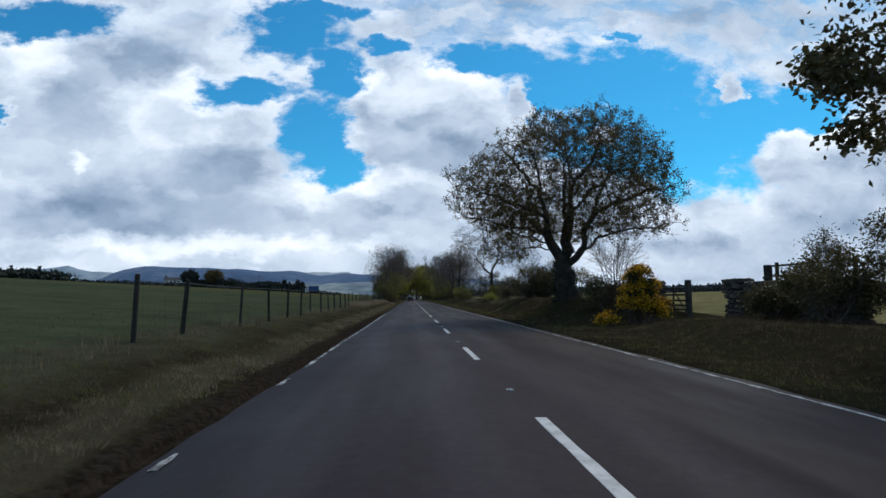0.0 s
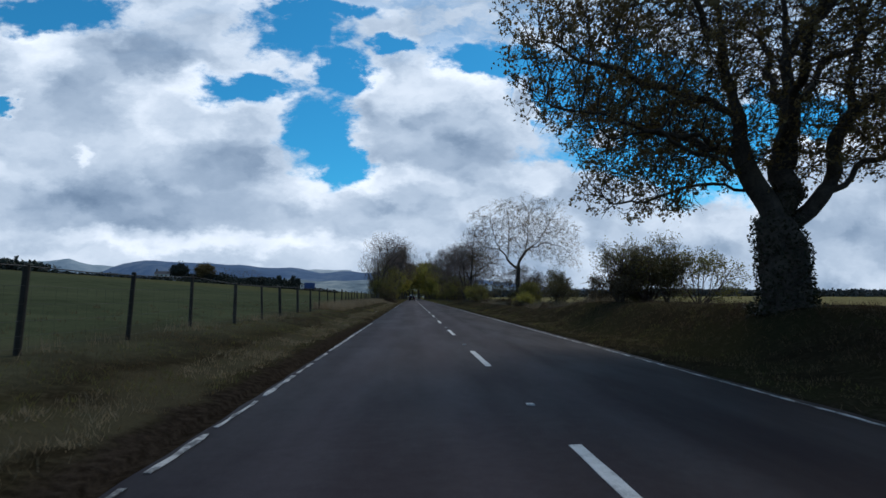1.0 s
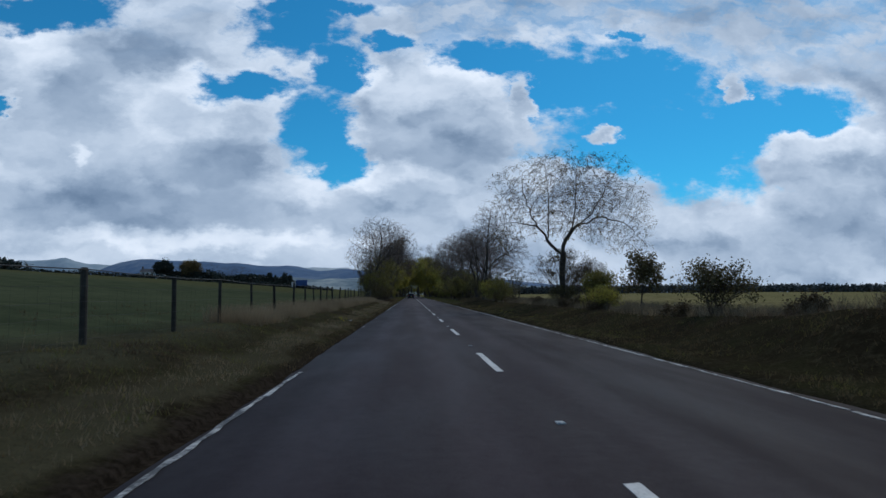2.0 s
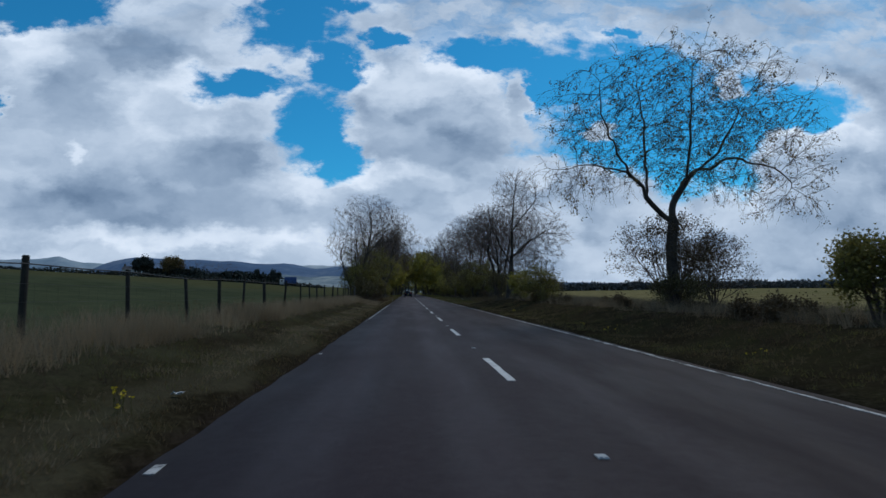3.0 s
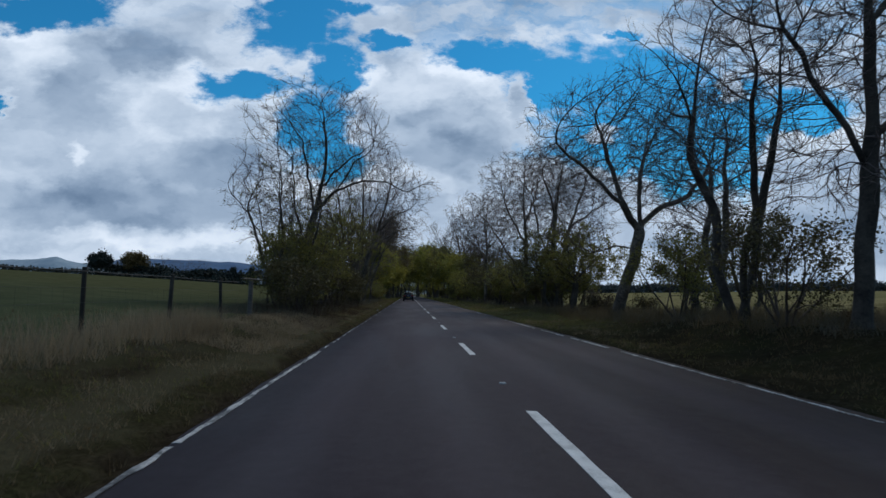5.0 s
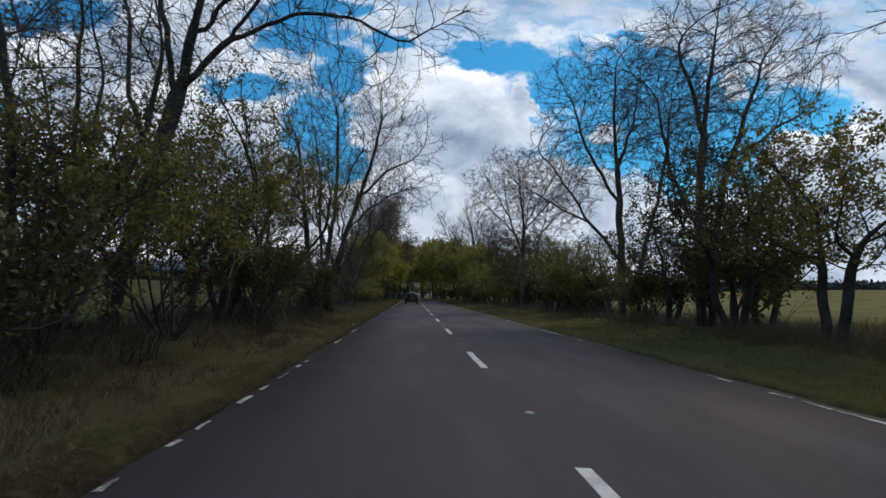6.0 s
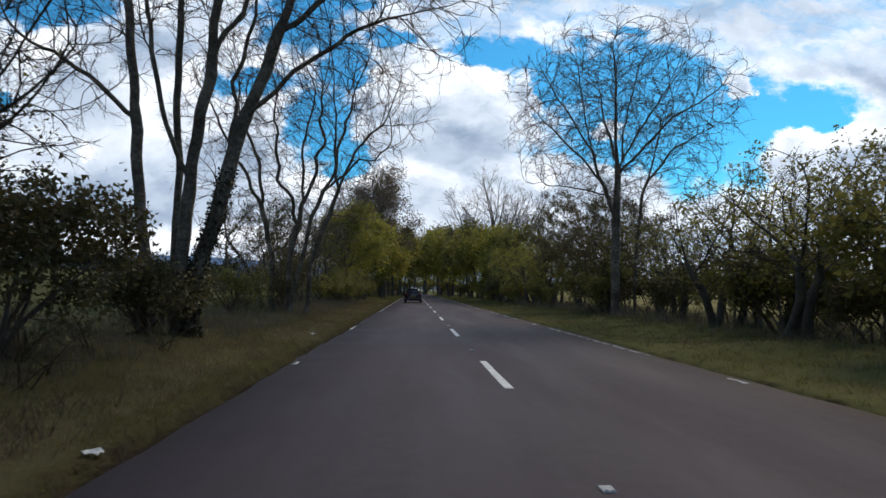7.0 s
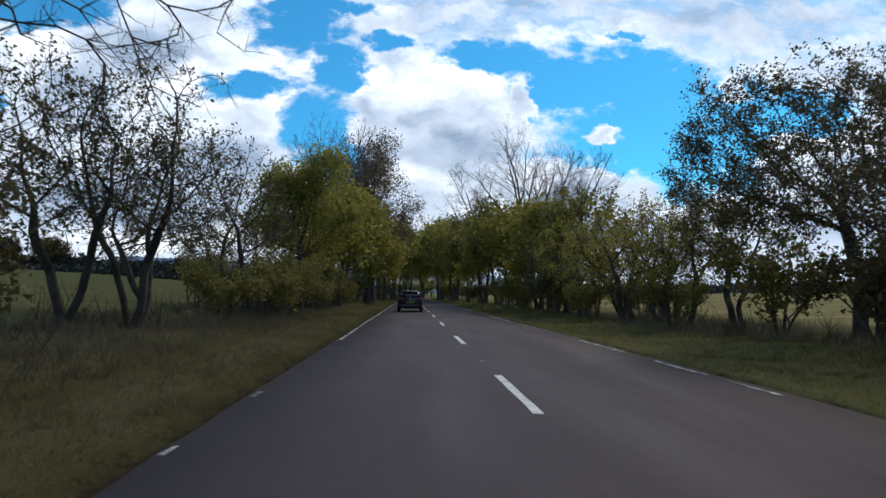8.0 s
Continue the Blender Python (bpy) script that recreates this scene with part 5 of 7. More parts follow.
# left side
ash(-8.0, 132.6, 70, 13.2, 5.6, trunk_r=0.21, label="tall bare tree with a long limb over the road", points=7500, twigs=2400, twig_len=0.55, wobble=0.2, bark=BARK_DARK, taper=1.45,
    lines=[[(0, 0, -0.12), (0.3, 0, 1.5), (0.9, 0, 3.5), (1.4, 0, 5.3), (1.75, 0, 6.8), (2.0, 0, 9.0), (1.8, 0, 11.0)], [(1.5, 0, 5.4), (2.6, -0.2, 6.6), (4.0, -0.4, 7.2), (5.3, -0.5, 7.0), (6.4, -0.5, 6.5), (7.4, -0.5, 6.9)],
           [(-1.2, 0.5, -0.12), (-1.3, 0.5, 2.2), (-1.6, 0.5, 4.4), (-2.0, 0.5, 6.4)], [(-0.6, -0.4, -0.12), (-0.4, -0.6, 2.6), (-0.4, -0.8, 5.4), (-0.3, -0.8, 7.6)], [(0.9, 0, 3.5), (0.2, 0.2, 5.5), (0.0, 0.3, 8.5)],
           [(1.4, 0, 5.3), (1.0, 0.2, 7.4), (0.6, 0.2, 9.6)], [(2.6, -0.2, 6.6), (3.4, -0.2, 8.0), (4.6, -0.2, 9.0)], [(1.75, 0, 6.8), (2.9, 0.4, 8.2), (4.2, 0.6, 9.2)], [(-1.5, 0.5, 4.0), (-2.6, 0.6, 5.4), (-3.6, 0.6, 6.8)]],
    crown=[((1.6, 0, 9.4), (4.2, 3.6, 3.4)), ((5.2, -0.4, 6.9), (3.0, 1.8, 1.3)), ((-1.4, 0.3, 6.7), (2.3, 2.4, 2.0))])
ash(-7.6, 129.5, 71, 7.8, 2.6, trunk_r=0.08, stems=4, tilt=17, bark=BARK_DARK, label="bare many-stemmed hedge tree", leaf=LEAF_HAW, leaves=1500, leaf_size=0.08)
for i, (x, y, h, r, m) in enumerate([(-6.4, 125.8, 2.6, 1.6, 1), (-7.6, 129.6, 4.0, 1.9, 0), (-6.7, 128.0, 4.5, 2.5, 0), (-6.3, 131.8, 4.8, 2.6, 0), (-7.8, 134.4, 4.2, 2.4, 1), (-6.2, 138.2, 2.7, 2.2, 1),
                                    (-7.0, 142.0, 2.8, 2.0, 1), (-6.4, 147.2, 2.4, 1.8, 1)]):
    shrub(x, y, 72 + i, h, r, leaf=(LEAF_HAW, LEAF_DARK)[m], leaves=(7000 if i < 5 else 8500), leaf_size=0.088, label="thick green thicket of thorn and elder by the road", group="thickets on the verge")
hawthorn(-6.9, 135.6, 78, 7.4, 2.9, trunk_r=0.13, leaf=LEAF_HAW, leaves=7500, leaf_size=0.09, twigs=1400, points=1500)
hawthorn(-7.3, 138.6, 179, 6.4, 2.3, stems=3, leaf=LEAF_DARK, leaves=4200, leaf_size=0.085, label="tall dark thorn tree in thin leaf")
hawthorn(-6.6, 144.4, 79, 6.8, 2.5, trunk_r=0.14, leaf=LEAF_HAW, leaves=15000, leaf_size=0.078, twigs=1500, points=1700, label="leaning hawthorn with a thick slanting limb and leaves high up",
         lines=[[(-0.9, 0, -0.12), (-0.7, 0, 1.0), (0.0, 0, 1.9), (0.9, 0, 2.8), (1.6, 0, 3.5), (1.9, 0, 5.0)], [(-1.3, 0.2, -0.12), (-1.3, 0.2, 2.0), (-1.0, 0.2, 3.6), (-0.6, 0.2, 5.2)], [(-1.8, 0.1, -0.12), (-2.0, 0.1, 2.2), (-1.9, 0.1, 4.4)], [(0.9, 0, 2.8), (0.9, 0.2, 3.8), (0.5, 0.3, 5.2)]],
         crown=[((0.4, 0, 5.3), (2.4, 2.1, 1.7)), ((-1.6, 0, 4.3), (1.4, 1.6, 1.2))])
ash(-6.0, 152.1, 80, 14.4, 5.4, trunk_r=0.16, points=8500, twigs=3200, twig_len=0.55, label="tall bare ash with several grey stems and a dark ivied foot", wobble=0.16, inertia=1.0, pull=(0, 0, 0.1), ivy=2600, taper=1.4,
    lines=[[(0.1, 0.1, -0.12), (0.25, 0.1, 1.2), (0.7, 0.1, 2.9), (1.15, 0.1, 4.5), (1.75, 0.1, 6.2), (2.5, 0.1, 8.4), (3.0, 0.1, 10.5)], [(-0.1, 0, -0.12), (0, 0, 2.1), (0.2, 0, 3.9), (0.5, 0, 5.7), (0.6, 0, 8.0), (0.6, 0, 10.5)],
           [(-0.6, 0, -0.12), (-0.7, 0, 1.6), (-1.0, 0, 3.3), (-1.07, 0, 5.1), (-1.3, 0, 7.0), (-1.6, 0, 9.5)], [(-0.35, 0.5, -0.12), (-0.35, 0.5, 2.0), (-0.35, 0.6, 3.9), (-0.5, 0.6, 5.2), (-0.4, 0.6, 7.4), (-0.7, 0.6, 9.6)],
           [(1.2, 0.1, 4.6), (2.2, 0, 5.7), (3.2, -0.1, 6.3), (4.4, -0.2, 6.7)], [(0.5, 0, 5.7), (1.2, 0.3, 7.6), (2.0, 0.5, 9.6)], [(-1.0, 0, 4.4), (-2.2, -0.1, 5.6), (-3.4, -0.2, 6.2)], [(1.8, 0.1, 6.3), (3.2, 0.3, 7.8), (4.8, 0.4, 8.6)],
           [(0.1, 0, 3.0), (-0.4, -0.5, 4.8), (-0.6, -0.8, 7.4)], [(0.9, 0.1, 3.6), (0.9, 0.5, 5.6), (1.2, 0.8, 8.2)]],
    crown=[((0.9, 0, 9.8), (5.2, 4.4, 4.2)), ((3.8, 0, 7.1), (2.8, 2.4, 1.8)), ((-2.6, 0, 6.4), (2.0, 2.4, 1.8))])
shrub(-6.5, 151.6, 182, 1.5, 1.5, clear=0.02, leaf=LEAF_DARK, leaves=5200, leaf_size=0.08, label="dark bramble and ivy round the ash's foot")
shrub(-7.6, 155.4, 183, 1.4, 1.5, clear=0.02, leaf=LEAF_DARK, leaves=4200, leaf_size=0.08, label="dark tangled growth below the hedge trees")
hawthorn(-7.7, 147.0, 181, 6.8, 2.6, trunk_r=0.15, leaves=300, points=1400, twigs=1300, label="gnarled dark thorn tree almost without leaves")
hawthorn(-8.8, 148.6, 81, 3.8, 1.9, leaf=LEAF_DARK, leaves=5200)
shrub(-7.6, 161.0, 82, 1.5, 1.6, leaf=LEAF_HAW, leaves=3600, label="green shrub among the hedge trees")
ash(-6.2, 163.6, 83, 11.2, 5.2, trunk_r=0.125, points=7500, twigs=2600, twig_len=0.55, label="bare ash coppice with crooked grey stems and ivy-dark feet", wobble=0.3, ivy=900,
    lines=[[(-0.9, 0, -0.12), (-1.3, 0, 1.2), (-2.0, 0, 2.3), (-2.5, 0, 2.9), (-2.6, 0.1, 4.2), (-3.1, 0.1, 5.6)], [(-0.5, 0.2, -0.12), (-0.8, 0.2, 2.6), (-1.2, 0.2, 4.4), (-1.3, 0.2, 6.0), (-2.2, 0.2, 8.2)],
           [(0, 0, -0.12), (0.0, 0, 2.4), (0.5, 0.1, 4.4), (0.4, 0.2, 6.6), (0.9, 0.2, 9.0)], [(0.6, 0, -0.12), (1.0, 0, 2.6), (1.9, 0, 4.8), (2.6, 0, 6.6), (3.8, 0, 7.8)],
           [(0.1, -0.3, -0.12), (0.6, -0.4, 2.4), (1.0, -0.5, 4.0), (1.9, -0.5, 5.8), (1.8, -0.5, 8.0)], [(0.8, 0, 2.4), (1.0, 0.8, 3.6), (1.6, 1.4, 4.1), (2.2, 1.8, 3.9)], [(-1.2, 0.2, 4.4), (-2.3, 0.3, 6.0), (-3.2, 0.3, 8.2)],
           [(0.3, 0, 3.4), (-0.5, 0.1, 5.2), (-0.7, 0.1, 8.4)], [(1.7, 0, 4.4), (1.8, 0.2, 6.2), (2.4, 0.2, 8.8)], [(1.4, -0.5, 4.8), (2.8, -0.6, 5.9), (4.2, -0.6, 6.6)], [(0.5, 0.1, 4.4), (1.2, 0.4, 6.4), (1.1, 0.4, 9.0)],
           [(-2.0, 0, 2.3), (-2.9, -0.2, 3.1), (-3.6, -0.2, 3.5)]],
    crown=[((0.4, 0, 8.2), (5.0, 4.0, 3.4)), ((0.0, 0, 4.6), (2.2, 1.8, 1.8)), ((2.8, 0, 5.0), (2.0, 1.8, 1.4)), ((-3.1, 0, 5.6), (1.5, 1.5, 1.5)), ((1.8, 1.5, 3.7), (1.2, 1.2, 0.8))])
shrub(-6.4, 164.5, 84, 2.4, 1.9, leaf=LEAF_DARK, leaves=5500, label="dark ivy-covered shrub round the coppice")
for i, (x, y) in enumerate([(-9.4, 168.6), (-8.7, 172.2), (-7.6, 173.0), (-9.2, 177.5), (-7.6, 180.0)]):
    hawthorn(x, y, 86 + i, 5.6 + 0.4 * (i % 3), 2.3, leaf=LEAF_DARK, leaves=(3600, 4600, 4000)[i % 3], leaf_size=0.085, stems=1 + i % 3, twigs=800, trunk_r=0.095, wobble=0.34)
plant("maple_tree", "rounded tree in bright yellow-green spring leaf", "tree", -7.2, 189.5, 92, 8.4, 3.9, 2, MID, BARK_DARK, TWIG_DARK, 0.2, 0.12, leaf=LEAF_FRESH, leaves=24000,
      leaf_size=0.15, stem_tilt=12, cluster=0.25, crown=((0.6, 0, 4.3), (4.2, 3.8, 3.8)))
shrub(-6.2, 183.0, 93, 2.2, 1.9, leaf=LEAF_HAW, leaves=4500, label="green shrub at the verge")

# the avenue beyond, closing over the road
far_rng = np.random.default_rng(5)
far_kinds = [
    plant("beech_tree", "tall far tree in thin brownish leaf", "tree", -5.6, 226.0, 95, 19.0, 6.6, 1, ((10, 0.55, 5, 5), (8, 0.56, 3, 3), (6, 0.56, 2, 3), (6, 0.70, 1, 3)), BARK_DARK, TWIG_PURPLE, 0.35, 0.2, leaf=LEAF_BEECH, leaves=20000, leaf_size=0.22, cluster=0.4,
          group="trees of the avenue"),
    plant("maple_tree", "rounded avenue tree in fresh green leaf", "tree", 7.6, 206.0, 96, 8.2, 3.6, 2, FAR, BARK_DARK, TWIG_DARK, 0.2, 0.1, leaf=LEAF_FRESH, leaves=6800, leaf_size=0.32,
          cluster=0.4, stem_tilt=12, group="trees of the avenue"),
    plant("maple_tree", "avenue tree in dull green leaf", "tree", 7.2, 217.0, 97, 10.5, 3.8, 2, FAR, BARK_DARK, TWIG_DARK, 0.2, 0.1, leaf=LEAF_HAW, leaves=6800, leaf_size=0.33, cluster=0.4,
          stem_tilt=12, group="trees of the avenue"),
    plant("ash_tree", "bare avenue tree with purplish twigs", "tree", 9.5, 198.0, 98, 11.5, 4.0, 1, ((9, 0.55, 5, 4), (8, 0.56, 3, 3), (5, 0.56, 2, 3), (6, 0.70, 1, 3)), BARK_GREY, TWIG_PURPLE, 0.22, 0.2, group="trees of the avenue")]
for x, y, kind, size in [(-6.4, 200, 1, 0.95), (-7.2, 209, 2, 1.0), (-8.5, 214, 3, 1.6), (-7.6, 204, 3, 1.3), (-5.8, 219, 1, 1.05), (-6.0, 236, 2, 1.2), (-5.4, 247, 1, 1.4), (-8.2, 256, 0, 0.85),
                         (-5.0, 262, 2, 1.35), (-4.6, 276, 1, 1.7), (-4.0, 292, 2, 1.6), (8.6, 193, 2, 0.75), (7.6, 200, 1, 0.85), (8.2, 211, 3, 1.4), (8.8, 202, 3, 1.15), (6.8, 224, 1, 1.25), (7.4, 233, 3, 1.6),
                         (6.6, 242, 2, 1.2), (5.8, 254, 1, 1.6), (6.0, 268, 2, 1.4), (5.0, 280, 1, 1.8), (5.2, 296, 2, 1.7), (-1.5, 318, 2, 1.7), (2.5, 330, 1, 2.0), (8.5, 322, 2, 1.6)]:
    copy_thing(far_kinds[kind], pose(x, y, floor_at(x, y), 0, 0, far_rng.uniform(0, 360)) @ Matrix.Scale(size * far_rng.uniform(0.92, 1.08), 4))

# thorn hedge that runs on under the trees, and low growth at its foot
hedge_kinds = [hawthorn(7.9, 148.6, 131, 4.2, 2.2, leaf=LEAF_HAW, leaves=3000), hawthorn(8.1, 154.0, 132, 4.0, 2.0, leaf=LEAF_FRESH, leaves=2600),
               hawthorn(7.7, 167.2, 133, 4.2, 2.2, leaf=LEAF_DARK, leaves=5200)]
for j, (x, y) in enumerate([(9.6, 165.4), (8.0, 168.4), (8.8, 182.6), (7.5, 180.0), (7.9, 185.2), (7.2, 191.4), (7.6, 195.6), (-10.5, 187.0), (-8.3, 184.6), (-7.4, 194.8)]):
    copy_thing(hedge_kinds[(j * 2 + j // 3) % 3], pose(x, y, floor_at(x, y), 0, 0, far_rng.uniform(0, 360)) @ Matrix.Scale(far_rng.uniform(0.85, 1.15), 4))
low_kinds = [shrub(7.4, 145.8, 134, 1.3, 1.3, stems=4, leaf=LEAF_DARK, leaves=2600, leaf_size=0.085, levels=LOW, label="low dark growth at the hedge's foot", group="low growth under the trees"),
             shrub(-6.6, 197.0, 135, 1.8, 1.6, stems=4, leaf=LEAF_HAW, leaves=2400, leaf_size=0.10, levels=LOW, label="low green growth under the avenue", group="low growth under the trees")]
for j in range(26):
    side = -1 if j % 2 else 1
    x, y = side * far_rng.uniform(5.6, 8.6), 190 + 4.1 * j + far_rng.uniform(-1, 1)
    copy_thing(low_kinds[j % 3 % 2], pose(x, y, floor_at(x, y), 0, 0, far_rng.uniform(0, 360)) @ Matrix.Scale(far_rng.uniform(1.0, 2.0), 4))
for j, (x, y) in enumerate([(8.3, 152.4), (9.4, 163.4), (8.4, 168.6), (9.8, 170.6), (8.8, 175.0), (8.2, 183.6), (-9.6, 182.4), (-6.9, 182.0), (-8.4, 186.4), (7.4, 149.2), (7.6, 150.8), (7.5, 153.4), (7.6, 166.0), (-7.4, 166.4)]):
    copy_thing(low_kinds[(j + j // 4) % 2], pose(x, y, floor_at(x, y), 0, 0, j * 77) @ Matrix.Scale(1.0 + 0.13 * (j % 5), 4))
for j in range(17):
    x, y = 8.5 + 0.6 * math.sin(j * 2.1), 136.6 + 2.2 * j
    copy_thing(low_kinds[0 if j % 3 else 1], pose(x, y, floor_at(x, y), 0, 0, j * 97) @ Matrix.Scale(far_rng.uniform(1.1, 1.75), 4))
bramble = shrub(8.6, 73.4, 136, 0.5, 0.9, stems=5, leaf=LEAF_BROWN, leaves=2400, leaf_size=0.08, levels=LOW, clear=0.02, label="low brown mound of bramble and dead bracken", group="brambles on the bank")
for j in range(14):
    x, y = far_rng.uniform(7.0, 9.2), 50 + 4.7 * j + far_rng.uniform(-1.8, 1.8)
    copy_thing(bramble, pose(x, y, floor_at(x, y), 0, 0, j * 61) @ Matrix.Scale(far_rng.uniform(0.6, 1.1), 4))
for j in range(12):
    for x, y in ((7.0 + 0.5 * math.sin(j * 2.3), 178.0 + 3.1 * j), (-6.7 + 0.4 * math.sin(j * 1.7), 176.5 + 3.0 * j)):
        copy_thing(low_kinds[1], pose(x, y, floor_at(x, y), 0, 0, j * 83) @ Matrix.Scale(far_rng.uniform(0.85, 1.35), 4))
for x in (-9, -6, -3, 0, 3, 6, 9, 12):
    copy_thing(low_kinds[1], pose(x, 352 + (x % 4), 0, 0, 0, x * 50) @ Matrix.Scale(3.2, 4))


def build_gorse(x, y, seed, lobes, label):
    """Gorse: green spiny lobes covered in yellow flowers."""
    rng = np.random.default_rng(seed)
    base = new("gorse_bush")
    base.location = (x, y, floor_at(x, y))
    tagged(base, label, "shrub")
    spines, flowers, stems = [], [], []
    for cx, cy, cz, r in lobes:
        n = int(2600 * r * r)
        out = unit(rng.normal(size=(n, 3)))
        out[:, 2] = np.abs(out[:, 2]) * 1.1 - 0.35
        shell = 1 + 0.26 * np.sin(out[:, :1] * 9 + cx * 5) * np.cos(out[:, 1:2] * 8) + 0.12 * np.sin(out[:, 2:3] * 13)
        spot = np.array([cx, cy, cz]) + out * r * shell * rng.uniform(0.55, 1.16, (n, 1))
        spot[:, 2] = np.maximum(spot[:, 2], 0.02)
        spines.append(spot)
        keep = spot[(rng.random(n) < 0.9) & (np.sin(spot[:, 0] * 9 + seed) + np.sin(spot[:, 2] * 10) + np.sin(spot[:, 1] * 9) > -0.7)]
        flowers.append(np.repeat(keep, 6, 0) + rng.normal(size=(len(keep) * 6, 3)) * 0.055 + np.array([0, 0, 0.03]))
        k = max(3, int(9 * r))
        tips = np.array([cx, cy, cz]) + unit(rng.normal(size=(k, 3))) * r * 0.7
        foot = np.stack([cx * 0.4 + rng.normal(size=k) * 0.1, cy * 0.4 + rng.normal(size=k) * 0.1, np.full(k, -0.05)], -1)
        stems.append(np.stack([foot, foot * 0.5 + tips * 0.5 + rng.normal(size=(k, 3)) * 0.06, tips], 1))
    stems = np.concatenate(stems)
    part("stem", sheet("stem", *tubes(stems, np.tile([0.03, 0.02, 0.01], (len(stems), 1)), 5), True), BARK_BROWN, base)
    tagged(part("spine_mass", sheet("spine_mass", *leaves_at(rng, np.concatenate(spines), 0.10)), GORSE_GREEN, base), kind="stuff")
    tagged(part("bloom", sheet("bloom", *leaves_at(rng, np.concatenate(flowers), 0.056)), GORSE, base), "bright yellow flowers", kind="stuff")


build_gorse(7.45, 23.0, 1, [(0, 0, 0.8, 0.58), (0.0, 0.1, 1.55, 0.42), (0.25, 0.1, 1.95, 0.34), (-0.1, 0, 2.0, 0.26), (-0.45, -0.1, 0.85, 0.36), (0.5, -0.1, 0.6, 0.42), (0.3, 0.2, 1.15, 0.45), (0.85, -0.15, 0.4, 0.34), (-0.25, 0, 1.25, 0.4), (0.5, 0.05, 1.5, 0.3), (-0.3, 0.05, 1.75, 0.26), (1.0, 0, 0.75, 0.24)],
            "tall gorse bush covered in bright yellow flowers")
build_gorse(6.1, 22.5, 2, [(0, 0, 0.22, 0.34), (-0.3, 0, 0.16, 0.22)], "low gorse bush with yellow flowers")


# ---- grass and undergrowth ----
def blades(name, label, material, places, height, width, seed, lean=0.35):
    """Grass as thin leaning blades that taper to a point, in a single mesh."""
    rng = np.random.default_rng(seed)
    n = len(places)
    a = rng.random(n) * 6.283
    h = height * rng.uniform(0.5, 1.25, n)
    w = width * rng.uniform(0.7, 1.3, n)
    side = np.stack([np.cos(a), np.sin(a), np.zeros(n)], -1) * w[:, None] / 2
    b = rng.random(n) * 6.283
    bend = np.stack([np.cos(b), np.sin(b), np.zeros(n)], -1) * (h * lean * rng.uniform(0.2, 1.3, n))[:, None]
    up = np.array([0, 0, 1.0]) * h[:, None]
    v = np.stack([places - side, places + side, places + up + bend], 1).reshape(-1, 3)
    f = np.arange(n * 3).reshape(n, 3)
    return tagged(part(name, sheet(name, v, f), material), label, "grass", kind="stuff")


def scatter(rng, n, x0, x1, y0, y1, patch=0.0, size=2.0, seed=1, sink=0.02):
    x, y = np.repeat(rng.uniform(x0, x1, n // 9 + 1), 9)[:n], np.repeat(rng.uniform(y0, y1, n // 9 + 1), 9)[:n]
    x, y = np.clip(x + rng.normal(size=n) * 0.06, x0, x1), y + rng.normal(size=n) * 0.06
    if patch:
        keep = wave(x, y, size, seed) + rng.normal(size=n) * 0.25 > patch - 0.5
        x, y = x[keep], y[keep]
    return np.stack([x, y, land(x, y) - sink], -1)


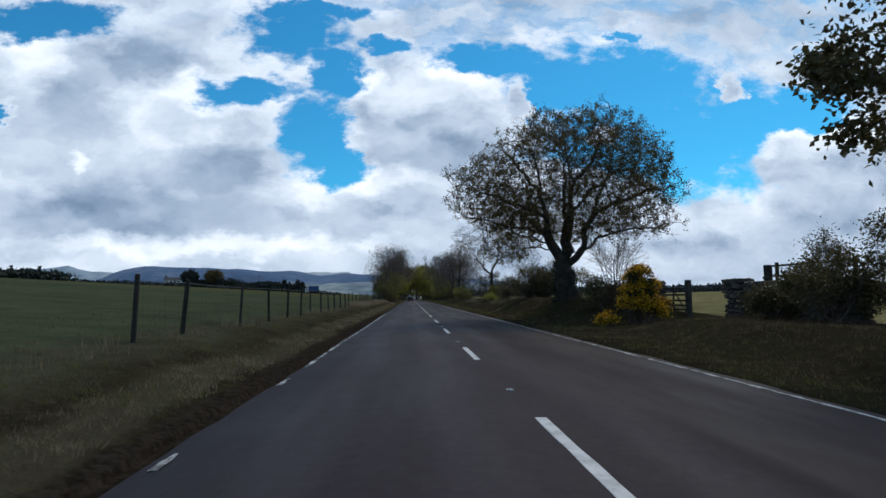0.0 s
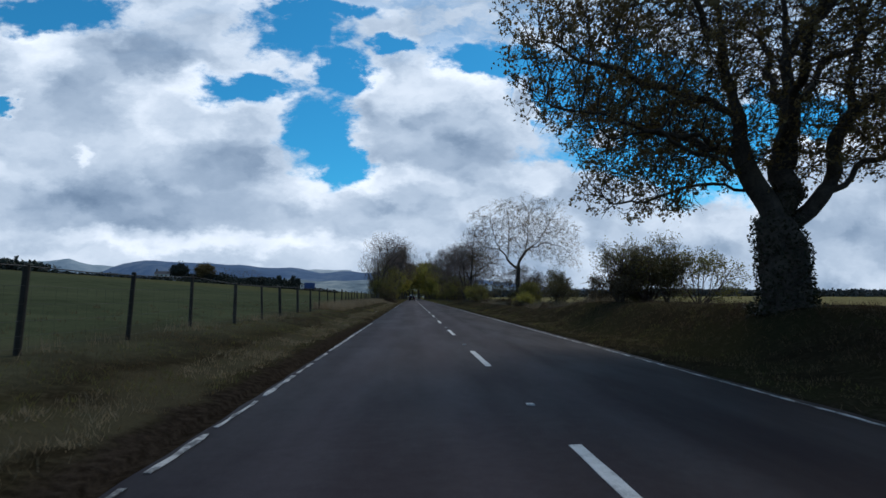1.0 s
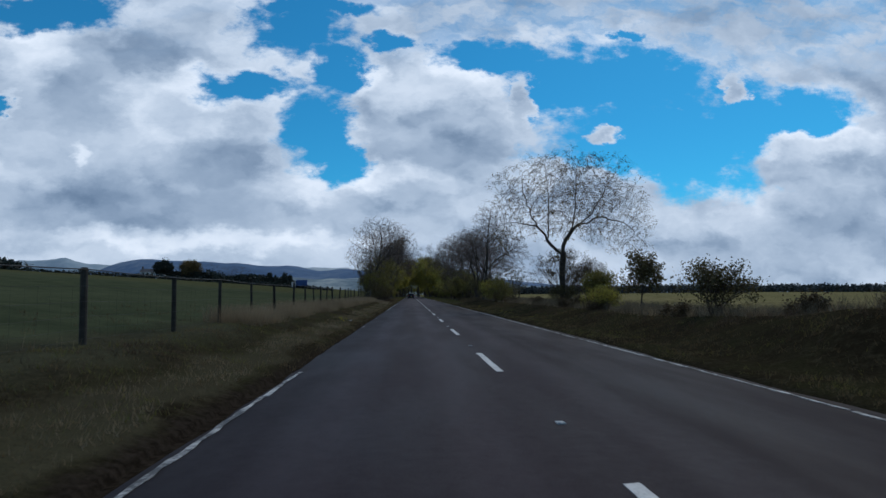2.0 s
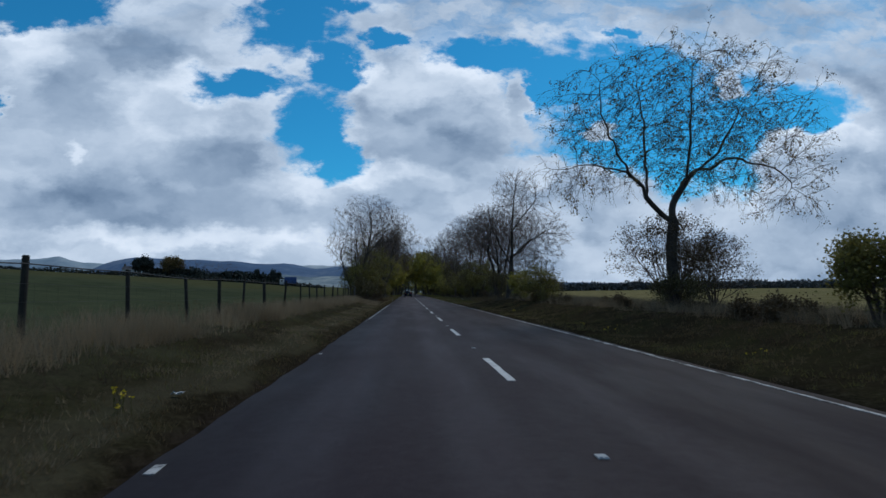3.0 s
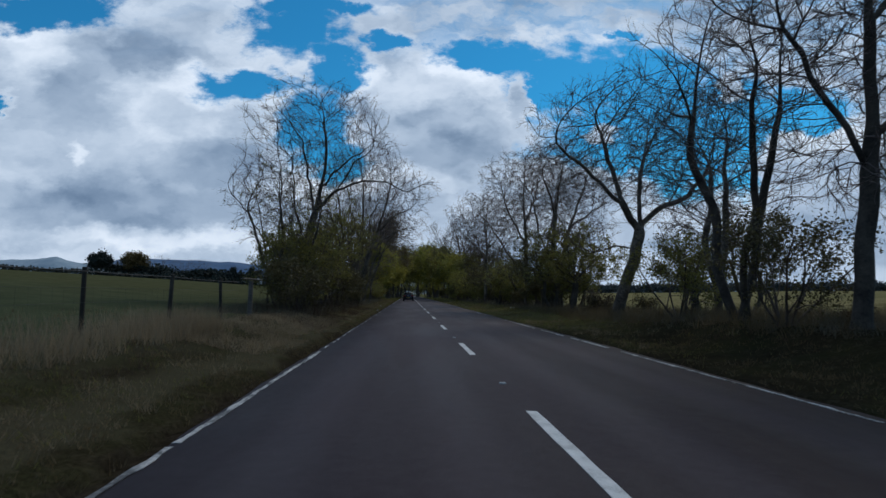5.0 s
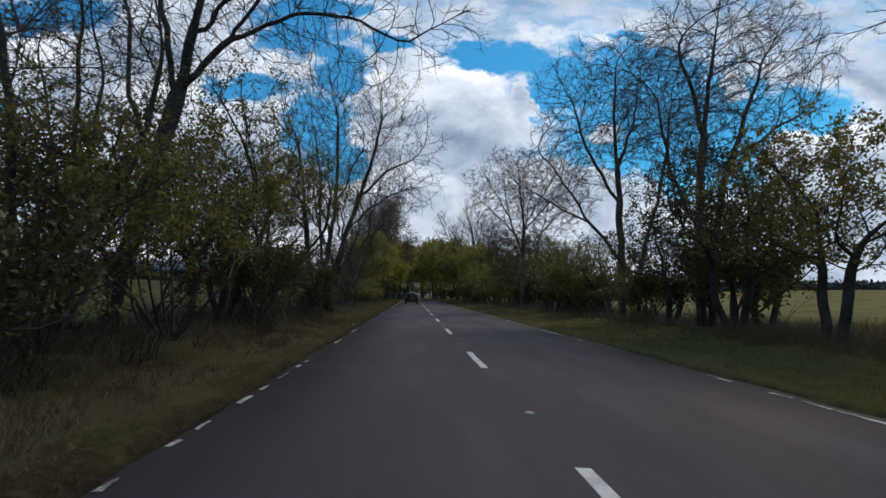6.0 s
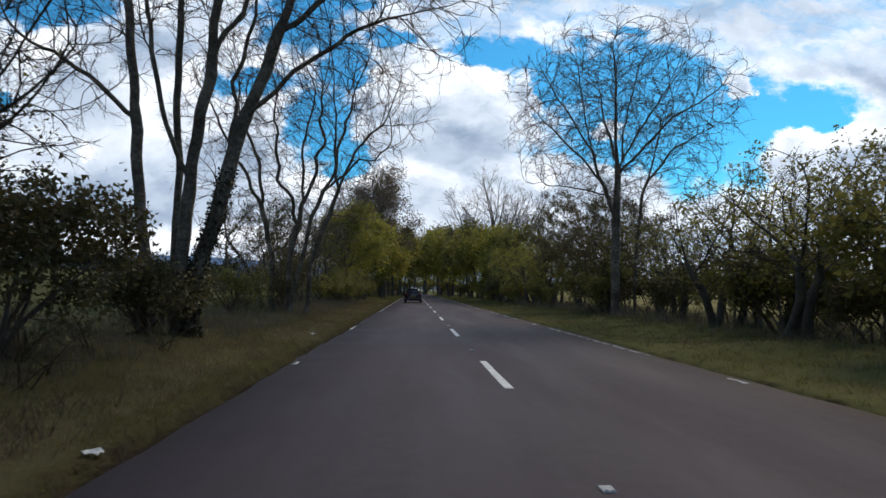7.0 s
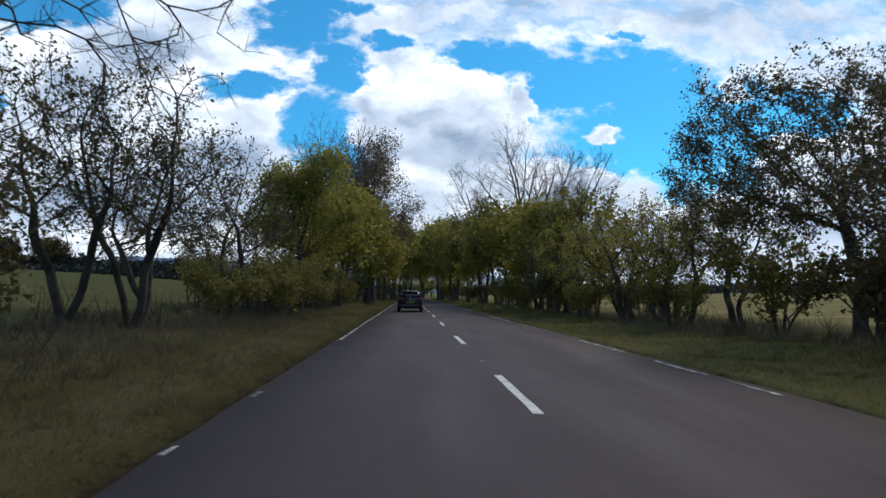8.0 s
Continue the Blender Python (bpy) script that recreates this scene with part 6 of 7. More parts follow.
def build_grass():
    rng = np.random.default_rng(9)
    y1 = 205
    blades("verge_grass", "short dull grass of the left verge", GRASS_DULL, scatter(rng, 110000, -6.9, -3.9, -3, y1, 0.15, 2.2, 1), 0.085, 0.011, 1, 0.8)
    blades("verge_grass", "short greener grass of the left verge", GRASS_GREEN, scatter(rng, 46000, -6.9, -3.9, -3, y1, 0.5, 2.6, 2), 0.10, 0.011, 2, 0.8)
    blades("dry_grass", "tall pale dead grass along the fence", GRASS_DRY, scatter(rng, 50000, -7.5, -5.8, 56, 115, 0.3, 3.0, 3), 0.55, 0.011, 3, 0.5)
    blades("dry_grass", "pale dead grass along the fence", GRASS_DRY, scatter(rng, 3000, -7.4, -6.2, 0, 48, 0.5, 3.0, 13), 0.25, 0.010, 13)
    blades("dry_grass", "pale dead grass tufts on the verge's lip", GRASS_DRY, scatter(rng, 50000, -5.0, -3.95, -3, y1, 0.35, 2.0, 4), 0.10, 0.010, 4, 0.8)
    blades("verge_grass", "dull grass creeping to the road's edge", GRASS_DULL, scatter(rng, 30000, -4.2, -3.56, 48, y1, 0.2, 1.2, 21), 0.09, 0.011, 21, 0.8)
    blades("verge_grass", "greener grass creeping to the road's edge", GRASS_GREEN, scatter(rng, 16000, -5.0, -3.6, 140, y1, 0.25, 2.2, 22), 0.11, 0.011, 22, 0.8)
    blades("dead_stalks", "brown dead stalks and nettles below the fence", STALK, scatter(rng, 9000, -6.3, -4.9, 40, 128, 0.5, 3.4, 5), 0.16, 0.010, 5, 0.9)
    blades("verge_grass", "dull brownish grass of the right verge", GRASS_DULL, scatter(rng, 100000, 3.62, 8.2, -3, y1, 0.2, 2.4, 6), 0.095, 0.011, 6, 0.8)
    blades("verge_grass", "greener grass of the right verge", GRASS_GREEN, scatter(rng, 30000, 3.66, 7.0, -3, 120, 0.65, 3.0, 7), 0.10, 0.011, 7, 0.8)
    blades("verge_grass", "fresh green grass of the right verge", GRASS_GREEN, scatter(rng, 68000, 3.7, 7.4, 119, y1, 0.1, 3.0, 8), 0.11, 0.011, 8, 0.8)
    blades("dead_stalks", "brown dead bracken and stalks on the bank", STALK, scatter(rng, 26000, 5.6, 9.6, 4, 118, 0.25, 3.0, 9), 0.20, 0.010, 9, 0.9)
    blades("dry_grass", "tall pale grass at the field's edge", GRASS_DRY, scatter(rng, 40000, 6.9, 13.0, 44, 190, 0.4, 4.0, 10), 0.40, 0.012, 10, 0.5)
    blades("dead_stalks", "grey-brown dead growth under the left hedge", STALK_PALE, scatter(rng, 34000, -9.6, -5.2, 121, 188, 0.15, 3.0, 23), 0.34, 0.011, 23, 0.7)
    blades("verge_grass", "rank dead grass on the left bank", STALK, scatter(rng, 14000, -6.6, -4.2, 118, 146, 0.2, 2.4, 24), 0.20, 0.011, 24, 0.8)
    blades("verge_grass", "rank dull grass on the left bank", GRASS_DULL, scatter(rng, 22000, -7.4, -4.2, 140, 192, 0.15, 2.4, 28), 0.17, 0.011, 28, 0.8)
    blades("dead_stalks", "grey-brown dead growth under the right hedge", STALK_PALE, scatter(rng, 34000, 6.2, 10.5, 108, 188, 0.15, 3.0, 25), 0.32, 0.011, 25, 0.7)
    blades("dry_grass", "pale dry grass blades among the green", GRASS_DRY, scatter(rng, 14000, 3.8, 7.0, 112, 192, 0.4, 2.0, 26), 0.15, 0.010, 26, 0.8)
    blades("dead_stalks", "tall bleached growth behind the bank", STALK_PALE, scatter(rng, 36000, 7.2, 15.0, 46, 120, 0.2, 3.4, 27), 0.42, 0.012, 27, 0.7)
    blades("dead_stalks", "tall grey-brown rough grass behind the verge", GRASS_DULL, scatter(rng, 24000, 6.0, 14.0, 110, 134, 0.1, 3.0, 29), 0.5, 0.013, 29, 0.7)
    blades("dry_grass", "pale dead grass at the end of the fence", GRASS_DRY, scatter(rng, 16000, -7.0, -4.3, 111, 125, 0.15, 2.0, 30), 0.17, 0.011, 30, 0.8)
    blades("crop", "young green crop beyond the fence", GRASS_DULL, scatter(rng, 9000, -12, -7.2, -3, 150, 0.0), 0.12, 0.014, 11)
    blades("verge_grass", "short grass under the far trees", GRASS_GREEN, np.concatenate([scatter(rng, 6000, -8, -3.45, y1, 300), scatter(rng, 6000, 3.45, 8, y1, 300)]), 0.25, 0.04, 12)


build_grass()


def build_undergrowth():
    """Twiggy brown undergrowth under the left thicket and the right hedge."""
    rng = np.random.default_rng(12)
    for x0, x1, y0, y1, n, label in ((-8.0, -5.2, 123, 150, 700, "tangled dark undergrowth below the thicket"), (6.6, 9.4, 112, 186, 700, "dead twiggy undergrowth at the hedge's foot"),
                                     (-9.5, -6.0, 150, 190, 350, "thin twiggy undergrowth below the trees")):
        foot = scatter(rng, n, x0, x1, y0, y1)
        way = rng.normal(size=(n, 3)) * np.array([0.5, 0.5, 0.2]) + np.array([0, 0, 1.0])
        pts = wander(rng, foot, way, rng.uniform(0.4, 1.2, n), 4, 0.22, np.array([0, 0, -0.05]))
        ob = part("undergrowth", sheet("undergrowth", *tubes(pts, np.tile([0.010, 0.009, 0.007, 0.005, 0.003], (n, 1)), 3), True), STALK)
        tagged(ob, label, "undergrowth", kind="stuff")


build_undergrowth()

daff_rng = np.random.default_rng(3)
for x, y in [(4.45, 75.4), (4.6, 68.1), (4.5, 78.1), (4.75, 92.8), (-4.25, 63.9), (-4.4, 64.2)]:
    n = 5
    foot = np.array([x, y, 0]) + daff_rng.normal(size=(n, 3)) * np.array([0.09, 0.07, 0])
    foot[:, 2] = land(foot[:, 0], foot[:, 1])
    tuft = new("wild_flowers")
    tagged(tuft, "small tuft of yellow wild flowers in the grass", "flower", "flower tufts")
    top = foot + daff_rng.normal(size=(n, 3)) * 0.04 + np.array([0, 0, 0.17])
    tagged(part("stalk", sheet("stalk", *tubes(np.stack([foot, top], 1), np.full((n, 2), 0.004), 3)), GRASS_GREEN, tuft), kind="stuff")
    tagged(part("bloom", sheet("bloom", *leaves_at(daff_rng, np.repeat(top, 4, 0), 0.032)), DAFFODIL, tuft), kind="stuff")


# ---- fence, gateway, walls ----
def build_fence():
    rng = np.random.default_rng(21)
    fence = tagged(new("wire_fence"), "post-and-wire stock fence of weathered grey posts along the field", "fence")
    bm = bmesh.new()
    bmesh.ops.create_cone(bm, cap_ends=True, segments=10, radius1=0.05, radius2=0.046, depth=1.7, matrix=Matrix.Translation((0, 0, 0.5)))
    bmesh.ops.bevel(bm, geom=[e for e in bm.edges if all(v.co.z > 1.3 for v in e.verts)], offset=0.012, segments=1, affect="EDGES")
    mesh = bpy.data.meshes.new("post")
    bm.to_mesh(mesh)
    corner = mesh.copy()
    tops = []
    along = [12.9, 15.7, 20.4, 24.2, 28.1, 31.4, 35.0, 38.6, 42.0, 44.9, 48.9, 52.9, 56.4, 59.8, 63.1, 66.6, 69.9, 73.2, 75.9, 78.4, 81.5, 84.8, 88.5, 91.8, 95.3, 98.7, 102.2, 105.8, 109.6, 113.3, 117.6, 120.7]
    for j, y in enumerate(along):
        x = -7.0 + 0.06 * math.sin(y * 0.3) + rng.uniform(-0.05, 0.05)
        last = j == len(along) - 1
        post = part("corner_post", corner, POST_GREY, fence, "stout pale grey corner post") if last else part("post", mesh, WEATHERED, fence)
        big = rng.uniform(0.85, 1.3)
        lean_x, lean_y = rng.normal(0, 2.0), rng.normal(0, 2.0)
        if j in (1, 9):
            lean_y, big = 6.0, 1.25
        if last:
            lean_y, big = 0.0, 1.7
        z = floor_at(x, y)
        post.matrix_basis = pose(x, y, z, lean_y, lean_x, rng.uniform(0, 360)) @ Matrix.Diagonal((big, big, rng.uniform(0.94, 1.05), 1))
        tops.append((x, y, z))
        if last:
            part("rail", box(bmesh.new(), (0.09, 2.4, 0.05), (x, y + 0.25, z + 1.37), 0.0, 0.0, 0.01), POST_GREY, fence, "pale timber rail across the corner post")
    tops = np.array(tops)
    for h in (1.26, 0.98, 0.72, 0.48, 0.27, 0.1):
        pts = np.concatenate([[a, (a + b) / 2 - np.array([0, 0, 0.012])] for a, b in zip(tops, tops[1:])]) + np.array([0.05, 0, h])
        part("wire", sheet("wire", *tubes(pts[None], np.full((1, len(pts)), 0.009 if h > 1 else 0.002), 4), True), WIRE, fence)
    n = int((tops[-1, 1] - tops[0, 1]) / 0.3)
    ys = np.linspace(tops[0, 1], tops[-1, 1], n)
    xs, zs = np.interp(ys, tops[:, 1], tops[:, 0]) + 0.05, np.interp(ys, tops[:, 1], tops[:, 2])
    pts = np.stack([np.stack([xs, ys, zs + 0.1], -1), np.stack([xs, ys, zs + 0.98], -1)], 1)
    part("netting", sheet("netting", *tubes(pts, np.full((n, 2), 0.0012), 3)), WIRE, fence, "upright wires of the stock netting")


def timber(name, size, centre, parent, turn=0.0, tilt=0.0, bevel=0.01, material=WEATHERED, label=""):
    return part(name, box(bmesh.new(), size, centre, turn, tilt, bevel), material, parent, label)


def build_gateway():
    z = floor_at(9.85, 23.9)
    post = tagged(new("gate_post"), "stout weathered timber gate post beside the field entrance", "post", "gate posts")
    post.location = (9.85, 23.9, z)
    timber("shaft", (0.20, 0.20, 1.75), (0, 0, 0.62), post, 8, 0, 0.02)
    timber("hinge", (0.06, 0.24, 0.05), (-0.08, 0, 1.1), post, 8, 0, 0.005, WIRE)
    copy_thing(post, pose(10.2, 19.0, floor_at(10.2, 19.0) + 0.35, 0, 0, 20))
    gate = tagged(new("field_gate"), "grey five-bar timber field gate beside its post", "gate")
    gate.location = (9.95, 24.15, z)
    gate.rotation_euler = (0, 0, radians(86))
    for h in (0.28, 0.46, 0.66, 0.90, 1.16):
        timber("rail", (2.9, 0.03, 0.075), (1.5, 0, h), gate, 0, 0, 0.006)
    for x, w in ((0.08, 0.09), (1.5, 0.07), (2.92, 0.08)):
        timber("stile", (w, 0.05, 1.12), (x, 0.04, 0.72), gate, 0, 0, 0.006)
    timber("brace", (1.75, 0.03, 0.07), (0.8, 0.075, 0.72), gate, 0, -36, 0.006)
    rails = tagged(new("rail_fence"), "short timber rail fence beside the gate post", "fence")
    for h in (1.82, 2.14):
        timber("rail", (0.05, 3.4, 0.06), (10.36, 17.2, h), rails, 4, 0, 0.008)
    for y in (15.6, 17.2, 18.7):
        timber("post", (0.09, 0.09, 2.2), (10.42 - 0.07 * (y - 17.2), y, 1.15), rails, 3, 0, 0.01)


def build_stone_wall(x, y, length, height, turn, seed, label):
    """A dry-stone wall stub: every stone is a piece of its own."""
    rng = np.random.default_rng(seed)
    wall = tagged(new("stone_wall"), label, "wall")
    wall.matrix_basis = pose(x, y, floor_at(x, y) - 0.08, 0, 0, turn)
    shapes = []
    for k in range(6):
        bm = bmesh.new()
        bmesh.ops.create_icosphere(bm, subdivisions=1, radius=0.5)
        for v in bm.verts:
            v.co = Vector([math.copysign(abs(c * 2) ** 0.55, c) / 2 for c in v.co]) + Vector(rng.normal(size=3) * 0.04)
        mesh = bpy.data.meshes.new("stone")
        bm.to_mesh(mesh)
        bm.free()
        shapes.append(mesh)
    z = 0.0
    while z < height:
        h = rng.uniform(0.13, 0.22)
        for side in (-0.16, 0.16):
            s = -length / 2 + rng.uniform(0, 0.1)
            while s < length / 2:
                w = rng.uniform(0.2, 0.42)
                stone = part("stone", shapes[rng.integers(6)], STONE, wall)
                stone.matrix_basis = pose(side + rng.normal() * 0.02, s + w / 2, z + h / 2, *rng.normal(size=3) * 5) @ Matrix.Diagonal((0.38, w * 1.06, h * 1.1, 1))
                s += w
        z += h * 0.95


build_fence()
build_gateway()
build_stone_wall(9.25, 26.4, 1.9, 1.3, 10, 31, "broken end of a dry-stone wall behind the gorse")
build_stone_wall(10.05, 17.2, 5.2, 1.15, -3, 32, "mossy dry-stone wall beside the field gateway")
build_stone_wall(9.95, 20.2, 0.8, 1.55, 4, 33, "square stone pier at the field gateway")
shrub(9.3, 17.4, 141, 1.0, 0.9, clear=0.02, leaf=LEAF_DARK, leaves=4000, label="dark bramble over the wall stub")
shrub(9.3, 14.9, 142, 1.9, 1.2, clear=0.02, leaf=LEAF_DARK, leaves=8500, label="dark bramble against the wall stub")
plant("thorn_sapling", "thin pale sapling behind the wall", "tree", 10.9, 17.2, 143, 3.0, 0.7, 3, BUSH, BARK_GREY, TWIG_PURPLE, 0.03, 0.25, leaf=LEAF_DARK, leaves=900, leaf_size=0.07, stem_tilt=10)


# ---- far farm, woods ----
def build_farmhouse(x, y, turn):
    house = tagged(new("farmhouse"), "white rendered farmhouse with a slate roof far across the field", "house")
    house.matrix_basis = pose(x, y, floor_at(x, y) - 0.3, 0, 0, turn)
    wall = part("wall", box(bmesh.new(), (15, 6.0, 4.6), (0, 0, 2.3), bevel=0.02), RENDER_WHITE, house)
    bm = bmesh.new()
    v = [bm.verts.new(c) for c in ((-7.8, -3.4, 4.5), (7.8, -3.4, 4.5), (7.8, 3.4, 4.5), (-7.8, 3.4, 4.5), (-7.8, 0, 6.6), (7.8, 0, 6.6))]
    for f in ((0, 1, 5, 4), (2, 3, 4, 5), (1, 2, 5), (3, 0, 4), (3, 2, 1, 0)):
        bm.faces.new([v[i] for i in f])
    part("roof", bm, SLATE, house)
    for s in (-6.8, 6.8):
        part("chimney", box(bmesh.new(), (0.8, 0.6, 1.6), (s, 0, 7.2), bevel=0.04), STONE, house)
    for cx in (-5.5, -2.8, 0.0, 2.8, 5.5):
        for cz in (1.3, 3.4):
            if cx or cz > 2:
                win = part("window", box(bmesh.new(), (1.1, 0.12, 1.2), (cx, -3.02, cz)), DARK_GLASS, house)
                part("sill", box(bmesh.new(), (1.3, 0.2, 0.1), (cx, -3.08, cz - 0.66)), RENDER_WHITE, win)
    part("door", box(bmesh.new(), (1.0, 0.12, 2.1), (0, -3.02, 1.05)), BARK_BROWN, house)


build_farmhouse(-168, 437, 6)
plant("cypress_tree", "dark dense evergreen beside the farmhouse", "tree", -128.6, 353.3, 101, 9.0, 5.0, 3, BUSH, BARK_DARK, TWIG_DARK, 0.2, 0.0, leaf=FAR_WOOD, leaves=7000, leaf_size=0.7, cluster=0.6, stem_tilt=18)
plant("sycamore_tree", "yellow-green tree in young leaf by the farm", "tree", -114.8, 355.6, 102, 10.0, 6.2, 2, BUSH, BARK_DARK, TWIG_DARK, 0.25, 0.02, leaf=LEAF_OAK, leaves=6000, leaf_size=0.6, cluster=0.6, stem_tilt=15)
for i, (x, y) in enumerate([(-105.6, 360.2), (-98.7, 363.7), (-90.6, 360.2)]):
    ash(x, y, 103 + i, 9.5, 5.2, points=200, twigs=300, kill=1.2, size=0.8, twig_len=1.5, label="far bare tree by the farm", group="far farm trees")
for i, (x, y, h) in enumerate([(-75.1, 355.6, 7.6), (-66.5, 353.3, 8.2), (-64.6, 355.6, 7.0)]):
    plant("conifer_tree", "narrow dark conifer on the skyline", "tree", x, y, 110 + i, h, 1.2, 1, BUSH, BARK_DARK, TWIG_DARK, 0.12, 0.05, leaf=FAR_WOOD, leaves=1800, leaf_size=0.5, cluster=0.25,
          group="far conifers")


def build_wood(name, label, count, line, deep, height, seed, leaf=FAR_WOOD, size=1.6):
    """A far belt of trees as one mass of leaf clumps with an uneven top."""
    rng = np.random.default_rng(seed)
    (x0, y0), (x1, y1) = line
    k = rng.random(count)
    x = x0 + (x1 - x0) * k + rng.normal(size=count) * deep
    y = y0 + (y1 - y0) * k + rng.normal(size=count) * deep
    run = k * math.hypot(x1 - x0, y1 - y0)
    top = height * (0.75 + 0.25 * wave(run, run * 0, 11, seed) + 0.15 * wave(run, run * 0, 3.5, seed + 2))
    spot = np.stack([x, y, land(x, y) + top * rng.random(count) ** 0.7], -1)
    return tagged(part(name, sheet(name, *leaves_at(rng, spot, size)), leaf), label, "wood", kind="stuff")


build_wood("far_wood", "low dark wood beside the far farm", 7000, ((-128.6, 360.2), (-61.9, 355.6)), 2.0, 5.6, 1, size=1.2)
build_wood("far_hedge", "dark hedge along the far side of the crop", 9000, ((-330, 330), (-40, 330)), 1.0, 1.7, 2, size=1.0)
build_wood("far_wood", "dark wood at the top of the field", 7000, ((-330, 300), (-172, 300)), 5.0, 5.5, 3, size=2.2)
build_wood("far_wood", "long dark wood across the pasture", 30000, ((40, 625), (760, 420)), 6.0, 7.0, 4, HAZY_WOOD, 2.4)


def build_lorry(x, y, turn):
    lorry = tagged(new("lorry"), "white-cabbed lorry with a blue box body far across the field", "lorry")
    lorry.matrix_basis = pose(x, y, floor_at(x, y), 0, 0, turn)
    part("box_body", box(bmesh.new(), (5.2, 2.5, 2.9), (0.9, 0, 2.5), bevel=0.06), LORRY_BLUE, lorry)
    cab = box(bmesh.new(), (1.9, 2.4, 2.4), (-2.8, 0, 1.75), bevel=0.18)
    part("cab", cab, RENDER_WHITE, lorry)
    part("windscreen", box(bmesh.new(), (0.06, 2.0, 0.8), (-3.74, 0, 2.3), bevel=0.01), DARK_GLASS, lorry)
    part("side_window", box(bmesh.new(), (0.8, 0.06, 0.7), (-2.9, -1.19, 2.3), bevel=0.01), DARK_GLASS, lorry)
    part("chassis", box(bmesh.new(), (7.0, 0.9, 0.3), (-0.2, 0, 0.85), bevel=0.03), BLACK_PLASTIC, lorry)
    for wx in (-2.7, 1.6, 2.8):
        for wy in (-1.0, 1.0):
            bm = bmesh.new()
            bmesh.ops.create_cone(bm, cap_ends=True, segments=18, radius1=0.5, radius2=0.5, depth=0.3, matrix=Matrix.Translation((wx, wy, 0.5)) @ Matrix.Rotation(radians(90), 4, "X"))
            part("wheel", bm, TYRE, lorry)


build_lorry(-54.5, 329.0, 8)


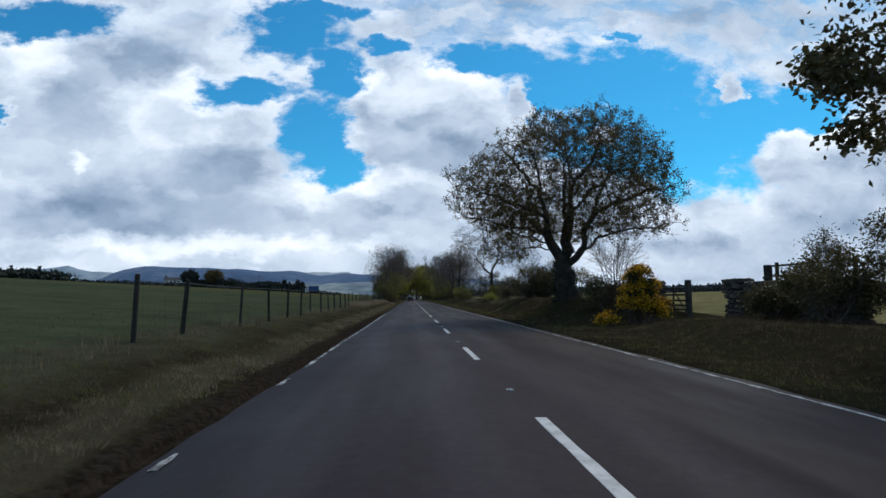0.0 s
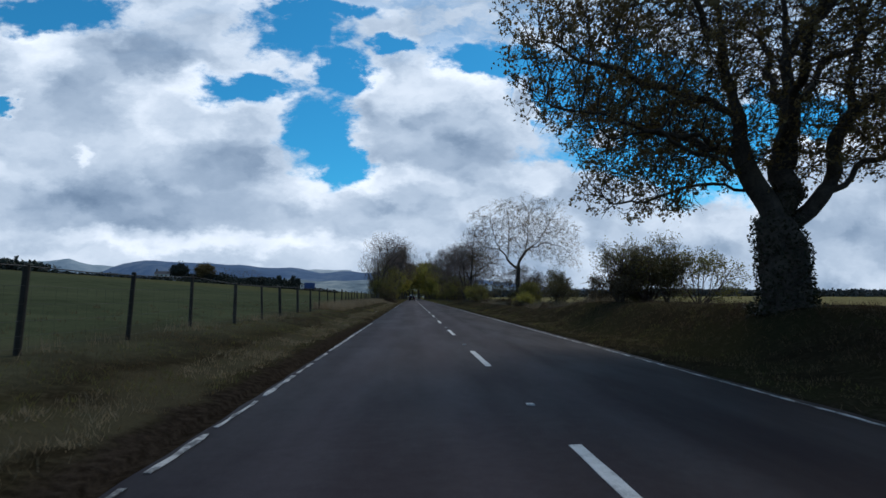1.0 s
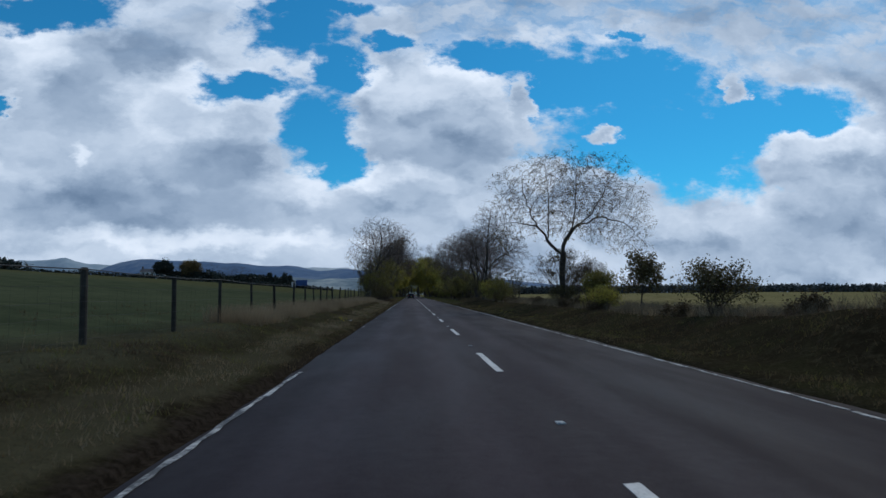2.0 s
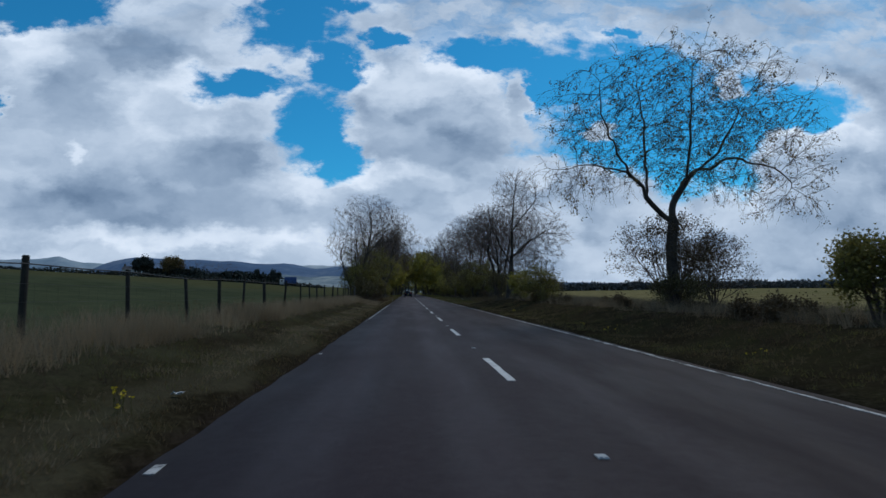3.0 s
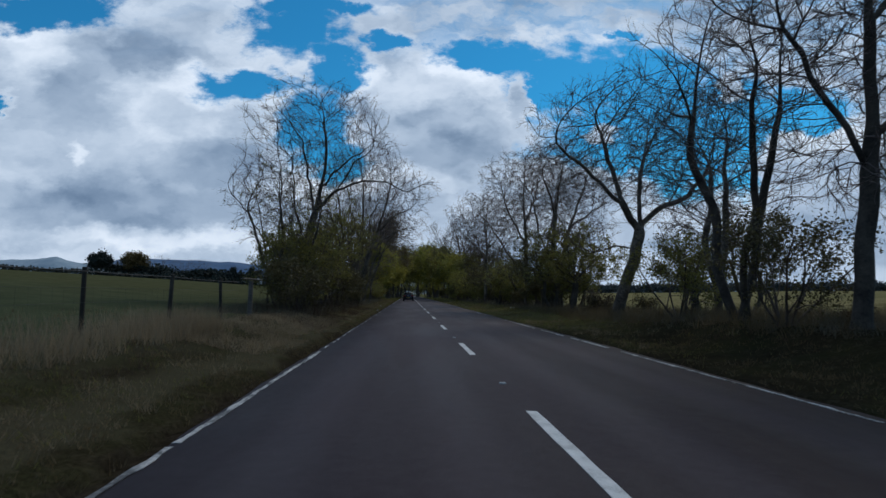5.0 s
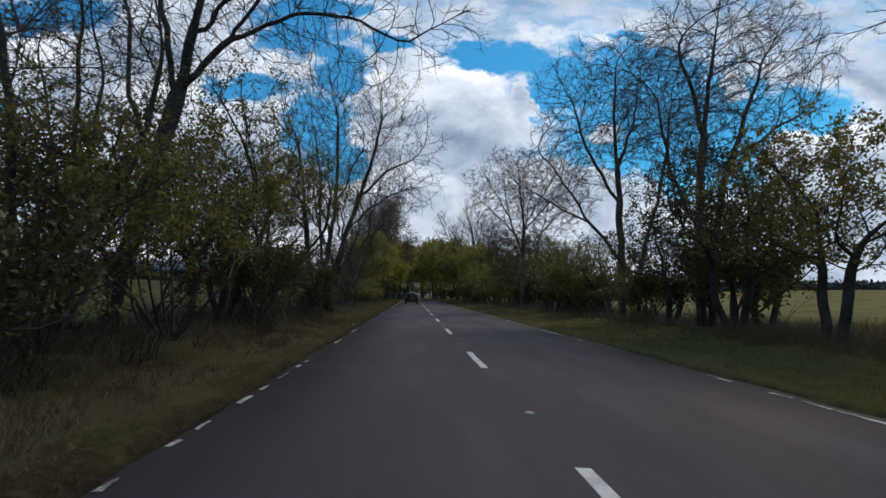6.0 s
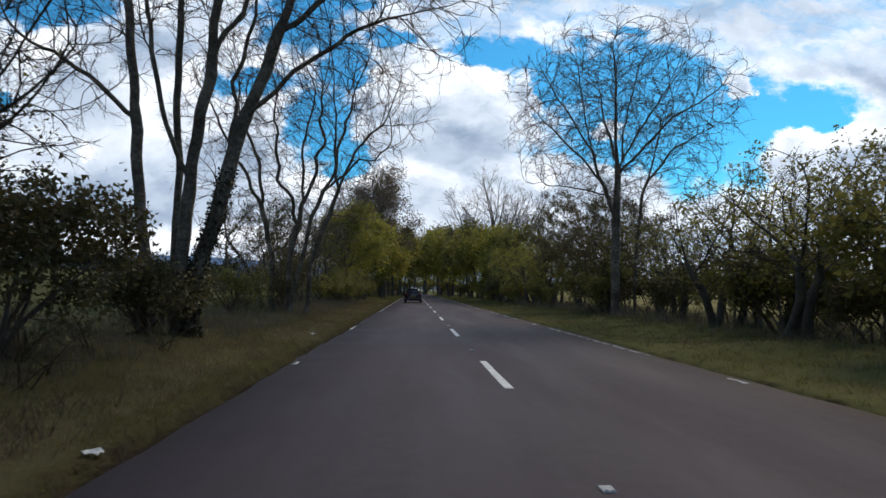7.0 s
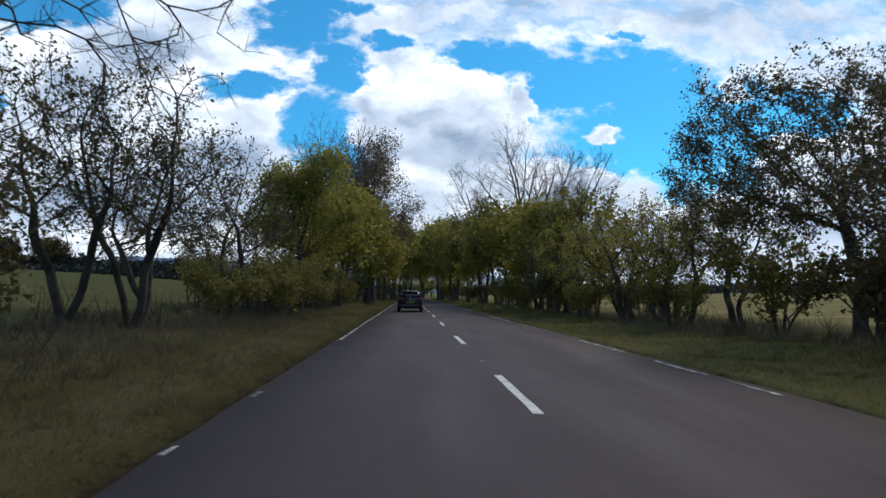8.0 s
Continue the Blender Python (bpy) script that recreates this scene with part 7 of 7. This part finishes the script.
# ---- car ahead ----
def build_car(x, y):
    car = tagged(new("car"), "dark purple-black hatchback seen from behind in its lane", "car")
    car.location = (x, y, 0.004)

    def loft(sections, across):
        bm = bmesh.new()
        rings = []
        for yy, pts in sections:
            ring = [bm.verts.new((sx * w, yy, z)) for sx, order in ((-1, pts), (1, pts[::-1])) for w, z in order]
            rings.append(ring)
        n = len(rings[0])
        for a, b in zip(rings, rings[1:]):
            for i in range(n):
                bm.faces.new((a[i], a[(i + 1) % n], b[(i + 1) % n], b[i]))
        bm.faces.new(rings[0][::-1])
        bm.faces.new(rings[-1])
        bmesh.ops.recalc_face_normals(bm, faces=bm.faces)
        bmesh.ops.bevel(bm, geom=list(bm.edges), offset=across, segments=2, affect="EDGES", clamp_overlap=True)
        for f in bm.faces:
            f.smooth = True
        return bm

    low = [(0.00, [(0.70, 0.34), (0.82, 0.50), (0.84, 0.78), (0.76, 0.98)]), (0.22, [(0.80, 0.22), (0.89, 0.48), (0.90, 0.80), (0.82, 1.02)]),
           (2.2, [(0.82, 0.20), (0.90, 0.48), (0.90, 0.80), (0.84, 0.98)]), (3.2, [(0.82, 0.20), (0.90, 0.48), (0.89, 0.78), (0.80, 0.94)]),
           (4.0, [(0.78, 0.22), (0.86, 0.46), (0.82, 0.68), (0.70, 0.78)]), (4.25, [(0.60, 0.30), (0.70, 0.46), (0.66, 0.60), (0.5, 0.66)])]
    part("body", loft(low, 0.04), CAR_PAINT, car)
    cabin = [(0.05, [(0.74, 0.96), (0.70, 1.12), (0.66, 1.18)]), (0.42, [(0.79, 0.96), (0.68, 1.38), (0.58, 1.44)]), (1.6, [(0.80, 0.96), (0.70, 1.44), (0.58, 1.50)]),
             (2.5, [(0.78, 0.94), (0.66, 1.38), (0.54, 1.43)]), (3.3, [(0.74, 0.92), (0.66, 0.96), (0.5, 0.98)])]
    part("cabin", loft(cabin, 0.03), CAR_PAINT, car)
    part("spoiler", box(bmesh.new(), (1.16, 0.26, 0.05), (0, 0.34, 1.43), bevel=0.015), CAR_PAINT, car)
    glass = bmesh.new()
    v = [glass.verts.new(c) for c in ((-0.62, 0.085, 1.14), (0.62, 0.085, 1.14), (0.55, 0.36, 1.38), (-0.55, 0.36, 1.38), (-0.62, 0.13, 1.13), (0.62, 0.13, 1.13), (0.55, 0.40, 1.37), (-0.55, 0.40, 1.37))]
    for f in ((0, 1, 2, 3), (7, 6, 5, 4), (0, 4, 5, 1), (1, 5, 6, 2), (2, 6, 7, 3), (3, 7, 4, 0)):
        glass.faces.new([v[i] for i in f])
    bmesh.ops.translate(glass, vec=(0, -0.03, 0), verts=glass.verts)
    part("rear_window", glass, DARK_GLASS, car)
    for s in (-1, 1):
        part("tail_light", box(bmesh.new(), (0.34, 0.14, 0.16), (s * 0.66, 0.03, 0.93), bevel=0.03), RED_LENS, car)
        part("side_window", box(bmesh.new(), (0.02, 1.9, 0.3), (s * 0.752, 1.45, 1.16), 0, s * 12, 0.005), DARK_GLASS, car)
        part("door_mirror", box(bmesh.new(), (0.2, 0.12, 0.15), (s * 0.96, 2.55, 1.03), bevel=0.03), CAR_PAINT, car)
        for yy in (0.72, 3.35):
            bm = bmesh.new()
            turned = Matrix.Translation((s * 0.80, yy, 0.315)) @ Matrix.Rotation(radians(90), 4, "Y")
            bmesh.ops.create_cone(bm, cap_ends=True, segments=28, radius1=0.315, radius2=0.315, depth=0.2, matrix=turned)
            bmesh.ops.bevel(bm, geom=[e for e in bm.edges if len(e.link_faces) == 2 and any(len(f.verts) > 4 for f in e.link_faces)], offset=0.03, segments=2, affect="EDGES")
            wheel = part("wheel", bm, TYRE, car)
            bm = bmesh.new()
            bmesh.ops.create_cone(bm, cap_ends=True, segments=20, radius1=0.20, radius2=0.19, depth=0.02, matrix=Matrix.Translation((s * 0.905, yy, 0.315)) @ Matrix.Rotation(radians(90), 4, "Y"))
            part("rim", bm, ALLOY, wheel)
    part("bumper", box(bmesh.new(), (1.66, 0.24, 0.26), (0, 0.07, 0.44), bevel=0.06), CAR_PAINT, car)
    part("bumper_trim", box(bmesh.new(), (1.45, 0.2, 0.12), (0, 0.06, 0.29), bevel=0.03), BLACK_PLASTIC, car)
    plate = part("number_plate", box(bmesh.new(), (0.52, 0.02, 0.11), (0, -0.045, 0.66), bevel=0.004), PLATE_YELLOW, car, "yellow rear number plate")
    for i in range(2):
        part("plate_bar", box(bmesh.new(), (0.19, 0.008, 0.06), (-0.12 + 0.23 * i, -0.058, 0.66)), BLACK_PLASTIC, plate)
    part("badge", box(bmesh.new(), (0.1, 0.03, 0.06), (0, -0.02, 0.92), bevel=0.012), ALLOY, car)
    bm = bmesh.new()
    bmesh.ops.create_cone(bm, cap_ends=True, segments=6, radius1=0.008, radius2=0.004, depth=0.28, matrix=Matrix.Translation((0, 0.75, 1.60)) @ Matrix.Rotation(radians(25), 4, "X"))
    part("aerial", bm, BLACK_PLASTIC, car)
    bm = bmesh.new()
    bmesh.ops.create_cone(bm, cap_ends=True, segments=12, radius1=0.035, radius2=0.035, depth=0.14, matrix=Matrix.Translation((-0.5, 0.02, 0.26)) @ Matrix.Rotation(radians(90), 4, "X"))
    part("exhaust", bm, ALLOY, car)
    return car


build_car(-1.36, 201.6)

litter_rng = np.random.default_rng(8)
for x, y in [(-4.1, 64.9), (-3.7, 144.4), (6.3, 142.4), (6.2, 143.0), (-3.95, 156.0)]:
    bm = bmesh.new()
    bmesh.ops.create_grid(bm, x_segments=4, y_segments=3, size=0.5)
    for v in bm.verts:
        v.co = Vector((v.co.x * 0.13, v.co.y * 0.09, 0.03 + litter_rng.uniform(0, 0.04)))
    bmesh.ops.solidify(bm, geom=bm.faces[:], thickness=0.006)
    scrap = part("litter", bm, WHITE_LITTER)
    scrap.location = (x, y, floor_at(x, y))
    tagged(scrap, "crumpled scrap of white litter in the grass", "litter", "scraps of litter")
